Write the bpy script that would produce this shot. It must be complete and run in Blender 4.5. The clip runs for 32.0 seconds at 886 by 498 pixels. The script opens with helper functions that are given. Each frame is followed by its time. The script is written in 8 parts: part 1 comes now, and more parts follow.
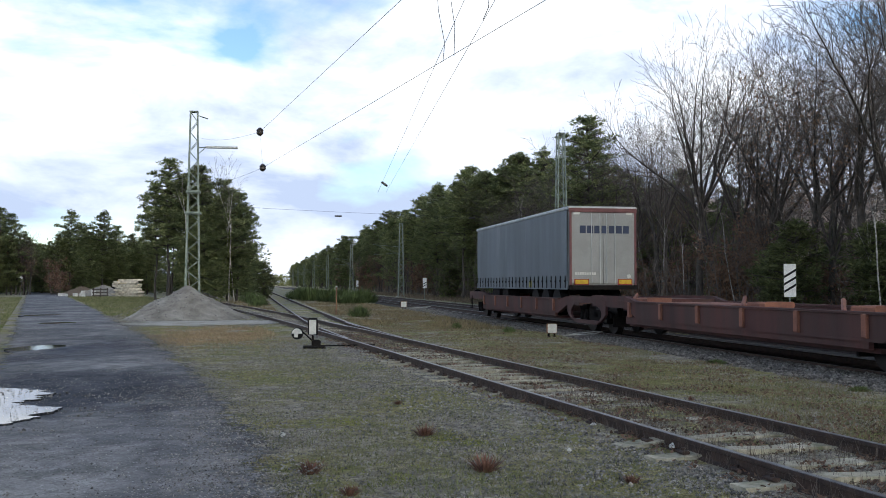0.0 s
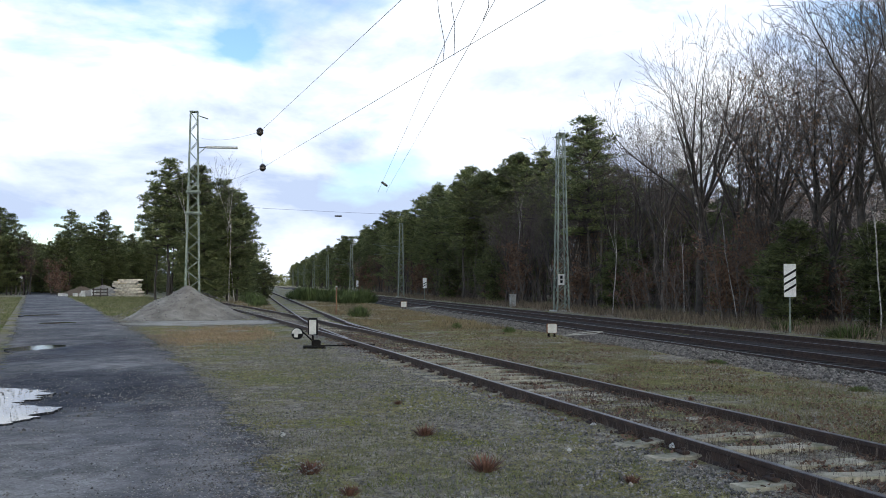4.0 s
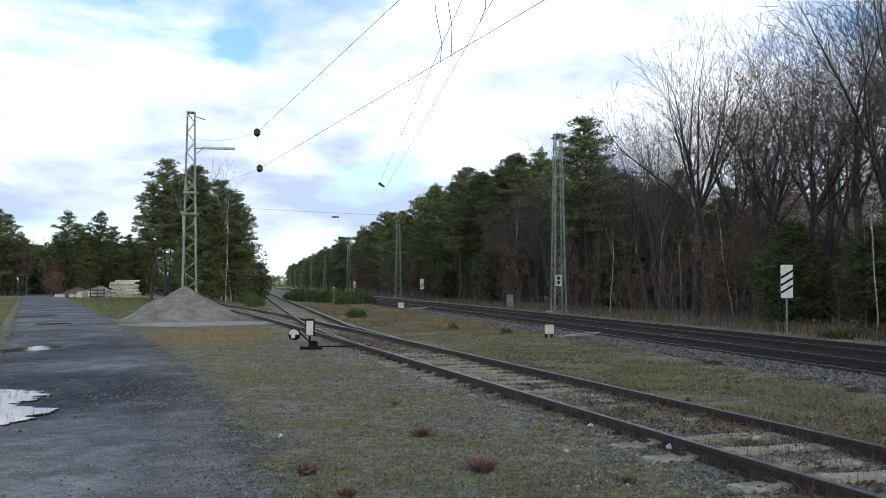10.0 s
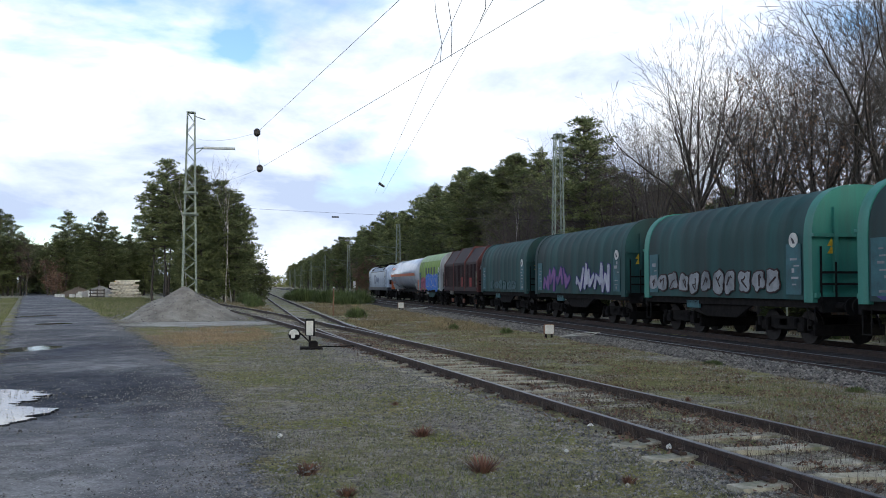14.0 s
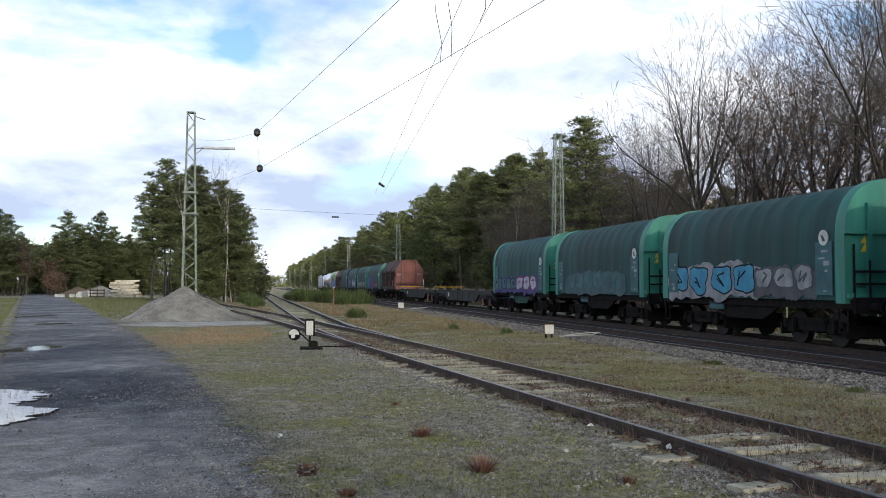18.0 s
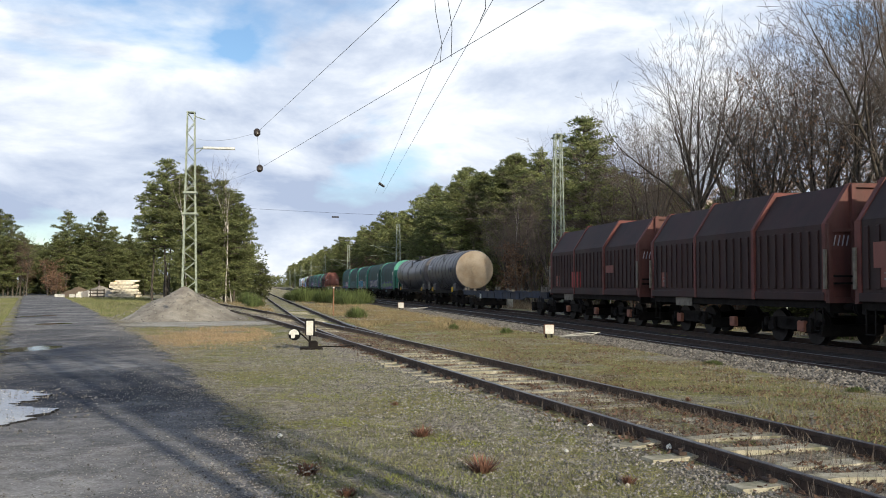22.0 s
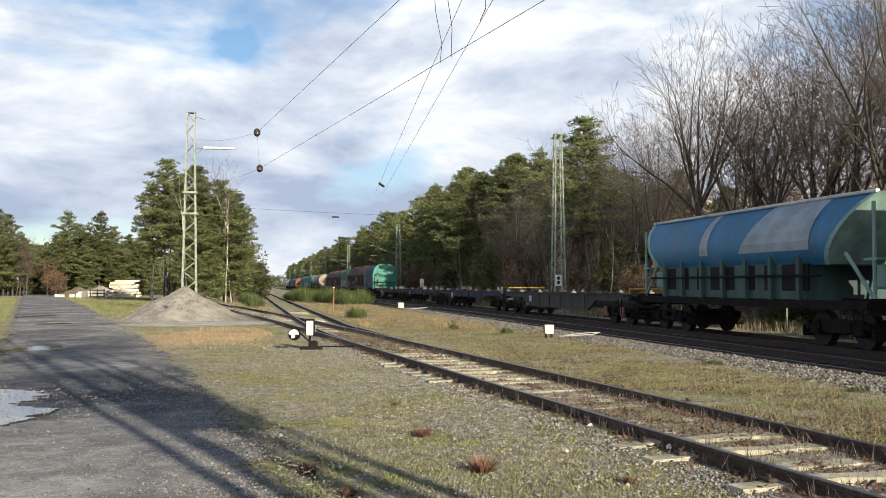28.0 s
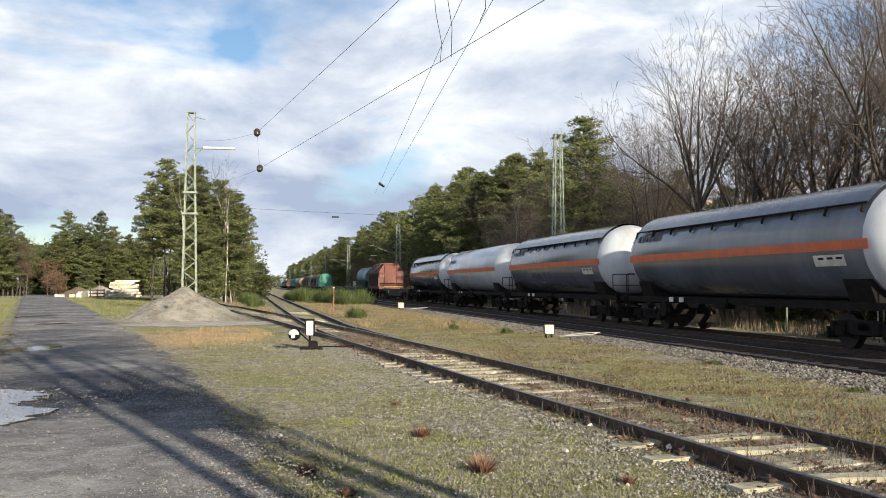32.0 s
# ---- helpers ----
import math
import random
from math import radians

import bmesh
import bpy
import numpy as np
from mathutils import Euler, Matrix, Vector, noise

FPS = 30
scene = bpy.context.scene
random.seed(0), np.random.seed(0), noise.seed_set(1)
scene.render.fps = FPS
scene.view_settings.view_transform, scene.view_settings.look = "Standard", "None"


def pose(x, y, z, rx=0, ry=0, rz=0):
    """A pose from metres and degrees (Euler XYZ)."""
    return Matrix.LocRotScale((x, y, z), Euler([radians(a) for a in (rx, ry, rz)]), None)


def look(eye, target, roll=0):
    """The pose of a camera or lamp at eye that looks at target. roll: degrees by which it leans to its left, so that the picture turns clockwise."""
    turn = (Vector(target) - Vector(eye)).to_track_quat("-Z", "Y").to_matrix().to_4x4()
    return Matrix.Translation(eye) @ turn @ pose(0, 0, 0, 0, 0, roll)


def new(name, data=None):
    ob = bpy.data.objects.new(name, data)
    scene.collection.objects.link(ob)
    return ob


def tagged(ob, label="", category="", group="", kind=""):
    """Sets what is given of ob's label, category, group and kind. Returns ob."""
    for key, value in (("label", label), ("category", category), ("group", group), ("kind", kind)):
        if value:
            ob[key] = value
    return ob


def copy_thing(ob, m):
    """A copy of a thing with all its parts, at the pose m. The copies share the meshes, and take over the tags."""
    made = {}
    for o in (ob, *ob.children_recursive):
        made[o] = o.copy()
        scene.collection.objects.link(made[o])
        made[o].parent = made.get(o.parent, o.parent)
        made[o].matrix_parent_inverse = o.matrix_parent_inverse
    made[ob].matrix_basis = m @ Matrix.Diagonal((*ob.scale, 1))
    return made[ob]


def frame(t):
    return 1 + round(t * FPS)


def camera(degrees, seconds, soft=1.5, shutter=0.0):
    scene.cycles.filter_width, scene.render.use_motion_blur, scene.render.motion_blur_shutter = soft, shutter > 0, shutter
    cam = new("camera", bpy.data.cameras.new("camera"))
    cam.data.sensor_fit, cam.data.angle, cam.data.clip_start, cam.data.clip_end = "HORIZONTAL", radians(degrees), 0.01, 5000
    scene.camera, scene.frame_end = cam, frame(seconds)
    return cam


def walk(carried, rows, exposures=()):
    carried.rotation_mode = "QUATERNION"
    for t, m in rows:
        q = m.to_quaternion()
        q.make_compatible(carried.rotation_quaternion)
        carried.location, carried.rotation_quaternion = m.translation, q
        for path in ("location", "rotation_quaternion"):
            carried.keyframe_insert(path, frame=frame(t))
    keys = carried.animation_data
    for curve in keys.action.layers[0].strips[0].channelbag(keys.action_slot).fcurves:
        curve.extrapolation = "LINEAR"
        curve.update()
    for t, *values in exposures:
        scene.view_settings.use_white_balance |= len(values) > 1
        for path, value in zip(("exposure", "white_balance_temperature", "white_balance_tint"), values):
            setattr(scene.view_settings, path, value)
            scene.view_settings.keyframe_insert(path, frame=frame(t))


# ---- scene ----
# ---- camera: stands on the ground beside the siding; it settles by a fraction of a degree at 6 to 7 s ----
cam = camera(50.84, 32.0, soft=0.9)
PITCH = 92.222
walk(cam, [
    (0.0, pose(0, 0, 1.6, PITCH - 0.055, 0, 0.175)),
    (3.5, pose(0, 0, 1.6, PITCH - 0.055, 0, 0.175)),
    (6.0, pose(0, 0, 1.6, PITCH - 0.055, 0, 0.175)),
    (6.2, pose(0, 0, 1.6, PITCH - 0.04, 0, 0.13)),
    (6.7, pose(0, 0, 1.6, PITCH, 0, 0.01)),
    (7.0, pose(0, 0, 1.6, PITCH, 0, 0)),
    (16.0, pose(0, 0, 1.6, PITCH, 0, 0)),
    (32.0, pose(0, 0, 1.6, PITCH, 0, 0)),
], exposures=[(0.0, 1.15, 6150, 8), (14.0, 1.15, 6150, 8), (17.0, 1.16, 6200, 8), (20.0, 0.98, 6200, 8), (22.0, 0.80, 6250, 8), (24.0, 0.74, 6300, 8), (28.0, 0.71, 6300, 8), (32.0, 0.70, 6300, 8)])

# ---- world, sun ----
SUN_EL = radians(21)
SUN_TO = Vector((0.5 * math.cos(SUN_EL), -0.866 * math.cos(SUN_EL), math.sin(SUN_EL)))


def node(nt, kind, **inputs):
    n = nt.nodes.new(kind)
    for k, val in inputs.items():
        if k.startswith("i_"):
            n.inputs[int(k[2:])].default_value = val
        else:
            n.inputs[k.replace("_", " ")].default_value = val
    return n


def ramp(nt, fac, stops):
    r = nt.nodes.new("ShaderNodeValToRGB")
    el = r.color_ramp.elements
    while len(el) < len(stops):
        el.new(0.5)
    for e, (p, c) in zip(el, stops):
        e.position = p
        e.color = (*c, 1) if len(c) == 3 else c
    nt.links.new(fac, r.inputs[0])
    return r.outputs[0]


def mix(nt, fac, a, b, mode="MIX"):
    m = nt.nodes.new("ShaderNodeMix")
    m.data_type, m.blend_type = "RGBA", mode
    for sock, val in ((m.inputs[0], fac), (m.inputs[6], a), (m.inputs[7], b)):
        if isinstance(val, bpy.types.NodeSocket):
            nt.links.new(val, sock)
        elif isinstance(val, (int, float)):
            sock.default_value = val
        else:
            sock.default_value = (*val, 1)
    return m.outputs[2]


def build_world():
    w = bpy.data.worlds.new("sky")
    scene.world = w
    w.use_nodes = True
    nt = w.node_tree
    nt.nodes.clear()
    out = nt.nodes.new("ShaderNodeOutputWorld")
    sky = nt.nodes.new("ShaderNodeTexSky")
    sky.sky_type, sky.sun_disc = "NISHITA", False
    sky.sun_elevation, sky.sun_rotation = SUN_EL, math.atan2(SUN_TO.x, SUN_TO.y)
    sky.air_density, sky.dust_density, sky.ozone_density = 1.0, 0.6, 2.0
    tc = nt.nodes.new("ShaderNodeTexCoord")
    mp = nt.nodes.new("ShaderNodeMapping")
    mp.inputs["Scale"].default_value = (1.0, 1.0, 2.6)
    mp.inputs["Location"].default_value = (0.35, 0.0, 0.1)
    nt.links.new(tc.outputs["Generated"], mp.inputs["Vector"])
    big = node(nt, "ShaderNodeTexNoise", Scale=3.1, Detail=9.0, Roughness=0.50, Distortion=0.25)
    nt.links.new(mp.outputs[0], big.inputs["Vector"])
    cover = ramp(nt, big.outputs["Fac"], [(0.33, (0, 0, 0)), (0.44, (1, 1, 1))])
    mp2 = nt.nodes.new("ShaderNodeMapping")
    mp2.inputs["Scale"].default_value = (1.3, 1.3, 3.2)
    mp2.inputs["Location"].default_value = (1.7, 0.4, 0.9)
    nt.links.new(tc.outputs["Generated"], mp2.inputs["Vector"])
    fine = node(nt, "ShaderNodeTexNoise", Scale=3.6, Detail=10.0, Roughness=0.58, Distortion=0.25)
    nt.links.new(mp2.outputs[0], fine.inputs["Vector"])
    sep = nt.nodes.new("ShaderNodeSeparateXYZ")
    nt.links.new(tc.outputs["Generated"], sep.inputs[0])
    # billows stand white above, their flat undersides towards the horizon are blue-grey
    belly = ramp(nt, sep.outputs[2], [(0.02, (0.06,) * 3), (0.09, (0.12,) * 3), (0.17, (0.03,) * 3), (0.30, (0,) * 3)])
    shade = nt.nodes.new("ShaderNodeMath")
    shade.operation = "SUBTRACT"
    nt.links.new(fine.outputs["Fac"], shade.inputs[0])
    nt.links.new(belly, shade.inputs[1])
    cloud = ramp(nt, shade.outputs[0], [(0.31, (0.42, 0.48, 0.62)), (0.44, (0.66, 0.70, 0.79)), (0.56, (0.94, 0.94, 0.95))])
    # the clouds stand towards the horizon, the sky clears overhead
    thin = ramp(nt, sep.outputs[2], [(0.32, (1, 1, 1)), (0.58, (0.12, 0.12, 0.12))])
    cover = mix(nt, 1.0, cover, thin, "MULTIPLY")
    blue = mix(nt, 1.0, sky.outputs[0], (0.11, 0.115, 0.12), "MULTIPLY")
    col = mix(nt, cover, blue, cloud)
    bg = nt.nodes.new("ShaderNodeBackground")
    bg.inputs["Strength"].default_value = 0.68
    nt.links.new(col, bg.inputs["Color"])
    nt.links.new(bg.outputs[0], out.inputs["Surface"])


build_world()
sun_data = bpy.data.lights.new("sun", "SUN")
sun_data.energy, sun_data.angle, sun_data.color = 5.0, radians(0.5), (1.0, 0.85, 0.63)
sun = new("sun", sun_data)
sun.matrix_world = look(SUN_TO * 100, (0, 0, 0))


# ---- materials ----
def surface(name, color, color2=None, scale=3.0, rough=0.8, metal=0.0, bump=0.15, dirt=None, dirt_amount=0.0, fine=40.0, streak=False, island=0.0, obj_random=0.0, spec=0.35, coords="Object"):
    """A Principled surface with variation at two scales, fine relief and optional dirt."""
    m = bpy.data.materials.new(name)
    m.use_nodes = True
    nt = m.node_tree
    bs = nt.nodes["Principled BSDF"]
    bs.inputs["Roughness"].default_value, bs.inputs["Metallic"].default_value = rough, metal
    bs.inputs["Specular IOR Level"].default_value = spec
    tc = nt.nodes.new("ShaderNodeTexCoord")
    vec = tc.outputs[coords]
    if streak:
        mp = nt.nodes.new("ShaderNodeMapping")
        mp.inputs["Scale"].default_value = (1.0, 1.0, 0.12)
        nt.links.new(vec, mp.inputs[0])
        vec_s = mp.outputs[0]
    else:
        vec_s = vec
    n1 = node(nt, "ShaderNodeTexNoise", Scale=scale, Detail=5.0, Roughness=0.6)
    nt.links.new(vec_s, n1.inputs["Vector"])
    n2 = node(nt, "ShaderNodeTexNoise", Scale=fine, Detail=3.0, Roughness=0.6)
    nt.links.new(vec, n2.inputs["Vector"])
    color2 = color2 or tuple(c * 0.7 for c in color)
    c = ramp(nt, n1.outputs["Fac"], [(0.36, color2), (0.62, color)])
    c = mix(nt, 0.35, c, ramp(nt, n2.outputs["Fac"], [(0.3, (0.45,) * 3), (0.7, (1.3,) * 3)]), "MULTIPLY")
    if dirt:
        n3 = node(nt, "ShaderNodeTexNoise", Scale=scale * 0.6, Detail=8.0, Roughness=0.7)
        nt.links.new(vec_s, n3.inputs["Vector"])
        f = ramp(nt, n3.outputs["Fac"], [(0.55 - dirt_amount * 0.3, (0, 0, 0)), (0.75 - dirt_amount * 0.15, (0.85,) * 3)])
        c = mix(nt, f, c, dirt)
    if island:
        g = nt.nodes.new("ShaderNodeNewGeometry")
        c = mix(nt, 1.0, c, ramp(nt, g.outputs["Random Per Island"], [(0, (1 - island,) * 3), (1, (1 + island,) * 3)]), "MULTIPLY")
    if obj_random:
        o = nt.nodes.new("ShaderNodeObjectInfo")
        c = mix(nt, 1.0, c, ramp(nt, o.outputs["Random"], [(0, (1 - obj_random,) * 3), (1, (1 + obj_random,) * 3)]), "MULTIPLY")
    nt.links.new(c, bs.inputs["Base Color"])
    if bump:
        b = node(nt, "ShaderNodeBump", Strength=bump, Distance=0.02)
        nt.links.new(n2.outputs["Fac"], b.inputs["Height"])
        nt.links.new(b.outputs[0], bs.inputs["Normal"])
    return m


M = {}
M["rail_side"] = surface("rail_rust", (0.075, 0.05, 0.04), (0.04, 0.03, 0.027), 8, 0.8, 0.2, 0.3)
M["rail_top"] = surface("rail_steel", (0.20, 0.20, 0.21), (0.10, 0.09, 0.09), 12, 0.4, 0.8, 0.05)
M["sleeper"] = surface("concrete_sleeper", (0.52, 0.48, 0.39), (0.27, 0.25, 0.18), 4, 0.95, 0, 0.5, (0.10, 0.11, 0.06), 0.4, obj_random=0.25)
M["bed_dark"] = surface("stained_ballast", (0.042, 0.036, 0.034), (0.02, 0.018, 0.018), 1.2, 0.95, 0, 0.9, fine=30)
M["stone"] = surface("ballast_stone", (0.215, 0.20, 0.18), (0.085, 0.08, 0.073), 6, 0.95, 0, 0.3, island=0.6)
M["concrete"] = surface("pale_concrete", (0.45, 0.45, 0.42), (0.28, 0.28, 0.26), 3, 0.9, 0, 0.3)
M["galv"] = surface("painted_lattice", (0.30, 0.345, 0.29), (0.17, 0.205, 0.17), 5, 0.6, 0.2, 0.1)
M["wire"] = surface("wire", (0.05, 0.055, 0.055), None, 3, 0.5, 0.6, 0)
M["ceramic"] = surface("insulator", (0.05, 0.04, 0.035), None, 5, 0.3, 0, 0)
M["white"] = surface("white_paint", (0.66, 0.65, 0.61), (0.5, 0.5, 0.46), 4, 0.5, 0, 0.03)
M["black"] = surface("black_paint", (0.011, 0.011, 0.012), None, 4, 0.7, 0, 0.05, spec=0.15)
M["lamp_white"] = surface("lamp_housing", (0.7, 0.72, 0.70), None, 5, 0.4, 0, 0)
M["under"] = surface("underframe_grime", (0.018, 0.016, 0.015), (0.010, 0.009, 0.009), 5, 0.9, 0.0, 0.3, spec=0.12)
M["wheel"] = surface("wheel_steel", (0.03, 0.026, 0.025), (0.016, 0.013, 0.013), 6, 0.6, 0.5, 0.1)
M["bark"] = surface("bark", (0.105, 0.09, 0.076), (0.055, 0.048, 0.041), 4, 0.95, 0, 0.6)
M["bark_birch"] = surface("birch_bark", (0.55, 0.53, 0.48), (0.20, 0.18, 0.16), 5, 0.8, 0, 0.3)
M["twig"] = surface("twigs", (0.15, 0.124, 0.107), (0.095, 0.08, 0.07), 1.5, 0.95, 0, 0, obj_random=0.2)
M["needle"] = surface("pine_needles", (0.215, 0.235, 0.10), (0.13, 0.155, 0.07), 0.9, 0.8, 0, 0, island=0.5, obj_random=0.3, spec=0.15)
M["leaf_brown"] = surface("dry_leaves", (0.20, 0.125, 0.085), (0.13, 0.08, 0.055), 4, 0.9, 0, 0, island=0.5)
M["brush"] = surface("brown_brushwood", (0.46, 0.385, 0.335), (0.33, 0.28, 0.24), 0.6, 0.95, 0, 0, island=0.5, spec=0.1)
M["grass"] = surface("grass_blades", (0.155, 0.178, 0.075), (0.20, 0.19, 0.10), 0.25, 0.9, 0, 0, island=0.55, spec=0.15)
M["grass_dead"] = surface("dead_grass", (0.27, 0.215, 0.15), (0.15, 0.12, 0.085), 0.6, 0.95, 0, 0, island=0.5, spec=0.1)
M["sapling"] = surface("sapling_bark", (0.22, 0.185, 0.16), (0.14, 0.118, 0.10), 1.5, 0.95, 0, 0, spec=0.1)
M["grass_orange"] = surface("orange_grass", (0.37, 0.275, 0.175), (0.27, 0.205, 0.13), 0.8, 0.9, 0, 0, island=0.4, spec=0.1)
M["leaf_tree"] = surface("withered_tree_leaves", (0.25, 0.155, 0.10), (0.17, 0.11, 0.075), 4, 0.9, 0, 0, island=0.4)
M["board"] = surface("board_enamel", (0.80, 0.80, 0.78), (0.7, 0.7, 0.68), 4, 0.4, 0, 0.02)
M["grass_dry"] = surface("dry_grass", (0.25, 0.20, 0.115), (0.175, 0.145, 0.085), 0.8, 0.9, 0, 0, island=0.5, spec=0.1)
M["shrub"] = surface("broom_shrub", (0.14, 0.18, 0.07), (0.10, 0.13, 0.05), 1.2, 0.9, 0, 0, island=0.5, spec=0.15)


def let_light_through(mat, share):
    """Thin leaves and needles pass part of the light on."""
    nt = mat.node_tree
    bs, out = nt.nodes["Principled BSDF"], nt.nodes["Material Output"]
    tl = nt.nodes.new("ShaderNodeBsdfTranslucent")
    nt.links.new(bs.inputs["Base Color"].links[0].from_socket, tl.inputs["Color"])
    mx = nt.nodes.new("ShaderNodeMixShader")
    mx.inputs[0].default_value = share
    nt.links.new(bs.outputs[0], mx.inputs[1])
    nt.links.new(tl.outputs[0], mx.inputs[2])
    nt.links.new(mx.outputs[0], out.inputs["Surface"])


for _k, _s in (("needle", 0.4), ("leaf_tree", 0.4), ("brush", 0.35), ("shrub", 0.3), ("leaf_brown", 0.25), ("grass_dead", 0.3)):
    let_light_through(M[_k], _s)


# ---- mesh helpers ----
class Geo:
    """Vertices and faces of one mesh."""

    def __init__(self):
        self.v, self.f, self.smooth = [], [], False

    def add(self, vs, fs):
        b = len(self.v)
        self.v.extend(tuple(p) for p in vs)
        self.f.extend(tuple(b + i for i in f) for f in fs)
        return self

    def box(self, x, y, z, sx, sy, sz, rz=0.0, bevel=0.0):
        """A box centred in x and y that stands on z; bevel chamfers its four edges along y."""
        hx, hy = sx / 2, sy / 2
        b = bevel
        if b:
            ring = [(-hx + b, 0), (hx - b, 0), (hx, b), (hx, sz - b), (hx - b, sz), (-hx + b, sz), (-hx, sz - b), (-hx, b)]
        else:
            ring = [(-hx, 0), (hx, 0), (hx, sz), (-hx, sz)]
        n = len(ring)
        c, s = math.cos(rz), math.sin(rz)
        vs = []
        for yy in (-hy, hy):
            for px, pz in ring:
                vs.append((x + px * c - yy * s, y + px * s + yy * c, z + pz))
        fs = [tuple(range(n)), tuple(range(2 * n - 1, n - 1, -1))]
        fs += [(i, i + n, (i + 1) % n + n, (i + 1) % n) for i in range(n)]
        return self.add(vs, fs)

    def tube(self, p0, p1, r0, r1=None, n=6, caps=True):
        r1 = r0 if r1 is None else r1
        p0, p1 = Vector(p0), Vector(p1)
        d = (p1 - p0)
        if d.length < 1e-6:
            return self
        d.normalize()
        a = d.orthogonal().normalized()
        b = d.cross(a)
        vs = []
        for p, r in ((p0, r0), (p1, r1)):
            for i in range(n):
                t = 2 * math.pi * i / n
                vs.append(p + (a * math.cos(t) + b * math.sin(t)) * r)
        fs = [(i, (i + 1) % n, (i + 1) % n + n, i + n) for i in range(n)]
        if caps:
            fs += [tuple(range(n - 1, -1, -1)), tuple(range(n, 2 * n))]
        return self.add(vs, fs)

    def path(self, pts, r, n=4):
        """One bent round bar through the points."""
        pts = [Vector(p) for p in pts]
        rings, a = [], None
        for i, p in enumerate(pts):
            d = (pts[min(i + 1, len(pts) - 1)] - pts[max(i - 1, 0)]).normalized()
            a = d.orthogonal().normalized() if a is None else (a - d * a.dot(d)).normalized()
            b = d.cross(a)
            rings.append([p + (a * math.cos(6.2832 * k / n) + b * math.sin(6.2832 * k / n)) * r for k in range(n)])
        return self.loft(rings)

    def loft(self, rings, cap=True, closed=True):
        n = len(rings[0])
        vs = [p for ring in rings for p in ring]
        fs = []
        m = n if closed else n - 1
        for k in range(len(rings) - 1):
            for i in range(m):
                j = (i + 1) % n
                fs.append((k * n + i, k * n + j, (k + 1) * n + j, (k + 1) * n + i))
        if cap and closed:
            fs += [tuple(range(n - 1, -1, -1)), tuple(range((len(rings) - 1) * n, len(rings) * n))]
        return self.add(vs, fs)

    def poly(self, pts):
        return self.add(pts, [tuple(range(len(pts)))])

    def mesh(self, name, mat, smooth=False):
        me = bpy.data.meshes.new(name)
        me.from_pydata(self.v, [], self.f)
        me.materials.append(mat)
        bm = bmesh.new()
        bm.from_mesh(me)
        if len(bm.faces) < 3000:
            bmesh.ops.recalc_face_normals(bm, faces=bm.faces)
            bm.to_mesh(me)
        bm.free()
        if smooth:
            me.polygons.foreach_set("use_smooth", [True] * len(me.polygons))
            me.set_sharp_from_angle(angle=radians(38))
        return me


def part(name, geo, mat, parent=None, label="", m=None, smooth=False):
    """Links one mesh under a thing (or at top level)."""
    me = geo if isinstance(geo, bpy.types.Mesh) else geo.mesh(name, M[mat] if isinstance(mat, str) else mat, smooth)
    ob = new(name, me)
    ob.parent = parent
    if m is not None:
        ob.matrix_basis = m
    return tagged(ob, label)


def thing(name, label, category, group="", m=None):
    ob = new(name)
    ob.empty_display_size = 0.3
    if m is not None:
        ob.matrix_basis = m
    return tagged(ob, label, category, group)


def raw_mesh(name, verts, faces, mat):
    """A mesh from numpy arrays of vertices and equal-sized faces."""
    me = bpy.data.meshes.new(name)
    nf, k = faces.shape
    me.vertices.add(len(verts))
    me.vertices.foreach_set("co", np.ascontiguousarray(verts, dtype=np.float32).ravel())
    me.loops.add(nf * k)
    me.loops.foreach_set("vertex_index", np.ascontiguousarray(faces, dtype=np.int32).ravel())
    me.polygons.add(nf)
    me.polygons.foreach_set("loop_start", np.arange(0, nf * k, k, dtype=np.int32))
    me.update(calc_edges=True)
    me.materials.append(M[mat])
    return me


# ---- the plan: centre lines of the tracks as x over y ----
def siding_x(y):
    return 5.77 - 0.305 * y - (0.0007 * (y - 25) ** 2 if y > 25 else 0.0)


def branch_x(y):
    if y < 19.6:
        return 5.77 - 0.305 * y
    if y < 39.6:
        return 5.77 - 0.305 * y + 0.097 / 40 * (y - 19.6) ** 2
    return 2.9 - 0.208 * y


def near_main_x(y):
    return 11.75 - 0.2 * y


def far_main_x(y):
    return 15.83 - 0.2 * y


HEADING = math.degrees(math.atan(0.2))
NEAR_TOP, FAR_TOP, SIDE_TOP = 0.06, 0.0, 0.15


def road_right(y):
    if y < 57:
        pts = [(-60, 6.0), (-5, 0.6), (2, -0.5), (9, -1.94), (11.4, -2.7), (14.5, -3.9), (19.8, -5.9), (28, -9.2), (38, -13.5), (57, -21.6)]
    else:
        pts = [(57, -21.6), (121, -49.4), (400, -170)]
    for (y0, x0), (y1, x1) in zip(pts, pts[1:]):
        if y <= y1:
            return x0 + (x1 - x0) * (y - y0) / (y1 - y0)
    return pts[-1][1]


def road_left(y):
    return -0.5 - 0.446 * y if y > 17 else -8.08
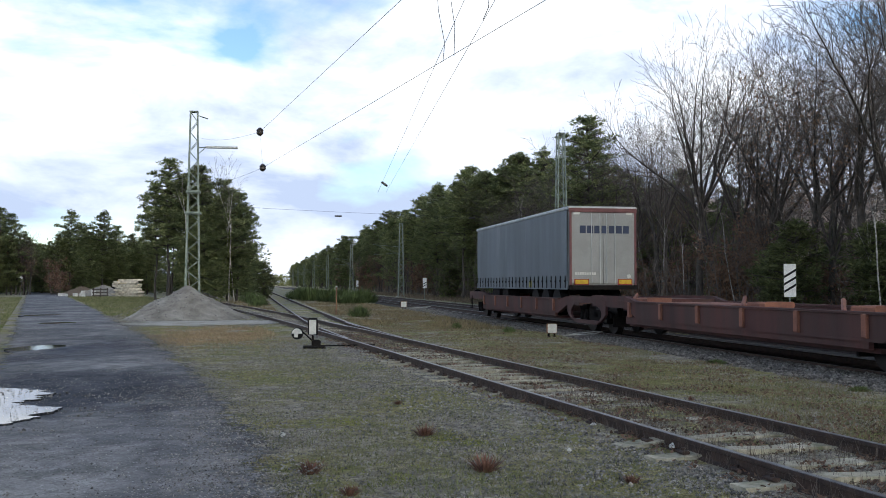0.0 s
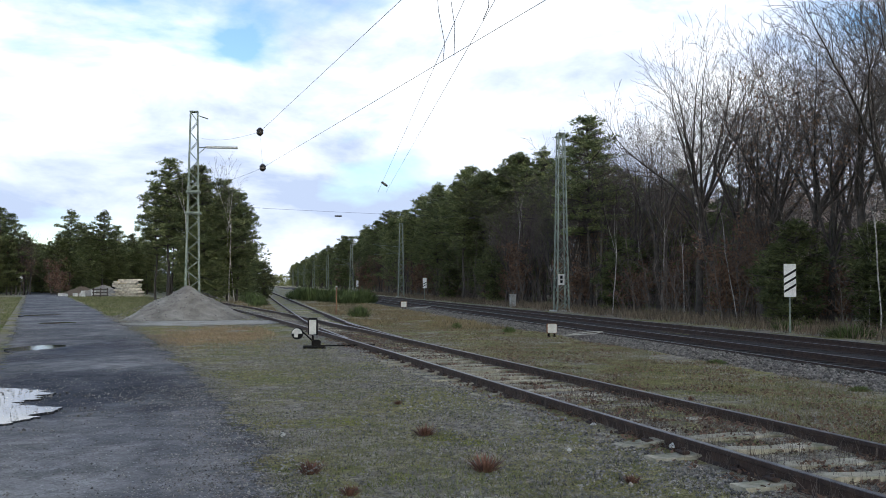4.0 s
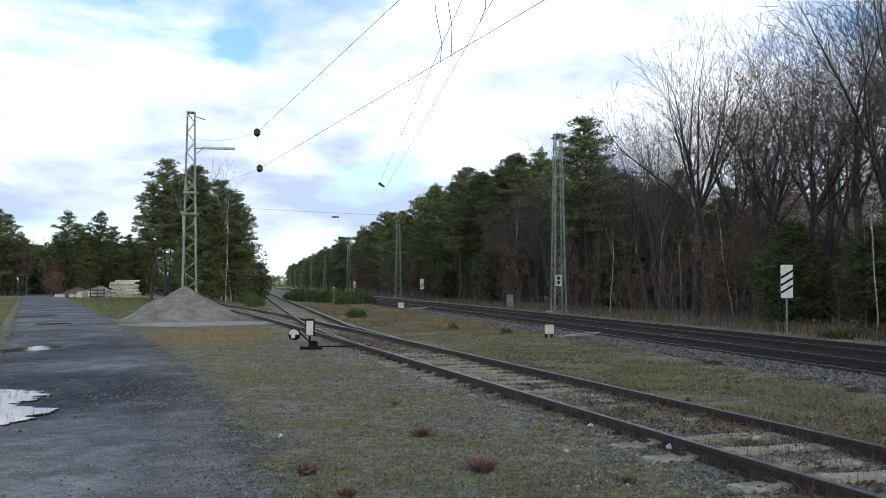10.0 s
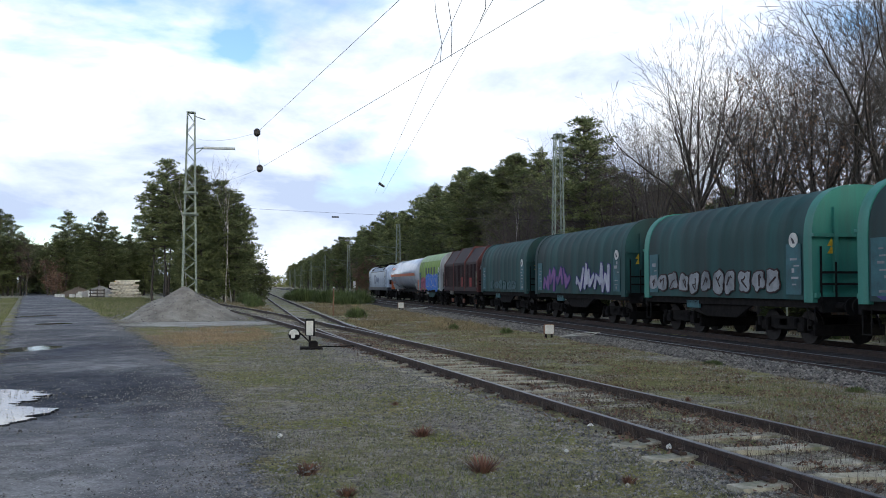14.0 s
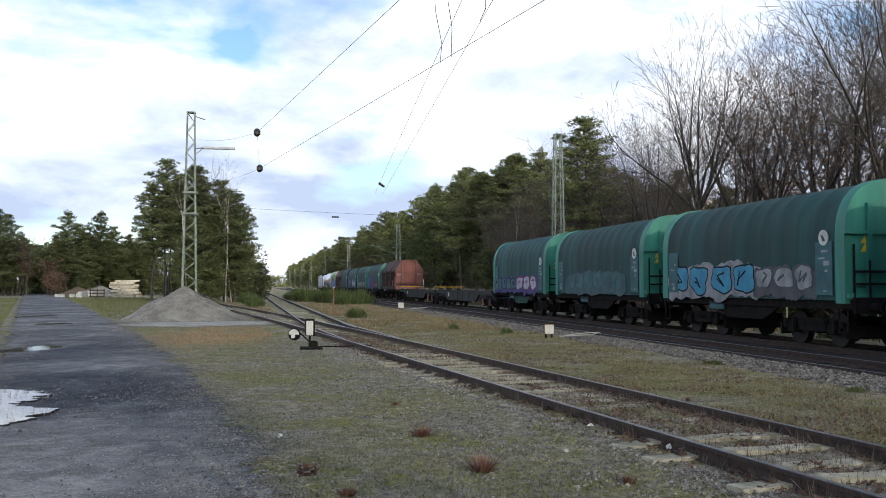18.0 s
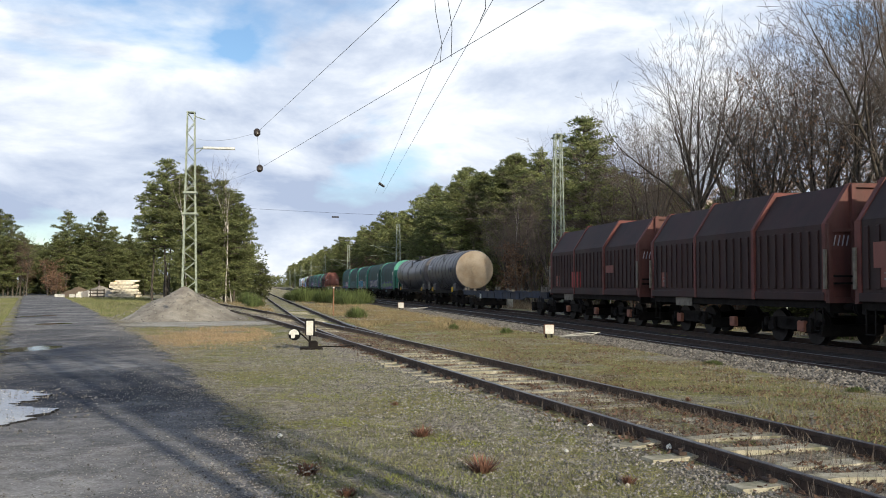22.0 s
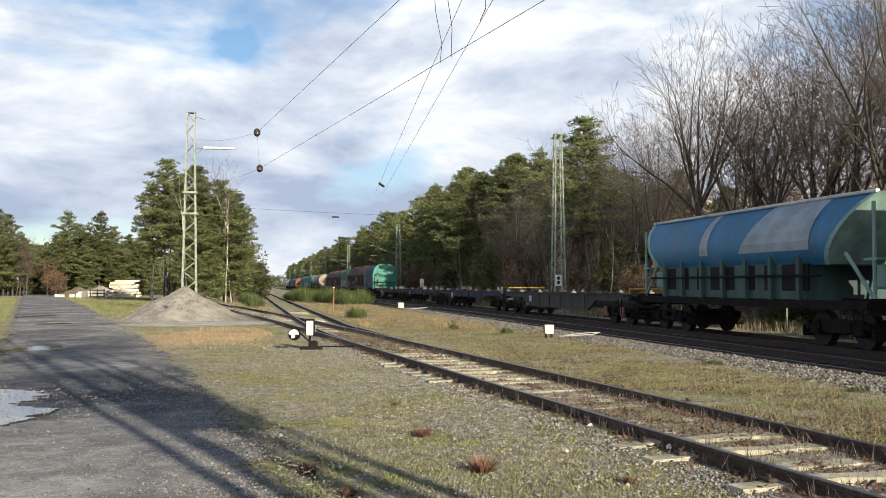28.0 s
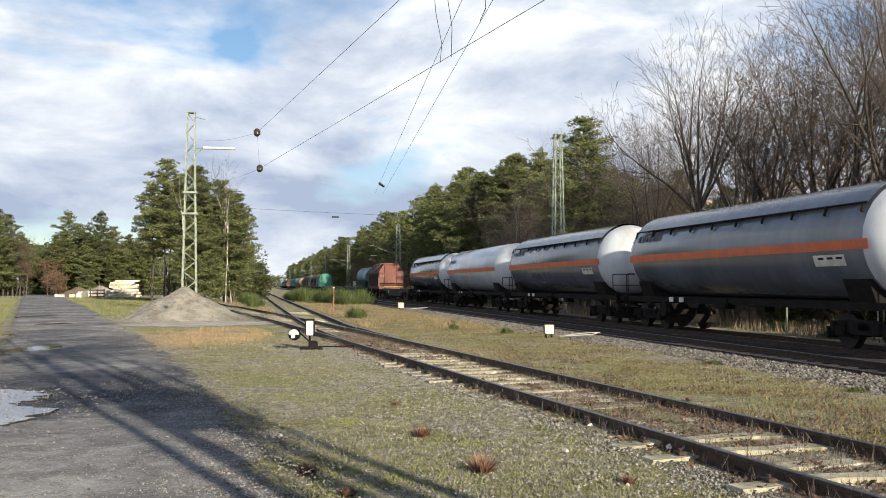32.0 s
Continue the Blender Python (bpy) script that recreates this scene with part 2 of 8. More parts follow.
# ---- ground ----
def ground_material():
    m = bpy.data.materials.new("ground_soil")
    m.use_nodes = True
    nt = m.node_tree
    bs = nt.nodes["Principled BSDF"]
    bs.inputs["Roughness"].default_value = 0.95
    bs.inputs["Specular IOR Level"].default_value = 0.12
    tc = nt.nodes.new("ShaderNodeTexCoord")
    big = node(nt, "ShaderNodeTexNoise", Scale=0.42, Detail=9.0, Roughness=0.74, Distortion=0.5)
    mid = node(nt, "ShaderNodeTexNoise", Scale=2.2, Detail=7.0, Roughness=0.7)
    fin = node(nt, "ShaderNodeTexNoise", Scale=34.0, Detail=5.0, Roughness=0.75)
    vor = node(nt, "ShaderNodeTexVoronoi", Scale=32.0)
    for n in (big, mid, fin, vor):
        nt.links.new(tc.outputs["Object"], n.inputs["Vector"])
    moss = ramp(nt, mid.outputs["Fac"], [(0.30, (0.17, 0.185, 0.06)), (0.50, (0.25, 0.24, 0.10)), (0.7, (0.33, 0.28, 0.155))])
    soil = ramp(nt, mid.outputs["Fac"], [(0.3, (0.18, 0.165, 0.13)), (0.52, (0.31, 0.285, 0.235)), (0.72, (0.42, 0.39, 0.33))])
    f = ramp(nt, big.outputs["Fac"], [(0.43, (0, 0, 0)), (0.55, (1, 1, 1))])
    c = mix(nt, f, moss, soil)
    c = mix(nt, 0.85, c, ramp(nt, fin.outputs["Fac"], [(0.32, (0.35,) * 3), (0.5, (0.95,) * 3), (0.70, (1.7,) * 3)]), "MULTIPLY")
    mot = node(nt, "ShaderNodeTexNoise", Scale=8.0, Detail=6.0, Roughness=0.75)
    nt.links.new(tc.outputs["Object"], mot.inputs["Vector"])
    c = mix(nt, 0.8, c, ramp(nt, mot.outputs["Fac"], [(0.34, (0.42,) * 3), (0.52, (1.0,) * 3), (0.68, (1.45,) * 3)]), "MULTIPLY")
    speck = ramp(nt, vor.outputs["Color"], [(0.70, (0, 0, 0)), (0.80, (1, 1, 1))])
    near = ramp(nt, vor.outputs["Distance"], [(0.20, (1, 1, 1)), (0.36, (0, 0, 0))])
    c = mix(nt, mix(nt, 1.0, mix(nt, 1.0, speck, near, "MULTIPLY"), f, "MULTIPLY"), c, (0.46, 0.45, 0.43))
    nt.links.new(c, bs.inputs["Base Color"])
    b = node(nt, "ShaderNodeBump", Strength=0.9, Distance=0.05)
    nt.links.new(fin.outputs["Fac"], b.inputs["Height"])
    nt.links.new(b.outputs[0], bs.inputs["Normal"])
    return m


M["ground"] = ground_material()


def ground_z(x, y):
    """Gentle unevenness of the ground, flat near the tracks and the road."""
    z = 0.05 * noise.noise((x * 0.25, y * 0.25, 0.3)) + 0.02 * noise.noise((x * 1.1, y * 1.1, 4.0))
    z -= 0.16 * min(1.0, max(0.0, (x - near_main_x(y) + 2.3) / 1.3))
    d = min(abs(x - siding_x(y)), abs(x - branch_x(y)) if y > 24 else 9.0)
    z += 0.032 * min(1.0, max(0.0, (1.7 - d) / 0.5))
    return z - 0.02


def axis(lo, hi, step, far):
    a = list(np.arange(lo, hi + step / 2, step))
    k, out_hi, out_lo = step, [], []
    p, q = hi, lo
    while p < far:
        k *= 1.35
        p += k
        q -= k
        out_hi.append(p)
        out_lo.append(q)
    return out_lo[::-1] + a + out_hi


def build_ground():
    xs, ys = axis(-26, 16, 0.5, 4200), axis(2, 66, 0.5, 4200)
    vs = [(x, y, ground_z(x, y)) for y in ys for x in xs]
    n = len(xs)
    fs = [(j * n + i, j * n + i + 1, (j + 1) * n + i + 1, (j + 1) * n + i) for j in range(len(ys) - 1) for i in range(n - 1)]
    me = bpy.data.meshes.new("ground")
    me.from_pydata(vs, [], fs)
    me.materials.append(M["ground"])
    me.polygons.foreach_set("use_smooth", [True] * len(fs))
    tagged(new("ground", me), "mossy grass and gravel ground beside the railway", "ground", kind="structure")


build_ground()


def road_material():
    m = bpy.data.materials.new("wet_cinder_road")
    m.use_nodes = True
    nt = m.node_tree
    bs = nt.nodes["Principled BSDF"]
    tc = nt.nodes.new("ShaderNodeTexCoord")
    big = node(nt, "ShaderNodeTexNoise", Scale=0.35, Detail=5.0, Roughness=0.6)
    fin = node(nt, "ShaderNodeTexNoise", Scale=30.0, Detail=4.0, Roughness=0.7)
    vor = node(nt, "ShaderNodeTexVoronoi", Scale=34.0)
    for n in (big, fin, vor):
        nt.links.new(tc.outputs["Object"], n.inputs["Vector"])
    c = ramp(nt, big.outputs["Fac"], [(0.38, (0.105, 0.107, 0.115)), (0.47, (0.17, 0.171, 0.179)), (0.60, (0.28, 0.276, 0.273))])
    c = mix(nt, 0.6, c, ramp(nt, fin.outputs["Fac"], [(0.3, (0.45,) * 3), (0.7, (1.4,) * 3)]), "MULTIPLY")
    mot = node(nt, "ShaderNodeTexNoise", Scale=2.4, Detail=8.0, Roughness=0.75, Distortion=0.6)
    nt.links.new(tc.outputs["Object"], mot.inputs["Vector"])
    c = mix(nt, 0.8, c, ramp(nt, mot.outputs["Fac"], [(0.34, (0.5,) * 3), (0.52, (1.0,) * 3), (0.68, (1.5,) * 3)]), "MULTIPLY")
    speck = ramp(nt, vor.outputs["Color"], [(0.66, (0, 0, 0)), (0.74, (1, 1, 1))])
    near = ramp(nt, vor.outputs["Distance"], [(0.22, (1, 1, 1)), (0.34, (0, 0, 0))])
    spot = mix(nt, 1.0, speck, near, "MULTIPLY")
    c = mix(nt, spot, c, (0.42, 0.42, 0.42))
    wt = nt.nodes.new("ShaderNodeAttribute")
    wt.attribute_name = "wet"
    damp = nt.nodes.new("ShaderNodeMath")
    damp.operation = "MULTIPLY"
    nt.links.new(wt.outputs["Fac"], damp.inputs[0])
    nt.links.new(ramp(nt, mot.outputs["Fac"], [(0.36, (1, 1, 1)), (0.66, (0.6,) * 3)]), damp.inputs[1])
    # damp darkens the cinders; the sky's blue sheen is painted in with it
    c = mix(nt, damp.outputs[0], c, mix(nt, 1.0, c, (0.15, 0.185, 0.28), "MULTIPLY"))
    nt.links.new(c, bs.inputs["Base Color"])
    r = ramp(nt, big.outputs["Fac"], [(0.36, (0.55,) * 3), (0.50, (0.9,) * 3)])
    nt.links.new(mix(nt, damp.outputs[0], r, (0.6,) * 3), bs.inputs["Roughness"])
    b = node(nt, "ShaderNodeBump", Strength=0.6, Distance=0.02)
    nt.links.new(fin.outputs["Fac"], b.inputs["Height"])
    nt.links.new(b.outputs[0], bs.inputs["Normal"])
    nt.links.new(mix(nt, damp.outputs[0], (0.015,) * 3, (0.04,) * 3), bs.inputs["Specular IOR Level"])
    # the cinders thin out into the verge
    at = nt.nodes.new("ShaderNodeAttribute")
    at.attribute_name = "cover"
    edge = node(nt, "ShaderNodeTexNoise", Scale=3.5, Detail=8.0, Roughness=0.8)
    nt.links.new(tc.outputs["Object"], edge.inputs["Vector"])
    add = nt.nodes.new("ShaderNodeMath")
    nt.links.new(at.outputs["Fac"], add.inputs[0])
    nt.links.new(edge.outputs["Fac"], add.inputs[1])
    nt.links.new(ramp(nt, add.outputs[0], [(0.74, (0, 0, 0)), (0.86, (1, 1, 1))]), bs.inputs["Alpha"])
    return m


M["road"] = road_material()


def thinning(mat):
    """Lets a surface thin out where its cover attribute falls off."""
    nt = mat.node_tree
    tc = nt.nodes.new("ShaderNodeTexCoord")
    at = nt.nodes.new("ShaderNodeAttribute")
    at.attribute_name = "cover"
    edge = node(nt, "ShaderNodeTexNoise", Scale=0.7, Detail=10.0, Roughness=0.75)
    nt.links.new(tc.outputs["Object"], edge.inputs["Vector"])
    add = nt.nodes.new("ShaderNodeMath")
    add.operation = "MULTIPLY_ADD"
    nt.links.new(edge.outputs["Fac"], add.inputs[0])
    add.inputs[1].default_value = 0.9
    nt.links.new(at.outputs["Fac"], add.inputs[2])
    nt.links.new(ramp(nt, add.outputs[0], [(0.56, (0, 0, 0)), (0.74, (1, 1, 1))]), nt.nodes["Principled BSDF"].inputs["Alpha"])


def ground_patch(name, label, cx, cy, rx, ry, mat, lift=0.006, turn=0.0, category="ground"):
    """A thin spread of another soil lying on the ground."""
    g, n, k = Geo(), 40, 9
    cover, rings = [], []
    for j in range(k + 1):
        u = j / k
        ring = []
        for i in range(n):
            t = 2 * math.pi * i / n
            px, py = math.cos(t) * rx * max(u, 0.02), math.sin(t) * ry * max(u, 0.02)
            x, y = cx + px * math.cos(turn) - py * math.sin(turn), cy + px * math.sin(turn) + py * math.cos(turn)
            ring.append((x, y, ground_z(x, y) + lift + 0.03 * (1 - u)))
            cover.append(0.5 * (1 - u))
        rings.append(ring)
    g.loft(rings, cap=False)
    ob = tagged(part(name, g, mat, smooth=True), label, category, kind="structure")
    ob.data.attributes.new("cover", "FLOAT", "POINT").data.foreach_set("value", cover)


M["sand"] = surface("pale_sand", (0.44, 0.42, 0.375), (0.30, 0.285, 0.25), 0.8, 0.95, 0, 0.6, fine=22)
M["moss"] = surface("bright_moss", (0.26, 0.285, 0.07), (0.19, 0.21, 0.055), 1.5, 0.95, 0, 0, island=0.4)
thinning(M["sand"])


PUDDLES = ((-6.2, 11.4, 2.7, 2.8), (-9.95, 22.9, 0.62, 1.2), (-15.6, 37.5, 0.8, 1.2), (-20.2, 47.0, 0.8, 1.4))
# the water in them: x, y, half lengths, level
WATER = ((-6.45, 10.55, 1.8, 1.9, 0.067), (-7.1, 12.65, 1.75, 1.15, 0.065), (-9.95, 22.9, 0.6, 1.15, 0.054), (-10.6, 26.2, 0.35, 0.5, 0.066), (-15.6, 37.5, 1.0, 1.5, 0.052), (-20.2, 47.0, 1.0, 1.75, 0.052))


def build_road():
    g, ys = Geo(), axis(2, 60, 0.25, 200)
    ys = [y for y in ys if -50 < y < 400]
    rings, cover, wet = [], [], []
    for y in ys:
        a, b = road_left(y), road_right(y)
        wob = 0.18 * noise.noise((0, y * 0.6, 7.0)) + 0.1 * noise.noise((3, y * 1.7, 7.0))
        wob2 = 0.25 * noise.noise((5, y * 0.5, 2.0)) + 0.12 * noise.noise((9, y * 1.9, 2.0))
        row = []
        for k in range(41):
            u = k / 40
            x = (a + wob - 0.5) * (1 - u) + (b + wob2 + 0.6) * u
            z = 0.055 + 0.03 * math.sin(u * math.pi) + 0.012 * noise.noise((x * 0.7, y * 0.7, 1.0)) + 0.010 * noise.noise((x * 2.3, y * 2.3, 3.0)) + 0.005 * noise.noise((x * 6, y * 6, 3.0))
            for px, py, rx, ry in PUDDLES:
                z -= 0.05 * math.exp(-(((x - px) / rx) ** 2 + ((y - py) / ry) ** 2) ** 2)
            row.append((x, y, z))
            wob3 = 0.5 * noise.noise((x * 1.3, y * 0.6, 11.0)) + 0.3 * noise.noise((x * 3.1, y * 1.6, 12.0))
            wet.append(min(1.0, max(0.0, 1.5 * math.exp(-((x + 5.6) / 2.2) ** 2 - ((y - 13.2) / 3.4) ** 2) + 1.1 * math.exp(-((x + 8.4) / 1.7) ** 2 - ((y - 22.0) / 5.5) ** 2) + wob3 - 0.15)))
            cover.append(min(1.0, min(x - (a + wob) + 0.5, (b + wob2) + 0.6 - x) * 0.62))
        rings.append(row)
    g.loft(rings, cap=False, closed=False)
    ob = tagged(part("road", g, "road", smooth=True), "damp dark cinder road with pale gravel specks", "road", kind="structure")
    ob.data.attributes.new("cover", "FLOAT", "POINT").data.foreach_set("value", cover)
    ob.data.attributes.new("wet", "FLOAT", "POINT").data.foreach_set("value", wet)


build_road()

M["water"] = bpy.data.materials.new("puddle_water")
M["water"].use_nodes = True
_w = M["water"].node_tree.nodes["Principled BSDF"]
_w.inputs["Base Color"].default_value = (0.03, 0.03, 0.032, 1)
_w.inputs["Roughness"].default_value = 0.03
_w.inputs["Specular IOR Level"].default_value = 0.9
_n = node(M["water"].node_tree, "ShaderNodeTexNoise", Scale=3.0, Detail=2.0)
_b = node(M["water"].node_tree, "ShaderNodeBump", Strength=0.04, Distance=0.01)
M["water"].node_tree.links.new(_n.outputs["Fac"], _b.inputs["Height"])
M["water"].node_tree.links.new(_b.outputs[0], _w.inputs["Normal"])


def puddle(x, y, rx, ry, seed, rz=0.0, z=0.088):
    g, n = Geo(), 220
    pts = []
    for i in range(n):
        t = 2 * math.pi * i / n
        u, w = math.cos(t), math.sin(t)
        r = 1 + 0.22 * noise.noise((u * 1.3 + seed, w * 1.3, seed)) + 0.14 * noise.noise((u * 5 + seed, w * 5, seed)) + 0.09 * noise.noise((u * 13, w * 13, seed)) + 0.05 * noise.noise((u * 30, w * 30, seed))
        px, py = math.cos(t) * rx * r, math.sin(t) * ry * r
        pts.append((x + px * math.cos(rz) - py * math.sin(rz), y + px * math.sin(rz) + py * math.cos(rz), z))
    low = [(p[0], p[1], z - 0.05) for p in pts]
    g.loft([low, pts])
    tagged(part("puddle", g, "water"), "rain puddle mirroring the bright sky on the road", "puddle", "puddles", kind="")


for _k, (_x, _y, _rx, _ry, _z) in enumerate(WATER):
    puddle(_x, _y, _rx, _ry, 3.1 + _k, z=_z)

ground_patch("sand_spread", "pale sand spread round the foot of the heap", -10.2, 39.0, 6.6, 5.0, "sand", turn=0.35)

# ---- tracks ----
RAIL = [(-0.063, 0), (0.063, 0), (0.063, 0.012), (0.012, 0.03), (0.012, 0.105), (0.035, 0.115), (0.035, 0.15)]
RAIL_L = RAIL + [(-p, q) for p, q in RAIL[2:][::-1]]


def along(fx, y0, y1, off, step=1.0):
    """Points beside a centre line, at a distance off to its right."""
    n = max(2, int((y1 - y0) / step) + 1)
    out = []
    for i in range(n):
        y = y0 + (y1 - y0) * i / (n - 1)
        s = (fx(y + 0.1) - fx(y - 0.1)) / 0.2
        k = 1 / math.sqrt(1 + s * s)
        out.append((fx(y) + off * k, y - off * s * k, k, -s * k))
    return out


def rail(name, fx, y0, y1, off, top, parent, step=1.0):
    body, head = Geo(), Geo()
    r1, r2 = [], []
    for x, y, ux, uy in along(fx, y0, y1, off, step):
        r1.append([(x + p * ux, y + p * uy, top - 0.154 + q) for p, q in RAIL_L])
        r2.append([(x + p * ux, y + p * uy, top - 0.004 + q) for p, q in ((-0.03, 0), (0.03, 0), (0.026, 0.004), (-0.026, 0.004))])
    body.loft(r1)
    head.loft(r2)
    ob = part(name, body, "rail_side", parent)
    part("running_surface", head, "rail_top", ob, "worn rail head")
    return ob


def sleeper_mesh(length, seed):
    rnd = random.Random(seed)
    g = Geo()
    h = length / 2
    rings = []
    for x in (-h, -h * 0.82, -h * 0.6, -h * 0.25, h * 0.1, h * 0.5, h * 0.8, h):
        w = 0.13 + rnd.uniform(-0.014, 0.014)
        z = 0.016 + rnd.uniform(-0.016, 0.012) - (0.032 if abs(x) > h * 0.7 else 0)
        rings.append([(x, -w, -0.12), (x, w, -0.12), (x, w - 0.02, z), (x, -w + 0.02, z)])
    g.loft(rings)
    return g.mesh("sleeper", M["sleeper"])


def build_tracks():
    main = [("track_near", near_main_x, NEAR_TOP, "double-track main line, rusty rails on dark stained ballast"),
            ("track_far", far_main_x, FAR_TOP, "far main-line track on dark stained ballast")]
    for name, fx, top, label in main:
        t = tagged(thing(name, label, "railway track"), kind="structure")
        for off in (-0.7535, 0.7535):
            rail("rail", fx, -800, 900, off, top, t, 50)
        g = Geo()
        for i in range(-60, 330):
            y = i * 0.6
            g.box(fx(y), y, top - 0.235, 2.5, 0.26, 0.088, radians(HEADING))
        tagged(part("sleepers", g, "bed_dark", t), kind="stuff")
    side = tagged(thing("siding_track", "old siding with rusty rails and mossy concrete sleepers", "railway track"), kind="structure")
    rail("rail", siding_x, -60, 95, -0.7535, SIDE_TOP, side)
    rail("rail", siding_x, -60, 95, 0.7535, SIDE_TOP, side)
    branch = tagged(thing("branch_track", "turnout branch running beside the main line", "railway track"), kind="structure")
    rail("rail", branch_x, 25.5, 420, 0.7535, SIDE_TOP, branch)
    rail("rail", branch_x, 25.5, 31.5, -0.7535, SIDE_TOP, branch)
    rail("rail", branch_x, 33.0, 420, -0.7535, SIDE_TOP, branch)
    # check rails and the crossing nose
    rail("check_rail", siding_x, 32.0, 36.0, 0.69, SIDE_TOP, branch)
    rail("check_rail", branch_x, 32.0, 36.0, 0.66, SIDE_TOP, branch)
    meshes = [sleeper_mesh(2.4, k) for k in range(6)]
    rnd = random.Random(5)
    clip = Geo().box(0, 0, 0, 0.08, 0.11, 0.03, bevel=0.01).tube((0, 0, 0.02), (0, 0, 0.055), 0.018, n=6).mesh("rail_clip", M["rail_side"])
    y = -6.0
    while y < 24:
        x = siding_x(y)
        sl = part("sleeper", meshes[rnd.randrange(6)], None, side, m=pose(x + rnd.uniform(-.06, .06), y, 0.036 + rnd.uniform(-0.03, 0.010), 0, rnd.uniform(-0.8, 0.8), 17 + rnd.uniform(-3, 3)))
        for o in (-0.86, 0.86):
            part("rail_clip", clip, None, sl, m=pose(o, rnd.uniform(-.03, .03), 0.0))
        y += 0.622 + rnd.uniform(-0.03, 0.03)
    while y < 62:
        part("sleeper", meshes[rnd.randrange(6)], None, side, m=pose(siding_x(y), y, 0.006 + rnd.uniform(-0.02, 0.015), 0, rnd.uniform(-0.6, 0.6), 18))
        if y > 36:
            part("sleeper", meshes[rnd.randrange(6)], None, branch, m=pose(branch_x(y), y, 0.0 + rnd.uniform(-0.02, 0.015), 0, rnd.uniform(-0.6, 0.6), 12))
        y += 0.63


build_tracks()


def strip(name, label, rows, mat, kind="structure", category="ballast"):
    """A long shaped bed: rows of (y, [(x, z), ...])."""
    g = Geo()
    g.loft([[(x, y, z) for x, z in row] for y, row in rows], cap=False, closed=False)
    return tagged(part(name, g, mat, smooth=True), label, category, kind=kind)


def build_beds():
    rows = []
    for y in list(range(-800, 0, 40)) + list(range(0, 80, 1)) + list(range(80, 900, 20)):
        a, b = near_main_x(y), far_main_x(y)
        j = lambda s: 0.02 * noise.noise((s, y * 0.9, 0.0))
        rows.append((y, [(a - 2.4, -0.24), (a - 1.6 + j(9), -0.085 + j(1)), (a - 0.7, -0.07 + j(2)), (a + 0.6, -0.11 + j(3)), (a + 2.04, -0.13 + j(4)), (b - 0.6, -0.165 + j(5)), (b + 0.6, -0.165 + j(6)), (b + 1.6, -0.16), (b + 3.2, -0.32)]))
    strip("track_bed", "dark rust-stained ballast bed under the main line", rows, "bed_dark")


build_beds()


def stones(name, label, count, where, size, mat, seed, category="gravel"):
    """Loose angular stones in one mesh; where(rng, n) gives their places."""
    rng = np.random.default_rng(seed)
    p = where(rng, count)
    n = len(p)
    base = np.array([(1, 0, 0), (-1, 0, 0), (0, 1, 0), (0, -1, 0), (0, 0, 1), (0, 0, -1)], dtype=np.float64)
    tri = np.array([(0, 2, 4), (2, 1, 4), (1, 3, 4), (3, 0, 4), (2, 0, 5), (1, 2, 5), (3, 1, 5), (0, 3, 5)])
    s = size[0] + (size[1] - size[0]) * rng.random(n) ** 2
    v = base[None] * (s[:, None, None] * rng.uniform(0.55, 1.25, (n, 6, 1)))
    v[:, :, 2] *= 0.75
    a = rng.uniform(0, 6.28, n)
    c, q = np.cos(a)[:, None], np.sin(a)[:, None]
    x = v[:, :, 0] * c - v[:, :, 1] * q
    y = v[:, :, 0] * q + v[:, :, 1] * c
    v[:, :, 0], v[:, :, 1] = x, y
    v += rng.normal(0, 0.15, v.shape) * s[:, None, None]
    v += p[:, None, :]
    f = (tri[None] + (np.arange(n) * 6)[:, None, None]).reshape(-1, 3)
    tagged(new(name, raw_mesh(name, v.reshape(-1, 3), f, mat)), label, category, kind="stuff")


def shoulder(rng, n):
    y = 6 + 60 * rng.random(n) ** 1.6
    u = rng.random(n)
    x = 11.75 - 0.2 * y - 0.66 - 1.7 * u + 0.12 * rng.normal(0, 1, n) * u
    z = -0.02 - 0.035 * u - 0.10 * np.clip(u - 0.7, 0, 1) + 0.025 * rng.random(n)
    return np.stack([x, y, z], 1)


stones("ballast_shoulder", "pale grey crushed stone along the ballast shoulder", 48000, shoulder, (0.022, 0.055), "stone", 11, "ballast")
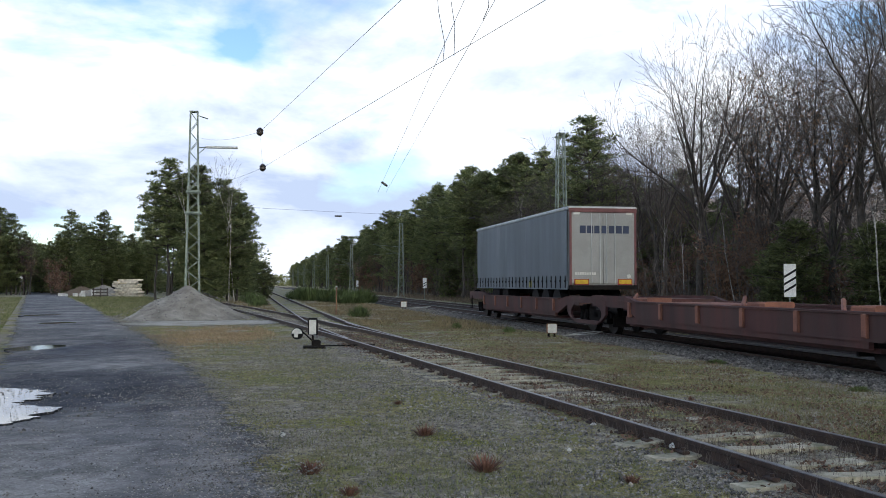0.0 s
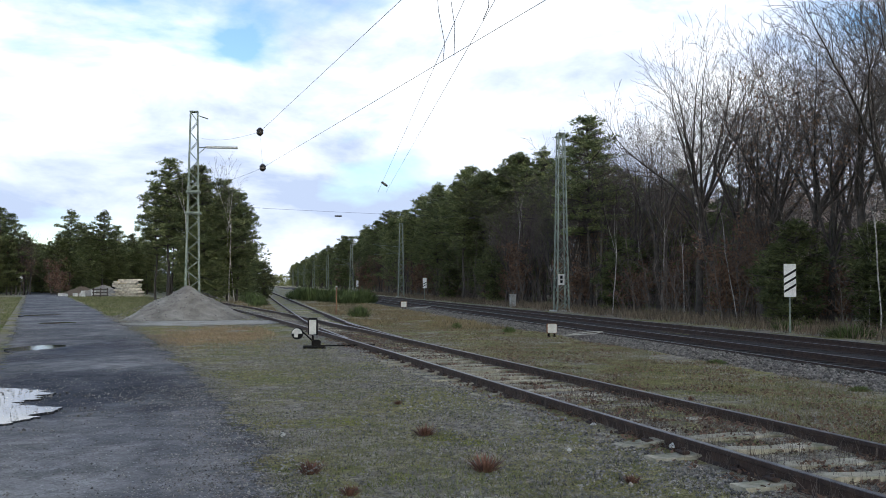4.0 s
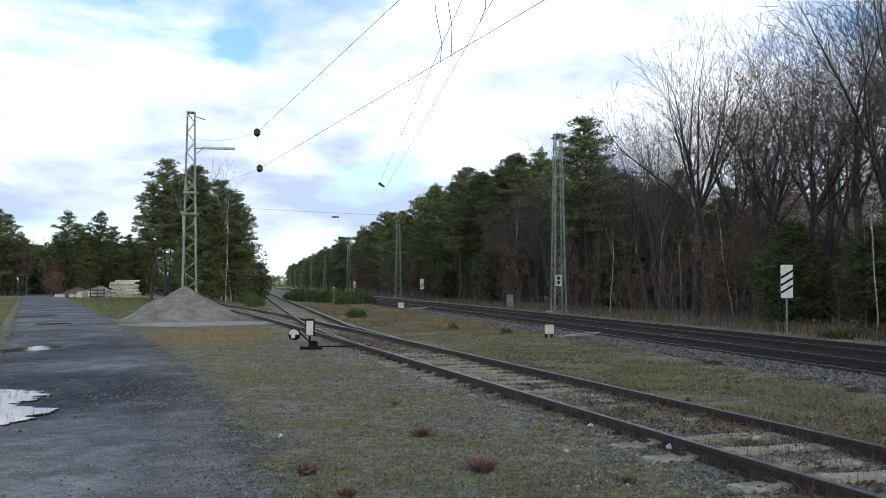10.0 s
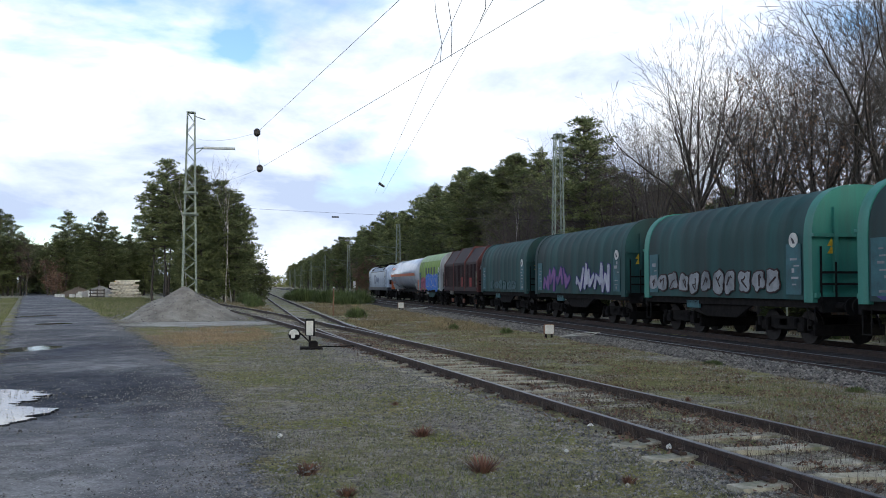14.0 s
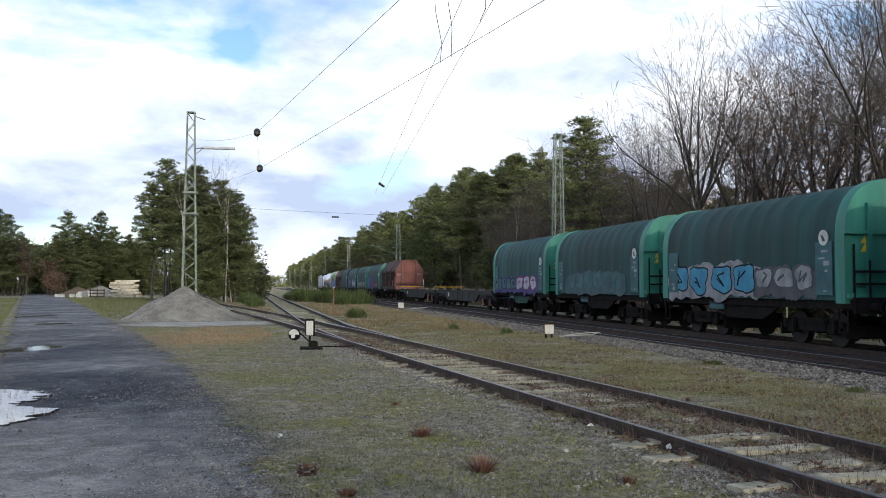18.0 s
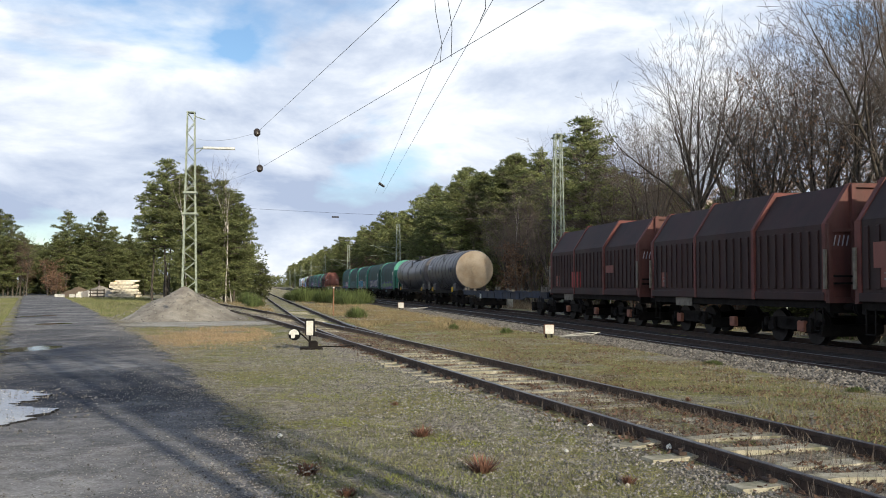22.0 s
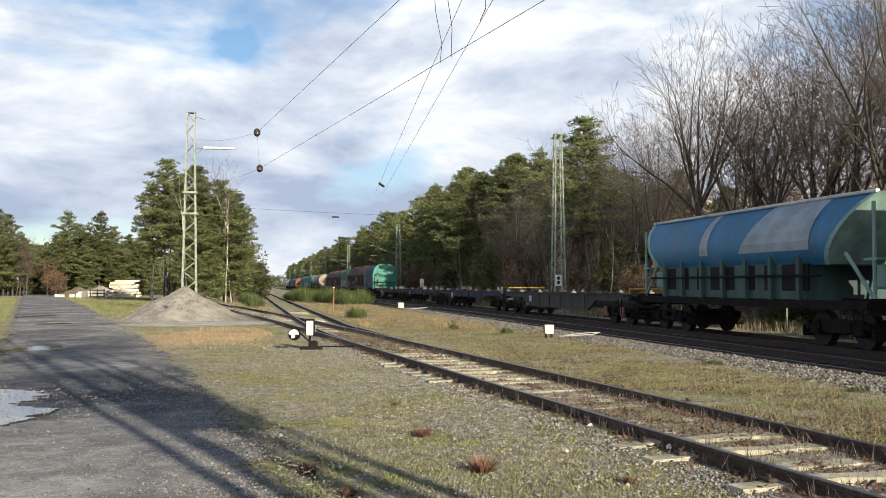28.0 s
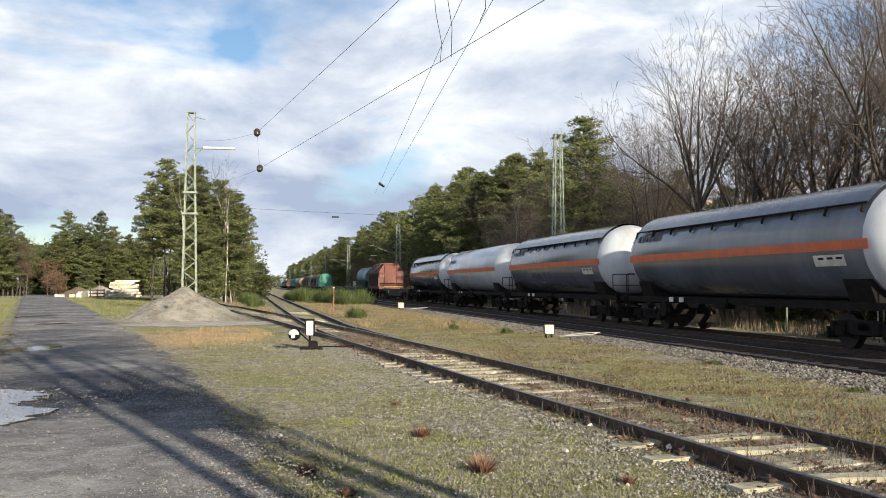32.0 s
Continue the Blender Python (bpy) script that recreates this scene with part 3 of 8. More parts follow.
# ---- masts, wires, signs, heap ----
def lattice_mast(m, height, base, top, label="green-grey lattice steel catenary mast", near=False):
    t = thing("catenary_mast", label, "mast", "catenary masts", m)
    foot = Geo().box(0, 0, -0.3, base + 0.5, base + 0.5, 0.42, bevel=0.05)
    part("footing", foot, "concrete", t, "weathered concrete footing")
    for sx in (-1, 1):
        for sy in (-1, 1):
            g = Geo().tube((sx * base / 2, sy * base / 2, 0.05), (sx * top / 2, sy * top / 2, height), 0.06, 0.05, 4)
            part("leg", g, "galv", t)
    n = int(height / 0.6)
    for k, (ax, sgn) in enumerate((("x", -1), ("x", 1), ("y", -1), ("y", 1))):
        g = Geo()
        for i in range(n):
            if near:
                g = Geo()
            a, b = i / n, (i + 1) / n
            wa, wb = base + (top - base) * a, base + (top - base) * b
            d = 1 if i % 2 else -1
            if ax == "x":
                g.tube((d * wa / 2, sgn * wa / 2, a * height), (-d * wb / 2, sgn * wb / 2, b * height), 0.024, n=4)
            else:
                g.tube((sgn * wa / 2, d * wa / 2, a * height), (sgn * wb / 2, -d * wb / 2, b * height), 0.024, n=4)
            if near:
                part("brace", g, "galv", t)
        if not near:
            tagged(part("bracing", g, "galv", t), kind="stuff")
    cap = Geo().box(0, 0, height - 0.02, top + 0.1, top + 0.1, 0.06)
    part("cap", cap, "galv", t)
    return t


def ball_insulator(parent, p, r):
    g = Geo()
    rings = []
    for i in range(9):
        a = -math.pi / 2 + math.pi * i / 8
        rr = max(0.02, math.cos(a)) * r * (1.0 if i % 2 else 0.86)
        rings.append([(p[0] + rr * math.cos(t * math.pi / 5), p[1] + rr * math.sin(t * math.pi / 5), p[2] + r * 1.1 * math.sin(a)) for t in range(10)])
    g.loft(rings)
    return part("insulator", g, "ceramic", parent, "dark ceramic insulator", smooth=True)


def sag(a, b, drop, n=14):
    a, b = Vector(a), Vector(b)
    return [tuple(a.lerp(b, i / n) - Vector((0, 0, 4 * drop * (i / n) * (1 - i / n)))) for i in range(n + 1)]


MAST_L = (-15.5, 57.0)


def build_masts():
    left = lattice_mast(pose(MAST_L[0], MAST_L[1], 0, 0, 0, HEADING), 12.2, 0.86, 0.42, "tall lattice steel mast with a lamp arm beside the heap", near=True)
    arm = Geo().tube((0.25, 0, 10.0), (0.75, 0, 10.05), 0.035).tube((0.25, 0, 9.6), (0.75, 0, 10.05), 0.025)
    part("lamp_arm", arm, "galv", left)
    lamp = Geo().box(0, 0, -0.07, 0.26, 1.9, 0.15, bevel=0.04)
    part("lamp_head", lamp, "lamp_white", left, "long white lamp head", pose(1.7, 0, 10.05, 0, 0, 90))
    part("bracket", Geo().tube((0.2, 0, 12.0), (0.85, 0, 11.8), 0.03), "galv", left)
    part("clamp_ring", Geo().box(0, 0, 7.2, 0.85, 0.85, 0.12), "galv", left)
    part("clamp_ring", Geo().box(0, 0, 5.9, 0.95, 0.95, 0.12), "galv", left)
    for y in (61, 130, 200, 270, 340, 410, 480, 550):
        x = 19.75 - 0.2 * y
        h = 11.7 if y == 61 else 10.3
        mast = lattice_mast(pose(x, y, -0.2, 0, 0, HEADING), h, 0.78, 0.40, "lattice steel catenary mast beside the main line", y == 61)
        if y == 61:
            plate = Geo().box(-0.15, -0.46, 1.75, 0.42, 0.02, 0.72)
            pl = part("sign_plate", plate, "white", mast, "small white kilometre plate")
            for z in (1.88, 2.16):
                part("marking", Geo().box(-0.15, -0.474, z, 0.16, 0.008, 0.2), "black", pl)
        if y > 61:
            for x0, z0 in ((-3.9, 6.1),):
                c = Geo().tube((0, 0, 7.0), (x0, 0, 7.3), 0.035, n=4).tube((0, 0, 5.9), (x0 + 0.6, 0, 7.2), 0.03, n=4).tube((0, 0, 6.2), (x0, 0, 5.9), 0.025, n=4)
                part("cantilever", c, "galv", mast)


build_masts()


def build_wires():
    net = thing("overhead_line", "thin overhead contact and carrier wires", "wire")
    for fx in (near_main_x, far_main_x):
        for z, r in ((5.8, 0.0045), (7.3, 0.004)):
            pts = []
            ys = [-79, -9, 61, 130, 200, 270, 340, 410, 480, 550]
            for y0, y1 in zip(ys, ys[1:]):
                pts += sag((fx(y0), y0, z), (fx(y1), y1, z), 0.9 if z > 6 else 0.02, 12)
            part("wire", Geo().path(pts, r, 3), "wire", net)
    # the siding's contact and carrier wire, anchored at the tall mast
    turn = Vector((MAST_L[0], MAST_L[1], 0))
    b1, b2 = Vector((-6.22, 31.0, 6.70)), Vector((-6.16, 31.2, 5.52))
    ball_insulator(net, b1, 0.13)
    ball_insulator(net, b2, 0.12)
    over1, over2 = Vector((-0.75, 14.8, 6.13)), Vector((1.32, 12.7, 5.48))
    for b, o, z in ((b1, over1, 8.0), (b2, over2, 6.2)):
        d = (o - b)
        far = o + d * 1.2
        part("wire", Geo().path([b, o, far], 0.0048, 4), "wire", net)
        part("wire", Geo().path(sag(b, turn + Vector((0.4, 0, z + 2.6 if z > 7 else z + 1.6)), 0.2), 0.005, 3), "wire", net)
    part("wire", Geo().path([b1, b2], 0.003, 3), "wire", net)
    # a second pair of wires converging towards the main line
    a = Vector((-2.47, 36.0, 5.52))
    for x0, xx in ((0.24, 0.0), (0.66, 0.35)):
        p = Vector((x0, 12.7, 5.48))
        q = a + Vector((xx, 0, 0))
        far = p + (p - q) * 0.7
        part("wire", Geo().path([q + (q - p) * 0.16, q, p, far], 0.0042, 4), "wire", net)
    g = Geo().tube(a + Vector((0.12, 0.9, 0.0)), a + Vector((0.02, -0.2, 0)), 0.05, n=6)
    part("insulator", g, "ceramic", net, "long rod insulator")
    # jumper loops between the two pairs
    for pts in ([(-0.05, 16.1, 5.47), (-0.02, 15.9, 5.75), (-0.12, 15.2, 6.1), (-0.16, 14.6, 6.5), (-0.15, 14.2, 7.0)],
                [(0.14, 15.8, 5.5), (0.15, 15.4, 5.9), (0.05, 14.9, 6.4), (0.05, 14.6, 6.9)],
                [(0.55, 13.6, 5.5), (0.62, 13.4, 5.62), (0.60, 13.2, 5.75), (0.42, 13.0, 5.86), (0.2, 12.8, 6.0)]):
        part("jumper", Geo().path([Vector(p) for p in pts], 0.0065, 4), "wire", net)
    # cross-span between the tall masts
    r = Vector((19.75 - 0.2 * 61 - 0.3, 61, 0))
    for zl, zr, dr in ((6.5, 5.85, 0.12),):
        part("span_wire", Geo().path(sag(turn + Vector((0.3, 0, zl)), r + Vector((0, 0, zr)), dr, 24), 0.008, 3), "wire", net)
    for x, z in ((-7.0, 6.03), (1.7, 5.9), (5.5, 5.87)):
        part("insulator", Geo().tube((x - 0.22, 60.5, z), (x + 0.22, 60.5, z), 0.05, n=6), "ceramic", net)


build_wires()


def baken(y, stripes):
    x = far_main_x(y) + 3.5
    t = thing("warning_board", "white upright warning board with black diagonal stripes", "sign", "warning boards", pose(x, y, -0.22, 0, 0, 4))
    part("post", Geo().tube((0, 0.03, 0), (0, 0.03, 2.4), 0.035, n=8), "galv", t)
    board = part("board", Geo().box(0, 0, 1.36, 0.45, 0.02, 1.2, bevel=0.004), "board", t)
    for k in range(stripes):
        z = 1.50 + k * 0.27
        g = Geo().add([(-0.222, -0.014, z), (0.222, -0.014, z + 0.26), (0.222, -0.014, z + 0.35), (-0.222, -0.014, z + 0.09), (-0.222, -0.010, z), (0.222, -0.010, z + 0.26), (0.222, -0.010, z + 0.35), (-0.222, -0.010, z + 0.09)],
                      [(0, 1, 2, 3), (7, 6, 5, 4), (0, 4, 5, 1), (1, 5, 6, 2), (2, 6, 7, 3), (3, 7, 4, 0)])
        part("stripe", g, "black", board)


baken(34, 3)
baken(109, 2)
baken(184, 1)


def build_signal_box(x, y, s):
    t = thing("track_marker", "small white block marker on short legs", "marker", "track markers", pose(x, y, 0, 0, 0, 8))
    part("block", Geo().box(0, 0, 0.12, 0.36 * s, 0.16, 0.36 * s, bevel=0.02), "white", t)
    part("border", Geo().box(0, 0.02, 0.10, 0.42 * s, 0.10, 0.40 * s, bevel=0.02), "rusty", t, "rust-edged backing")
    for sx in (-0.09, 0.09):
        part("leg", Geo().box(sx, 0.02, -0.04, 0.05, 0.05, 0.2), "under", t)


M["rusty"] = surface("rust", (0.30, 0.16, 0.09), (0.16, 0.09, 0.06), 6, 0.9, 0, 0.3)
build_signal_box(3.24, 28.6, 0.74)
build_signal_box(-2.75, 61.0, 0.95)
for x0, y0 in ((3.55, 28.4), (-2.3, 60.5)):
    c = thing("cable", "pale looped cable lying on the ballast edge", "cable", m=pose(x0, y0, 0.05))
    part("strand", Geo().path([(0.0, 0, 0), (0.5, -0.1, 0.03), (1.0, 0.1, 0.05), (1.3, 0.5, 0.09), (0.8, 0.35, 0.08), (0.2, 0.15, 0.02)], 0.016, 5), "concrete", c)


def build_switch_stand():
    t = thing("switch_stand", "hand-thrown points lever with white lantern box and round counterweight", "switch stand", m=pose(-3.3, 23.4, 0))
    part("base", Geo().box(0, 0, -0.03, 0.55, 0.4, 0.09, 0.2, 0.02).box(0.05, 0, 0.05, 0.22, 0.22, 0.16, 0.2, 0.03), "under", t)
    part("rod", Geo().tube((0.1, 0, 0.06), (1.5, 0.4, 0.06), 0.02), "under", t)
    part("post", Geo().tube((-0.02, 0, 0.1), (-0.04, 0, 0.36), 0.03).tube((0.06, 0, 0.1), (-0.3, 0.0, 0.42), 0.022), "under", t)
    lan = part("lantern", Geo().box(-0.03, 0, 0.33, 0.24, 0.2, 0.40, 0.15, 0.02), "black", t, "dark lantern box")
    part("lantern_face", Geo().box(-0.02, -0.11, 0.35, 0.17, 0.02, 0.36, 0.15, 0.004), "white", lan, "white lantern face")
    part("lantern_cap", Geo().box(-0.03, 0, 0.732, 0.22, 0.18, 0.03, 0.15), "black", lan)
    w = Geo()
    rings = []
    for i in range(9):
        a = -math.pi / 2 + math.pi * i / 8
        rr = max(0.01, math.cos(a)) * 0.155
        rings.append([(-0.42 + rr * math.cos(k * math.pi / 7), 0.085 * math.sin(a), 0.37 + rr * math.sin(k * math.pi / 7)) for k in range(14)])
    w.loft(rings)
    wt = part("counterweight", w, "black", t, "round black and white counterweight", smooth=True)
    half = [(-0.42 + 0.13 * math.cos(k * math.pi / 9), -0.092, 0.37 + 0.13 * math.sin(k * math.pi / 9)) for k in range(10)]
    g = Geo().loft([half, [(x, y + 0.02, z) for x, y, z in half]])
    part("white_half", g, "white", wt)
    part("white_bar", Geo().box(-0.44, -0.094, 0.28, 0.09, 0.02, 0.1), "white", wt)


build_switch_stand()


M["earth"] = surface("earth_crumbs", (0.17, 0.13, 0.09), (0.10, 0.075, 0.055), 6, 0.95, 0, 0.2, island=0.5)
M["pebble"] = surface("pebbles", (0.29, 0.275, 0.25), (0.13, 0.125, 0.12), 8, 0.9, 0, 0.2, island=0.6)
M["heap"] = surface("gravel_heap", (0.40, 0.375, 0.325), (0.20, 0.18, 0.155), 0.9, 0.95, 0, 1.0, (0.12, 0.105, 0.085), 0.35, fine=14)


def build_heap():
    n, mrings = 72, 22
    rings = []
    for j in range(mrings + 1):
        u = j / mrings
        ring = []
        for i in range(n):
            t = 2 * math.pi * i / n
            rx, ry = 2.95, 3.0
            wob = 1 + 0.13 * noise.noise((math.cos(t) * 1.5, math.sin(t) * 1.5, 2.0))
            x, y = math.cos(t) * rx * u * wob, math.sin(t) * ry * u * wob
            prof = max(0.0, 1 - u) ** 1.12 if u > 0.1 else 1 - u * 1.0
            z = 1.55 * prof + 0.14 * noise.noise((x * 1.6, y * 1.6, 5)) * (1 - u) + 0.06 * noise.noise((x * 4, y * 4, 5)) * (1 - u * 0.6)
            z += 0.35 * math.exp(-((x + 1.9) ** 2 + (y + 0.3) ** 2) / 0.6) * (1 - u)
            ring.append((x, y, z - 0.06 * u))
        rings.append(ring)
    g = Geo()
    g.loft(rings, cap=False)
    g.poly(rings[0])
    ob = tagged(part("gravel_mound", g, "heap", smooth=True), "conical heap of grey gravel and sand", "heap")
    ob.matrix_basis = pose(-12.15, 43.8, 0)

    def skirt(rng, k):
        a, r = rng.uniform(0, 6.28, k), 0.6 + 3.6 * rng.random(k) ** 0.8
        z = 1.45 * np.clip(1 - r / 3.6, 0, 1) + 0.03
        return np.stack([-12.0 + r * np.cos(a), 43.8 + r * 0.92 * np.sin(a), z], 1)
    stones("heap_stones", "loose stones rolled down the heap", 2600, skirt, (0.012, 0.04), "pebble", 21)


build_heap()


def pole(x, y, h, label):
    t = thing("marker_post", label, "post", m=pose(x, y, -0.05))
    part("post", Geo().tube((0, 0, 0), (0.02, 0, h), 0.04, 0.035, 8), "rusty", t)
    part("cap", Geo().tube((0.02, 0, h), (0.02, 0, h + 0.06), 0.06, 0.03, 8), "white", t)


pole(-5.7, 48.5, 1.5, "thin weathered post with a pale tip")
box = thing("cable_cabinet", "grey concrete cable cabinet beside the track", "cabinet", m=pose(5.3, 74, -0.2, 0, 0, HEADING))
part("body", Geo().box(0, 0, 0, 0.42, 0.42, 0.95, bevel=0.03), "concrete", box)
part("lid", Geo().box(0, 0, 0.95, 0.48, 0.48, 0.07, bevel=0.02), "concrete", box)


def build_storage():
    """Stacked sleepers and timber beside the road."""
    rnd = random.Random(3)
    M["timber"] = surface("pale_timber", (0.74, 0.68, 0.55), (0.36, 0.32, 0.25), 2.5, 0.9, 0, 0.3, obj_random=0.4)
    M["yellow"] = surface("yellow_paint", (0.65, 0.42, 0.03), None, 5, 0.6)
    t = thing("timber_stack", "stack of pale concrete sleepers and planks", "stack", m=pose(-40.2, 118, 0, 0, 0, 12))
    for k in range(9):
        for j in range(3):
            g = Geo().box(0, 0, 0, 3.0 + rnd.uniform(-.6, .4), 0.62, 0.19 + rnd.uniform(-.05, .03), bevel=0.03)
            part("beam", g, "timber", t, m=pose(rnd.uniform(-.4, .4), (j - 1) * 0.8, 0.03 + k * 0.25, rnd.uniform(-3, 3), rnd.uniform(-2.2, 2.2), rnd.uniform(-7, 7)))
        part("spacer", Geo().box(0, 0, 0, 0.1, 2.4, 0.07), "timber", t, m=pose(rnd.uniform(-0.9, 0.9), 0, 0.205 + k * 0.25))
    for x, y, s in ((-44.5, 121, 1.0), (-50.0, 128, 0.9)):
        h = thing("earth_mound", "low heap of grey-brown earth and rubble", "heap", m=pose(x, y, 0))
        g, rings = Geo(), []
        for j in range(9):
            u = j / 8
            rings.append([(math.cos(a * 0.2244) * 3.6 * u * s, math.sin(a * 0.2244) * 2.4 * u * s, 1.5 * s * (1 - u) ** 0.9 + 0.2 * noise.noise((a * 0.5, u * 3, x))) for a in range(28)])
        g.loft(rings, cap=False)
        part("mound", g, "heap" if s == 1.0 else "earth", h, smooth=True)
    for x, y, z in ((-46.0, 118, 0.9), (-47.3, 119, 0.6), (-48.6, 119, 0.6), (-49.6, 120, 0.5), (-45.0, 119, 1.2), (-47.0, 121, 1.3)):
        b = thing("concrete_block", "pale broken concrete block", "block", "rubble blocks", pose(x, y, 0, 0, 0, rnd.uniform(-30, 30)))
        part("body", Geo().box(0, 0, 0, rnd.uniform(.3, 0.7), 0.5, z * 0.5 + rnd.uniform(.05, .2), bevel=0.05), "white", b)
    r = thing("yellow_machine", "small yellow machine behind the timber stack", "machine", m=pose(-43.3, 124, 0))
    part("body", Geo().box(0, 0, 0.5, 2.0, 1.2, 1.2, bevel=0.15), "under", r)
    part("hood", Geo().box(0.2, 0, 1.7, 1.1, 1.0, 0.4, bevel=0.1), "yellow", r)
    for sx in (-0.7, 0.7):
        part("wheel", Geo().tube((sx, -0.65, 0.4), (sx, 0.65, 0.4), 0.4, n=14), "black", r)
    s = thing("pallet_rack", "low dark timber rack beside the heap", "rack", m=pose(-43.2, 116.5, 0))
    for z in (0.1, 0.5, 0.9):
        part("rail", Geo().box(0, 0, z, 2.0, 0.12, 0.15), "bark", s)
    for sx in (-0.85, 0.0, 0.85):
        part("upright", Geo().box(sx, 0.1, 0, 0.12, 0.1, 1.15), "bark", s)


build_storage()
# ---- trees ----
def sprout(rnd, segs, p, d, length, r, level, up=0.06, bend=0.09, dense=1.0):
    """Adds one limb as short segments that thin out to its tip, with side branches along its outer part, down to twigs."""
    n = max(2, int(length / (0.30, 0.36, 0.50, 0.62)[level]))
    turn, r0 = rnd.uniform(0, 6.28), r
    for i in range(n):
        t = (i + 1) / n
        d = (d + Vector((rnd.gauss(0, bend), rnd.gauss(0, bend), rnd.gauss(0, bend * 0.7) + up))).normalized()
        q = p + d * (length / n)
        r2 = max(r0 * (1 - 0.93 * t), 0.005)
        segs.append((p, q, r, r2, level))
        p, r = q, r2
        if level > 0 and t > (0.22, 0.12, 0.15, 0.22)[level]:
            for _ in range(2 if rnd.random() < (0, 0.2, 0.28, 0.3)[level] * dense else 1):
                turn += 2.4 + rnd.gauss(0, 0.5)
                a = d.orthogonal().normalized()
                side = a * math.cos(turn) + d.cross(a) * math.sin(turn)
                ang = rnd.uniform(0.4, 0.85)
                e = (d * math.cos(ang) + side * math.sin(ang)).normalized()
                k = (0, 0.50, 0.46, 0.40)[level] * rnd.uniform(0.6, 1.25) * (1.15 - 0.5 * t)
                if length * k > 0.32:
                    sprout(rnd, segs, p, e, length * k, max(r * 0.55, 0.006), level - 1, (0, 0.06, 0.06, 0.05)[level], bend * 1.1, dense)


def tubes(name, segs, mat, n, thin=0.0):
    vs, fs = [], []
    for p, q, r0, r1, _ in segs:
        d = (q - p).normalized()
        a = d.orthogonal().normalized()
        b = d.cross(a)
        k = len(vs)
        for c, r in ((p, max(r0, thin)), (q, max(r1, thin))):
            for i in range(n):
                t = 2 * math.pi * i / n
                vs.append(c + (a * math.cos(t) + b * math.sin(t)) * r)
        for i in range(n):
            j = (i + 1) % n
            fs.append((k + i, k + j, k + n + j, k + n + i))
    return raw_mesh(name, np.array([tuple(v) for v in vs]), np.array(fs), mat)


def bare_tree(seed, height, fork=0.4, leaders=5, flare=0.35, mat="bark", lean=0.0, leaves=0, stems=1, label="bare leafless deciduous tree", thin=0.006, trunk_r=None, dense=1.0):
    """A trunk that parts into rising leaders; fork is the share of the height at which it parts, flare how far they spread."""
    rnd = random.Random(seed)
    t = thing("tree", label, "tree", "bare trees")
    segs = []
    for s in range(stems):
        p = Vector((0.25 * s * math.cos(s * 2.1), 0.25 * s * math.sin(s * 2.1), -0.2))
        d = Vector((lean + rnd.gauss(0, 0.04), rnd.gauss(0, 0.04), 1)).normalized()
        r = trunk_r or height * 0.0125
        n = 6
        for i in range(n):
            q = p + d * height * fork / n
            segs.append((p, q, r * (1.35 if i == 0 else 1.0), r * 0.95, 9))
            p, r = q, r * 0.95
            d = (d + Vector((rnd.gauss(0, 0.05), rnd.gauss(0, 0.05), 0.03))).normalized()
            if i > 2 and rnd.random() < 0.6:
                a = rnd.uniform(0, 6.28)
                sprout(rnd, segs, p, Vector((math.cos(a), math.sin(a), 0.5)).normalized(), height * rnd.uniform(0.14, 0.24), r * 0.35, 2, 0.05, 0.12, dense)
        for k in range(leaders):
            a = 6.28 * k / leaders + rnd.uniform(-0.5, 0.5)
            f = flare * rnd.uniform(0.55, 1.15) * (0.25 if k == 0 else 1.0)
            e = (d + Vector((math.cos(a) * f, math.sin(a) * f, 0))).normalized()
            sprout(rnd, segs, p - d * rnd.uniform(0, height * 0.06), e, height * (1 - fork) * rnd.uniform(0.72, 1.0), r * (0.6 if leaders > 1 else 0.9), 3, 0.03, 0.085, dense)
    # keep the wanted height
    top = max(q.z for _, q, _, _, _ in segs)
    k = height / top
    segs = [(p * k, q * k, a, b, c) for p, q, a, b, c in segs]
    part("trunk", tubes("trunk", [s for s in segs if s[4] >= 3], mat, 7), None, t)
    part("crown", tubes("crown", [s for s in segs if s[4] < 3], "twig", 3, thin), None, t, "fine bare branches and twigs")
    if leaves:
        tips = [s[1] for s in segs if s[4] <= 1 and s[1].z < height * 0.8]
        rng = np.random.default_rng(seed)
        c = np.array([tuple(rnd.choice(tips)) for _ in range(leaves)])
        v = c[:, None, :] + rng.normal(0, 0.05, (leaves, 3, 3)) + rng.normal(0, 0.22, (leaves, 1, 3))
        part("leaves", raw_mesh("leaves", v.reshape(-1, 3), np.arange(leaves * 3).reshape(-1, 3), "leaf_tree"), None, t, "withered brown leaves")
    return t


def needle_mesh(name, c, per, rng, mat="needle", long=1.0, wide=0.034, flat=0.6):
    """Needle tufts round the clump centres c (x, y, z, size)."""
    m = len(c)
    d = rng.normal(0, 1, (m, per, 3))
    d /= np.linalg.norm(d, axis=2, keepdims=True)
    d[:, :, 2] = d[:, :, 2] * flat + 0.12
    s = c[:, 3][:, None, None]
    ctr = c[:, None, :3] + d * s * 0.42 * rng.uniform(0.2, 1.0, (m, per, 1))
    out = d * s * rng.uniform(0.22, 0.38, (m, per, 1)) * long
    side = np.cross(d, rng.normal(0, 1, (m, per, 3)))
    side /= np.linalg.norm(side, axis=2, keepdims=True) + 1e-6
    side *= s * wide
    v = np.stack([ctr - side, ctr + side, ctr + out], axis=2)
    return raw_mesh(name, v.reshape(-1, 3), np.arange(m * per * 3).reshape(-1, 3), mat)


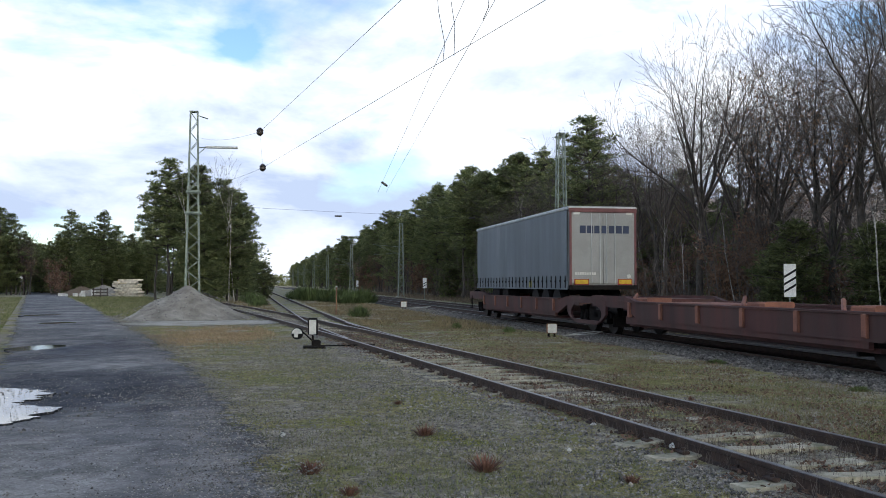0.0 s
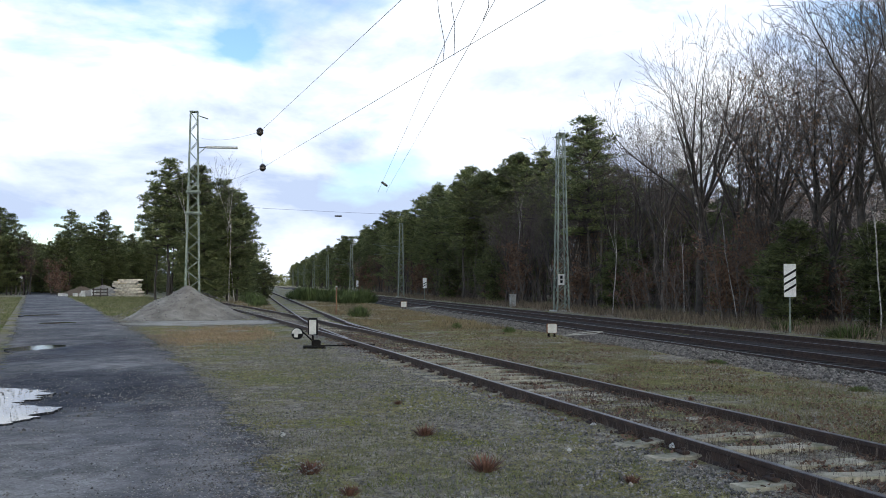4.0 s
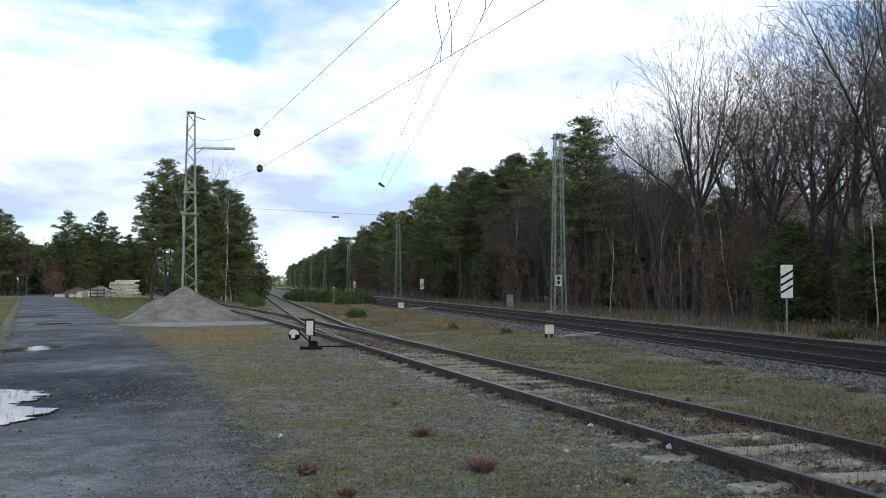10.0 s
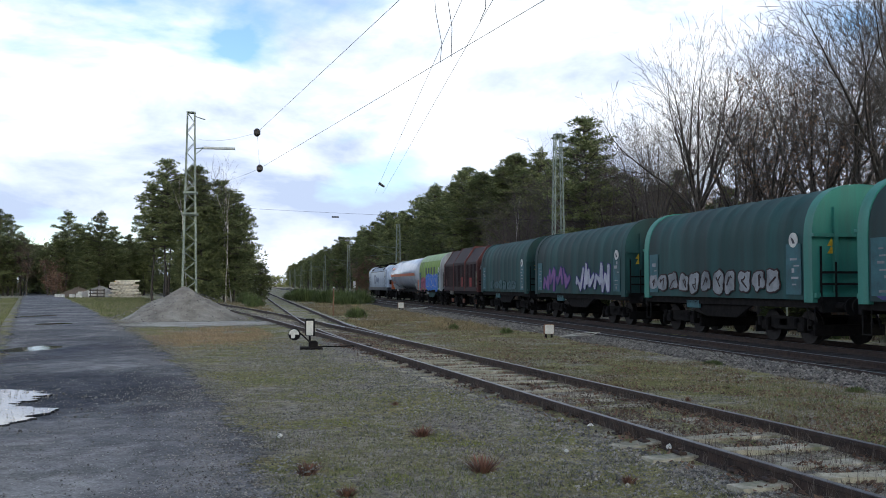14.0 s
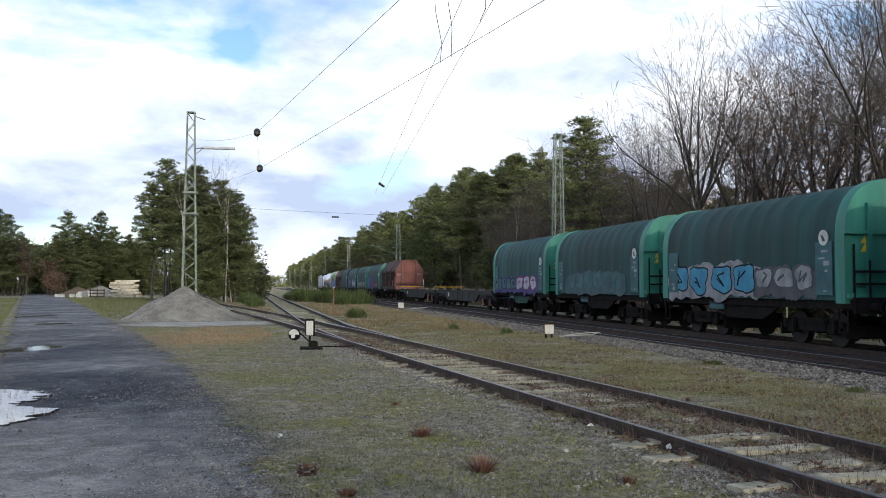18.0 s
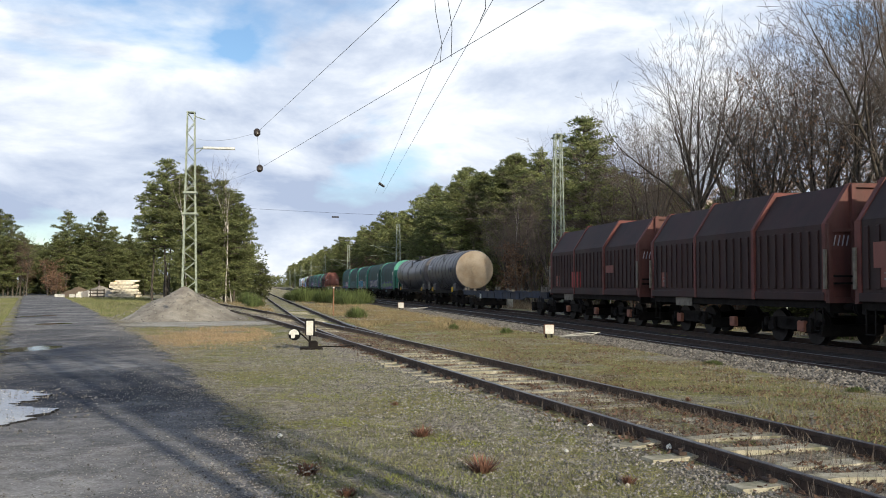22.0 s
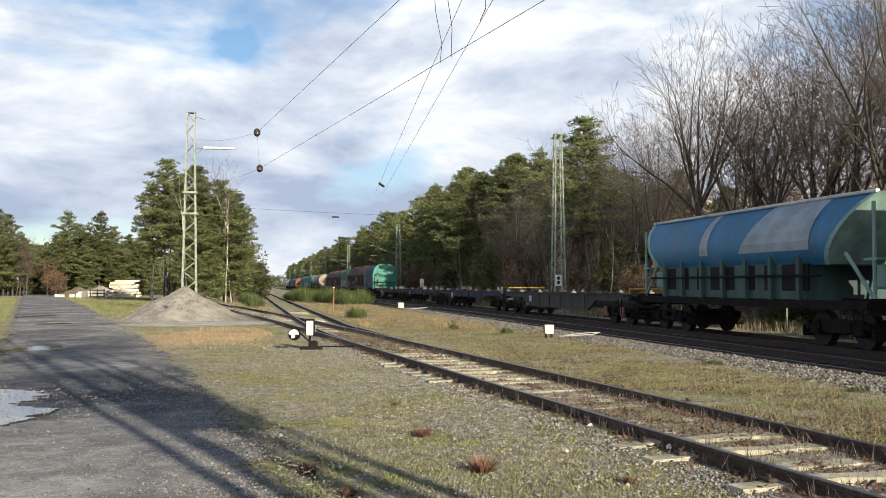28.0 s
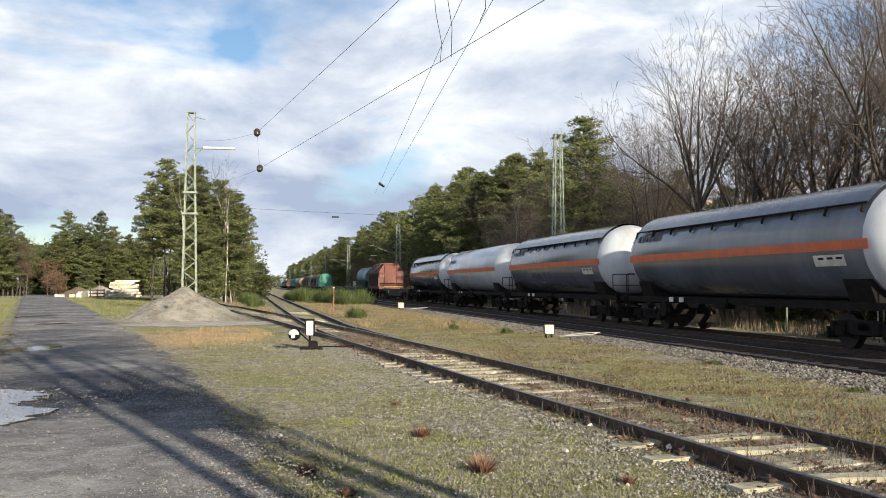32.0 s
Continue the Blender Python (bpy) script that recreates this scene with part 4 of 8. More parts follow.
def pine_tree(seed, height, low, width, label="dark green pine with a dense rounded crown", dens=1.0, mat="needle", point=1.5):
    """Whorls of limbs that carry flat plates of needle tufts, with gaps between the plates."""
    rnd = random.Random(seed)
    rng = np.random.default_rng(seed)
    t = thing("pine_tree", label, "tree", "pines")
    segs = []
    p, r = Vector((0, 0, -0.2)), height * 0.012
    n = 12
    for i in range(n):
        q = Vector((0.12 * math.sin(i * 0.7 + seed), 0.12 * math.cos(i * 0.9 + seed), height * (i + 1) / n * 0.97))
        segs.append((p, q, r, r * 0.9, 9))
        p, r = q, r * 0.87
    cl = []
    z = low * height
    lobes = [(rnd.uniform(0, 6.28), rnd.uniform(0.1, 0.9), rnd.uniform(0.2, 0.45)) for _ in range(7)]
    while z < height - 0.5:
        u = (z - low * height) / (height * (1 - low))
        reach = width * (0.72 + 0.55 * u if u < 0.3 else 0.89 * max(0.0, 1 - ((u - 0.3) / 0.7) ** point) ** 0.85 + 0.07)
        a0 = rnd.uniform(0, 6.28)
        m = rnd.randint(5, 7)
        for b in range(m):
            a = a0 + 6.28 * b / m + rnd.gauss(0, 0.2)
            k = 1.0 + sum(s * max(0.0, math.cos(a - la)) ** 3 * math.exp(-((u - lu) / 0.16) ** 2) for la, lu, s in lobes)
            L = max(0.35, reach * rnd.uniform(0.6, 1.0) * k)
            base = Vector((0, 0, z + rnd.uniform(-0.2, 0.2)))
            rise = rnd.uniform(-0.05, 0.22) + 0.35 * u
            tip = base + Vector((math.cos(a) * L, math.sin(a) * L, L * rise))
            segs.append((base, tip, 0.05, 0.015, 1))
            side = Vector((-math.sin(a), math.cos(a), 0))
            for j in range(max(2, int(L * 2.8 * dens))):
                f = rnd.uniform(0.3, 1.0)
                c = base.lerp(tip, f) + side * rnd.gauss(0, 0.20 * L * f)
                cl.append((c.x, c.y, c.z + rnd.gauss(0.08, 0.13), 0.55 + 0.45 * rnd.random()))
        z += max(0.42, height * 0.045) * rnd.uniform(0.85, 1.15)
    for k in range(5):
        cl.append((rnd.gauss(0, 0.15), rnd.gauss(0, 0.15), height - 0.25 - 0.2 * k, 0.5))
    part("trunk", tubes("trunk", segs, "bark", 5), None, t)
    part("crown", needle_mesh("crown", np.array(cl), 40, rng, mat, 1.15, 0.055, 0.55), None, t, "tufted evergreen needles")
    return t


def brown_bush(seed, height, width):
    """A young oak that keeps its dry leaves."""
    rnd, rng = random.Random(seed), np.random.default_rng(seed)
    t = thing("bush", "red-brown thicket of young trees holding dry leaves", "bush", "brown bushes")
    segs, cl = [], []
    for k in range(9):
        a, f = rnd.uniform(0, 6.28), rnd.uniform(0.1, 1.0)
        p, tip = Vector((math.cos(a) * 0.4 * f, math.sin(a) * 0.4 * f, -0.1)), Vector((math.cos(a) * width * f, math.sin(a) * width * f, height * rnd.uniform(0.6, 1.0)))
        segs.append((p, tip, 0.035, 0.01, 9))
        for _ in range(10):
            c = p.lerp(tip, rnd.uniform(0.25, 1.0)) + Vector((rnd.gauss(0, 0.25), rnd.gauss(0, 0.25), rnd.gauss(0, 0.2)))
            cl.append((c.x, c.y, c.z, 0.5 + 0.5 * rnd.random()))
    part("stem", tubes("stem", segs, "sapling", 4), None, t)
    part("leaves", needle_mesh("leaves", np.array(cl), 16, rng, "leaf_tree", 0.9, 0.07, 0.8), None, t, "dry brown leaves")
    return t


def scatter_copies(protos, places, rnd, jitter=0.04):
    """The first places take the prototypes themselves, the others copies."""
    used = set()
    for x, y, k, s in places:
        ob = protos[k]
        m = pose(x, y, ground_z(x, y) - 0.02, rnd.uniform(-2, 2), rnd.uniform(-2, 2), rnd.uniform(0, 360))
        if k in used:
            ob = copy_thing(ob, m)
        else:
            ob.matrix_basis = m
            used.add(k)
        ob.scale = (s, s, s * rnd.uniform(1 - jitter, 1 + jitter))


def edge_x(y):
    """The edge of the wood on the far side of the main line."""
    return far_main_x(y) + 7.5


def at(px, y):
    """The x that lies in a given direction from the standpoint, at the depth y."""
    return (px - 784) / 1650 * y


def build_trees():
    rnd = random.Random(44)
    # bare trees along the far side of the line: two spreading oaks, slim ones, some that keep leaves
    bare = [bare_tree(1, 15.0, 0.40, 10, 0.60, dense=1.5), bare_tree(2, 15.0, 0.36, 5, 0.42), bare_tree(3, 14.0, 0.30, 4, 0.40), bare_tree(5, 15.0, 0.34, 6, 0.55, lean=0.10),
            bare_tree(6, 14.0, 0.30, 6, 0.52, leaves=3000, label="bare tree holding withered brown leaves"), bare_tree(8, 9.0, 0.25, 3, 0.3, leaves=1500, label="young tree with withered brown leaves"), bare_tree(9, 15.0, 0.38, 7, 0.55)]
    tall = (15.0, 15.0, 14.0, 15.0, 14.0, 9.0, 15.0)
    pl = []
    for px, y, k, h in ((1232, 50, 0, 15.2), (1160, 60, 6, 13.4), (1108, 66, 1, 14.2), (1078, 71, 2, 13.8), (978, 80, 2, 14.2), (1300, 50, 6, 14.2), (1345, 44, 4, 13.2), (1378, 46, 6, 13.6), (1425, 41, 6, 14.2),
                        (1462, 40, 4, 12.6), (1542, 38, 1, 15.0), (1580, 37, 6, 15.4), (1630, 36, 0, 15.4), (1275, 58, 3, 12.6), (1325, 55, 4, 13.6), (1520, 50, 1, 16.4), (1185, 66, 4, 11.4),
                        (1120, 78, 3, 13.0), (1700, 33, 1, 15.0), (1020, 76, 1, 11.8)):
        pl.append((at(px, y), y, k, h * 1.06 / tall[k]))
    for i in range(26):
        y = rnd.uniform(30, 90)
        pl.append((edge_x(y) + rnd.uniform(0.5, 12), y, rnd.choice((2, 5, 5, 5)), rnd.uniform(0.45, 0.62)))
    for i in range(22):
        px = rnd.uniform(860, 1130)
        y = (23.33 + rnd.uniform(-0.5, 3.5)) / ((px - 784) / 1650 + 0.2)
        pl.append((at(px, y), y, rnd.choice((2, 2, 5, 1)), rnd.uniform(0.55, 0.85)))
    for i in range(26):
        y = rnd.uniform(84, 230)
        pl.append((edge_x(y) + rnd.uniform(-0.5, 4), y, rnd.choice((2, 5, 5, 4)), rnd.uniform(0.55, 0.85)))
    for i in range(10):
        pl.append((rnd.uniform(-72, -62), rnd.uniform(136, 142), rnd.choice((4, 5, 2)), rnd.uniform(0.62, 0.8)))
    scatter_copies(bare, pl, rnd)
    birch = [bare_tree(21, 12.5, 0.55, 3, 0.3, "bark_birch", 0.12, label="slim white-barked birch beside the railway", trunk_r=0.055), bare_tree(22, 14.0, 0.6, 3, 0.22, "bark_birch", -0.10, label="slim white-barked birch beside the railway", trunk_r=0.06)]
    scatter_copies(birch, [(at(1078, 57), 57, 0, 0.62), (at(906, 85), 85, 1, 0.84), (at(1550, 34), 34, 1, 0.5), (at(1300, 45), 45, 0, 0.55), (at(1165, 58), 58, 1, 0.6), (at(1530, 36), 36, 0, 0.45), (at(1010, 74), 74, 0, 0.7),
                           (at(868, 92), 92, 1, 0.6), (at(1205, 53), 53, 1, 0.45), (-19.9, 85.4, 0, 1.07), (-23.2, 84.2, 1, 0.93), (-20.4, 86.0, 1, 0.90), (-19.7, 87.0, 0, 1.03), (at(1120, 64), 64, 1, 0.5)], rnd)
    # pines
    kinds = ((15.0, 0.40, 3.3), (14.0, 0.10, 3.7), (15.0, 0.30, 2.7), (12.5, 0.04, 3.5), (6.0, 0.03, 2.1), (15.5, 0.55, 2.6))
    pines = [pine_tree(31 + k, h, low, w, ("dark green pine with a dense rounded crown", "dark green pine with low sweeping limbs", "tall slim pine with a narrow crown", "broad pine with limbs down to the ground", "young bushy pine at the wood's edge", "tall pine with a bare lower trunk")[k]) for k, (h, low, w) in enumerate(kinds)]
    pl = []
    # clump behind the mast
    for x, y, k, h in ((-26.2, 88, 0, 13.6), (-28.0, 90, 0, 11.4), (-24.6, 90, 5, 12.8), (-27.0, 92, 5, 11.4), (-22.7, 88, 1, 12.7), (-20.9, 86.5, 1, 11.6), (-20.0, 89, 2, 11.2), (-21.9, 85, 3, 8.2), (-23.6, 92, 2, 12.0), (-21.0, 84.6, 4, 5.0),
                       (-23.4, 85.4, 3, 6.2), (-21.8, 93, 2, 11.6), (-20.3, 104, 4, 4.2), (-22.8, 108, 3, 6.2), (-28.6, 96, 5, 10.0)):
        pl.append((x, y, k, h / kinds[k][0]))
    for i in range(14):
        y = 122 + i * 18 + rnd.uniform(-4, 4)
        pl.append((branch_x(y) - 6.5 - rnd.uniform(0.5, 5), y, rnd.choice((1, 3, 3, 4)), rnd.uniform(0.4, 0.55)))
    # left wood behind the stacks
    for i in range(58):
        k = rnd.choice((0, 1, 3, 3, 1))
        x = rnd.uniform(-98, -34)
        pl.append((x, rnd.uniform(146, 172), k, rnd.uniform(7.5, 10.2) / kinds[k][0] * (0.8 if -69 < x < -63 else 1)))
    for px, y, k, h in ((116, 142, 2, 13.2), (174, 140, 2, 13.0), (196, 144, 1, 10.8), (140, 146, 1, 10.4), (14, 140, 1, 12.0), (-10, 138, 1, 13.2), (38, 144, 2, 9.5), (228, 148, 3, 9.4), (96, 141, 3, 9.0), (155, 139, 3, 8.4), (205, 143, 3, 7.2), (-40, 136, 1, 12)):
        pl.append((at(px, y), y, k, h / kinds[k][0]))
    # the dark wood along the line, beyond the bare trees
    for i in range(150):
        y = 97 + 620 * (i / 150) ** 1.6 + rnd.uniform(-4, 4)
        k = rnd.choice((0, 1, 2, 2, 5, 1))
        pl.append((edge_x(y) + 0.5 + abs(rnd.gauss(0, 3.5)) + (2.0 if y < 120 else 0), y, k, rnd.uniform(12.6, 16.4) / kinds[k][0]))
    for px, y, k, h in ((1040, 67, 0, 14.4), (1026, 75, 5, 13.8), (815, 103, 0, 14.6), (850, 102, 2, 14.2), (895, 98, 5, 14.6), (935, 94, 5, 13.8), (1120, 80, 0, 11.4), (1165, 78, 1, 10.4), (1205, 74, 1, 9.4), (1255, 70, 3, 8.0), (985, 90, 5, 13.4), (960, 97, 0, 14.4), (1060, 86, 0, 12.6),
                        (1400, 39, 4, 4.7), (1372, 41, 4, 3.6), (1545, 36, 4, 4.2), (1600, 35, 4, 4.6), (1290, 60, 3, 8.0), (1460, 54, 3, 5.6), (1205, 70, 0, 10.4), (1098, 76, 1, 11.4), (768, 118, 2, 14.4), (790, 110, 4, 6.0), (1085, 62, 4, 5.0), (870, 90, 4, 5.6)):
        pl.append((at(px, y), y, k, h / kinds[k][0]))
    for i in range(13):
        y = rnd.uniform(14, 95)
        k = rnd.choice((0, 2, 5, 1))
        pl.append((edge_x(y) + rnd.uniform(15, 30), y, k, rnd.uniform(8, 11.5) / kinds[k][0]))
    # unseen pines added beside and behind the standpoint, to shade the wood and trackside
    for i in range(26):
        y = rnd.uniform(-8, 34)
        k = rnd.choice((0, 1, 2, 1))
        pl.append((max(edge_x(y) + rnd.uniform(1, 13), at(1640, max(y, 0))), y, k, rnd.uniform(8.5, 11) / kinds[k][0]))
    scatter_copies(pines, pl, rnd)
    bushes = [brown_bush(81, 4.0, 1.6), brown_bush(82, 3.2, 1.8), brown_bush(83, 5.0, 1.5)]
    pl = [(at(px, y), y, k, s) for px, y, k, s in ((905, 83, 2, 1.25), (640, 205, 0, 1.8), (662, 190, 2, 1.6), (1290, 46, 0, 1.1), (1330, 48, 2, 1.2), (1120, 60, 1, 1.0), (1450, 44, 1, 0.8), (88, 138, 2, 1.2), (100, 136, 1, 1.2), (740, 128, 0, 1.3), (1020, 68, 1, 1.1), (1180, 58, 0, 0.9), (1490, 44, 0, 0.6), (600, 262, 2, 1.8))]
    for i in range(34):
        y = 30 + 200 * rnd.random() ** 1.4
        pl.append((edge_x(y) + rnd.uniform(-1.0, 5), y, rnd.randrange(3), rnd.uniform(0.5, 1.0)))
    scatter_copies(bushes, pl, rnd)


def build_shadow_tree():
    """A many-stemmed ivy-grown tree behind the camera, of which the clip shows the shadow alone."""
    t = thing("tree", "bare many-stemmed tree with ivy beside the siding", "tree", m=pose(4.15, -1.25, 0))
    rnd, across = random.Random(61), Vector((0.866, 0.5, 0))
    segs, tips = [], []
    for k, (off, h, r) in enumerate(((-0.68, 11.1, 0.12), (-0.32, 13.3, 0.20), (0.04, 12.8, 0.16), (0.36, 11.7, 0.17), (0.68, 9.8, 0.12))):
        p = across * off + Vector((0, 0, -0.1))
        d = (Vector((0, 0, 1)) + across * off * 0.03).normalized()
        n = 9
        for i in range(n):
            q = p + (d + Vector((rnd.gauss(0, 0.025), rnd.gauss(0, 0.025), 0))) * h / n
            r2 = r * 0.88
            segs.append((p, q, r, r2, 9))
            if i > 3:
                for _ in range(2):
                    e = q + Vector((rnd.gauss(0, 0.7), rnd.gauss(0, 0.7), rnd.uniform(0.6, 1.6)))
                    segs.append((q, e, 0.03, 0.015, 1))
                    tips.append(e)
                    for _ in range(3):
                        segs.append((q.lerp(e, rnd.uniform(0.4, 1)), e + Vector((rnd.gauss(0, 0.5), rnd.gauss(0, 0.5), rnd.uniform(0.2, 0.9))), 0.015, 0.008, 0))
            p, r = q, r2
    part("trunk", tubes("trunk", [s for s in segs if s[4] == 9], "bark", 8), None, t)
    part("crown", tubes("crown", [s for s in segs if s[4] < 9], "twig", 3), None, t)
    cl = [(across.x * o + rnd.gauss(0, 0.12), across.y * o + rnd.gauss(0, 0.12), z, 0.5) for o, z in [(rnd.uniform(-0.2, 0.45), rnd.uniform(5.1, 6.5)) for _ in range(190)]]
    part("ivy", needle_mesh("ivy", np.array(cl), 40, np.random.default_rng(4), "needle", 1.0, 0.09), None, t, "dark ivy on the stems")


build_shadow_tree()


def build_deep_wood():
    """The inside of the woods, too deep and dense to pick apart."""
    rng = np.random.default_rng(90)
    n = 9000
    y = 97 + 600 * rng.random(n) ** 1.5
    x = 23.33 - 0.2 * y + 4 + rng.random(n) ** 1.3 * 14
    z = 0.4 + 11.0 * rng.random(n) ** 1.3
    a = np.stack([x, y, z, 1.0 + 0.8 * rng.random(n)], 1)
    n = 9500
    y = rng.uniform(12, 104, n)
    b = np.stack([23.33 - 0.2 * y + 9 + rng.random(n) * 24, y, 0.2 + 8.2 * rng.random(n) ** 1.3, 1.1 + 0.9 * rng.random(n)], 1)
    tagged(new("deep_brush", needle_mesh("deep_brush", b, 11, rng, "brush", 1.8, 0.05)), "grey-brown tangle of branches inside the wood", "wood", kind="stuff")
    n = 3600
    c = np.stack([rng.uniform(-110, -34, n), rng.uniform(150, 180, n), 0.3 + 8.5 * rng.random(n) ** 1.3, 1.3 + 0.9 * rng.random(n)], 1)
    n = 500
    d = np.stack([rng.uniform(-23, -19.5, n), rng.uniform(88, 95, n), 0.3 + 8.0 * rng.random(n), 0.9 + 0.5 * rng.random(n)], 1)
    n = 2600
    far = np.stack([rng.uniform(-330, 40, n), rng.uniform(880, 930, n), 0.5 + 9.0 * rng.random(n) ** 1.3, 4 + 3 * rng.random(n)], 1)
    tagged(new("deep_wood", needle_mesh("deep_wood", np.concatenate([a, c, d, far]), 11, rng, "needle", 1.2, 0.07)), "dark dense evergreen inside of the wood", "wood", kind="stuff")


build_deep_wood()


M["cloud"] = bpy.data.materials.new("cloud_vapour")


def build_cloud():
    """The cloud that hides the sun at first and drifts off it between 16 and 23 s."""
    mat = M["cloud"]
    mat.use_nodes = True
    nt = mat.node_tree
    nt.nodes.clear()
    out = nt.nodes.new("ShaderNodeOutputMaterial")
    tc = nt.nodes.new("ShaderNodeTexCoord")
    ln = nt.nodes.new("ShaderNodeVectorMath")
    ln.operation = "LENGTH"
    sc = nt.nodes.new("ShaderNodeVectorMath")
    sc.operation = "MULTIPLY"
    sc.inputs[1].default_value = (1 / 620, 1 / 620, 0)
    nt.links.new(tc.outputs["Object"], sc.inputs[0])
    nt.links.new(sc.outputs[0], ln.inputs[0])
    ns = node(nt, "ShaderNodeTexNoise", Scale=0.006, Detail=4.0)
    nt.links.new(tc.outputs["Object"], ns.inputs["Vector"])
    ad = nt.nodes.new("ShaderNodeMath")
    ad.operation = "MULTIPLY_ADD"
    nt.links.new(ns.outputs["Fac"], ad.inputs[0])
    ad.inputs[1].default_value = 0.12
    nt.links.new(ln.outputs["Value"], ad.inputs[2])
    dens = ramp(nt, ad.outputs[0], [(0.45, (1, 1, 1)), (1.0, (0, 0, 0))])
    tr = nt.nodes.new("ShaderNodeBsdfTransparent")
    tl = nt.nodes.new("ShaderNodeBsdfTranslucent")
    tl.inputs[0].default_value = (0.80, 0.84, 0.9, 1)
    mx = nt.nodes.new("ShaderNodeMixShader")
    nt.links.new(dens, mx.inputs[0])
    nt.links.new(tr.outputs[0], mx.inputs[1])
    nt.links.new(tl.outputs[0], mx.inputs[2])
    nt.links.new(mx.outputs[0], out.inputs["Surface"])
    g = Geo()
    rings = []
    for j in range(25):
        u = j / 24
        rings.append([(math.cos(i * math.pi / 32) * 640 * u, math.sin(i * math.pi / 32) * 640 * u, 26 * noise.noise((math.cos(i * math.pi / 32) * u * 4, math.sin(i * math.pi / 32) * u * 4, 1.0)) * (1 - u)) for i in range(64)])
    g.loft(rings, cap=False)
    return tagged(part("cloud", g, "cloud", smooth=True), "soft grey cloud drifting off the sun", "cloud")


CLOUD = build_cloud()


build_trees()


def build_undergrowth():
    """Thin saplings and brush that close the wood near the ground."""
    rng = np.random.default_rng(7)
    segs = []
    rnd = random.Random(70)
    for i in range(1500):
        y = rnd.uniform(18, 170)
        x = edge_x(y) + rnd.uniform(-1.5, 26)
        h = 1.5 + 6 * rnd.random() ** 1.6
        p = Vector((x, y, -0.2))
        d = Vector((rnd.gauss(0, 0.2), rnd.gauss(0, 0.2), 1)).normalized()
        for k in range(3):
            q = p + (d + Vector((rnd.gauss(0, 0.08), rnd.gauss(0, 0.08), 0))).normalized() * h / 3
            segs.append((p, q, 0.034 - 0.009 * k, 0.026 - 0.009 * k, 1))
            for _ in range(3):
                e = q + Vector((rnd.gauss(0, 0.6), rnd.gauss(0, 0.6), rnd.uniform(0.2, 1.0)))
                segs.append((p.lerp(q, rnd.random()), e, 0.015, 0.008, 0))
            p = q
    tagged(new("undergrowth", tubes("undergrowth", segs, "sapling", 3, 0.008)), "dense brown saplings and brushwood in the wood", "undergrowth", kind="stuff")


build_undergrowth()


def blades(name, label, count, where, h, w, mat, seed, category="grass", lean=0.5):
    rng = np.random.default_rng(seed)
    p = where(rng, count)
    n = len(p)
    a = rng.uniform(0, 6.28, n)
    hh = rng.uniform(h[0], h[1], n)
    ww = rng.uniform(w[0], w[1], n)
    side = np.stack([np.cos(a), np.sin(a), np.zeros(n)], 1) * ww[:, None]
    tip = p + np.stack([rng.normal(0, lean, n) * hh, rng.normal(0, lean, n) * hh, hh], 1)
    v = np.stack([p - side, p + side, tip], 1).reshape(-1, 3)
    tagged(new(name, raw_mesh(name, v, np.arange(n * 3).reshape(-1, 3), mat)), label, category, kind="stuff")
# ---- grass, gravel and leaves on the ground ----
def vec_x(fx, y):
    return np.array([fx(v) for v in y])


def clumpy(rng, n, x0, x1, y0, y1, power=1.0, scale=0.5, cut=0.0, seed=0.0):
    """Random places, thinned out by a noise so that they lie in tufts and patches."""
    y = y0 + (y1 - y0) * rng.random(n * 3) ** power
    x = x0 + (x1 - x0) * rng.random(n * 3)
    keep = [noise.noise((a * scale, b * scale, seed)) + 0.5 * noise.noise((a * scale * 3, b * scale * 3, seed)) > cut for a, b in zip(x, y)]
    keep = np.array(keep)
    return x[keep][:n], y[keep][:n]


def on_ground(x, y, lift=0.0):
    return np.stack([x, y, np.array([ground_z(a, b) for a, b in zip(x, y)]) + lift], 1)


def off_road(x, y):
    return x > np.array([road_right(v) for v in y]) + 0.25


def meadow(rng, n):
    x, y = clumpy(rng, n * 2, -14, 6, 6, 40, 1.7, 0.9, -0.25, 3.0)
    k = off_road(x, y) & (np.abs(x - vec_x(siding_x, y)) > 1.4) & (x < vec_x(near_main_x, y) - 2.5)
    return on_ground(x[k][:n], y[k][:n])


def middle(rng, n):
    y = 6 + 70 * rng.random(n * 2) ** 1.5
    a, b = vec_x(lambda v: max(siding_x(v), branch_x(v)) + 1.3, y), vec_x(near_main_x, y) - 2.4
    x = a + (b - a) * rng.random(n * 2)
    k = (b > a)
    k &= np.array([noise.noise((p * 0.5, q * 0.5, 9)) > -0.25 for p, q in zip(x, y)])
    return on_ground(x[k][:n], y[k][:n])


def orange_patch(rng, n):
    x = rng.normal(-7.4, 1.5, n)
    y = rng.normal(29.0, 3.2, n)
    k = off_road(x, y) & (x < vec_x(siding_x, y) - 2.0)
    k &= np.array([noise.noise((a * 0.9, b * 0.9, 21.0)) > -0.12 for a, b in zip(x, y)])
    return on_ground(x[k], y[k])


def track_weeds(rng, n):
    y = 5 + 45 * rng.random(n) ** 1.4
    x = vec_x(siding_x, y) + rng.choice((-0.82, -0.7, 0.66, 0.84, -0.3, 0.2), n) + rng.normal(0, 0.08, n)
    return on_ground(x, y)


def left_verge(rng, n):
    y = 14 + 100 * rng.random(n)
    x = vec_x(road_left, y) - 0.5 - 9 * rng.random(n) ** 1.3
    return on_ground(x, y)


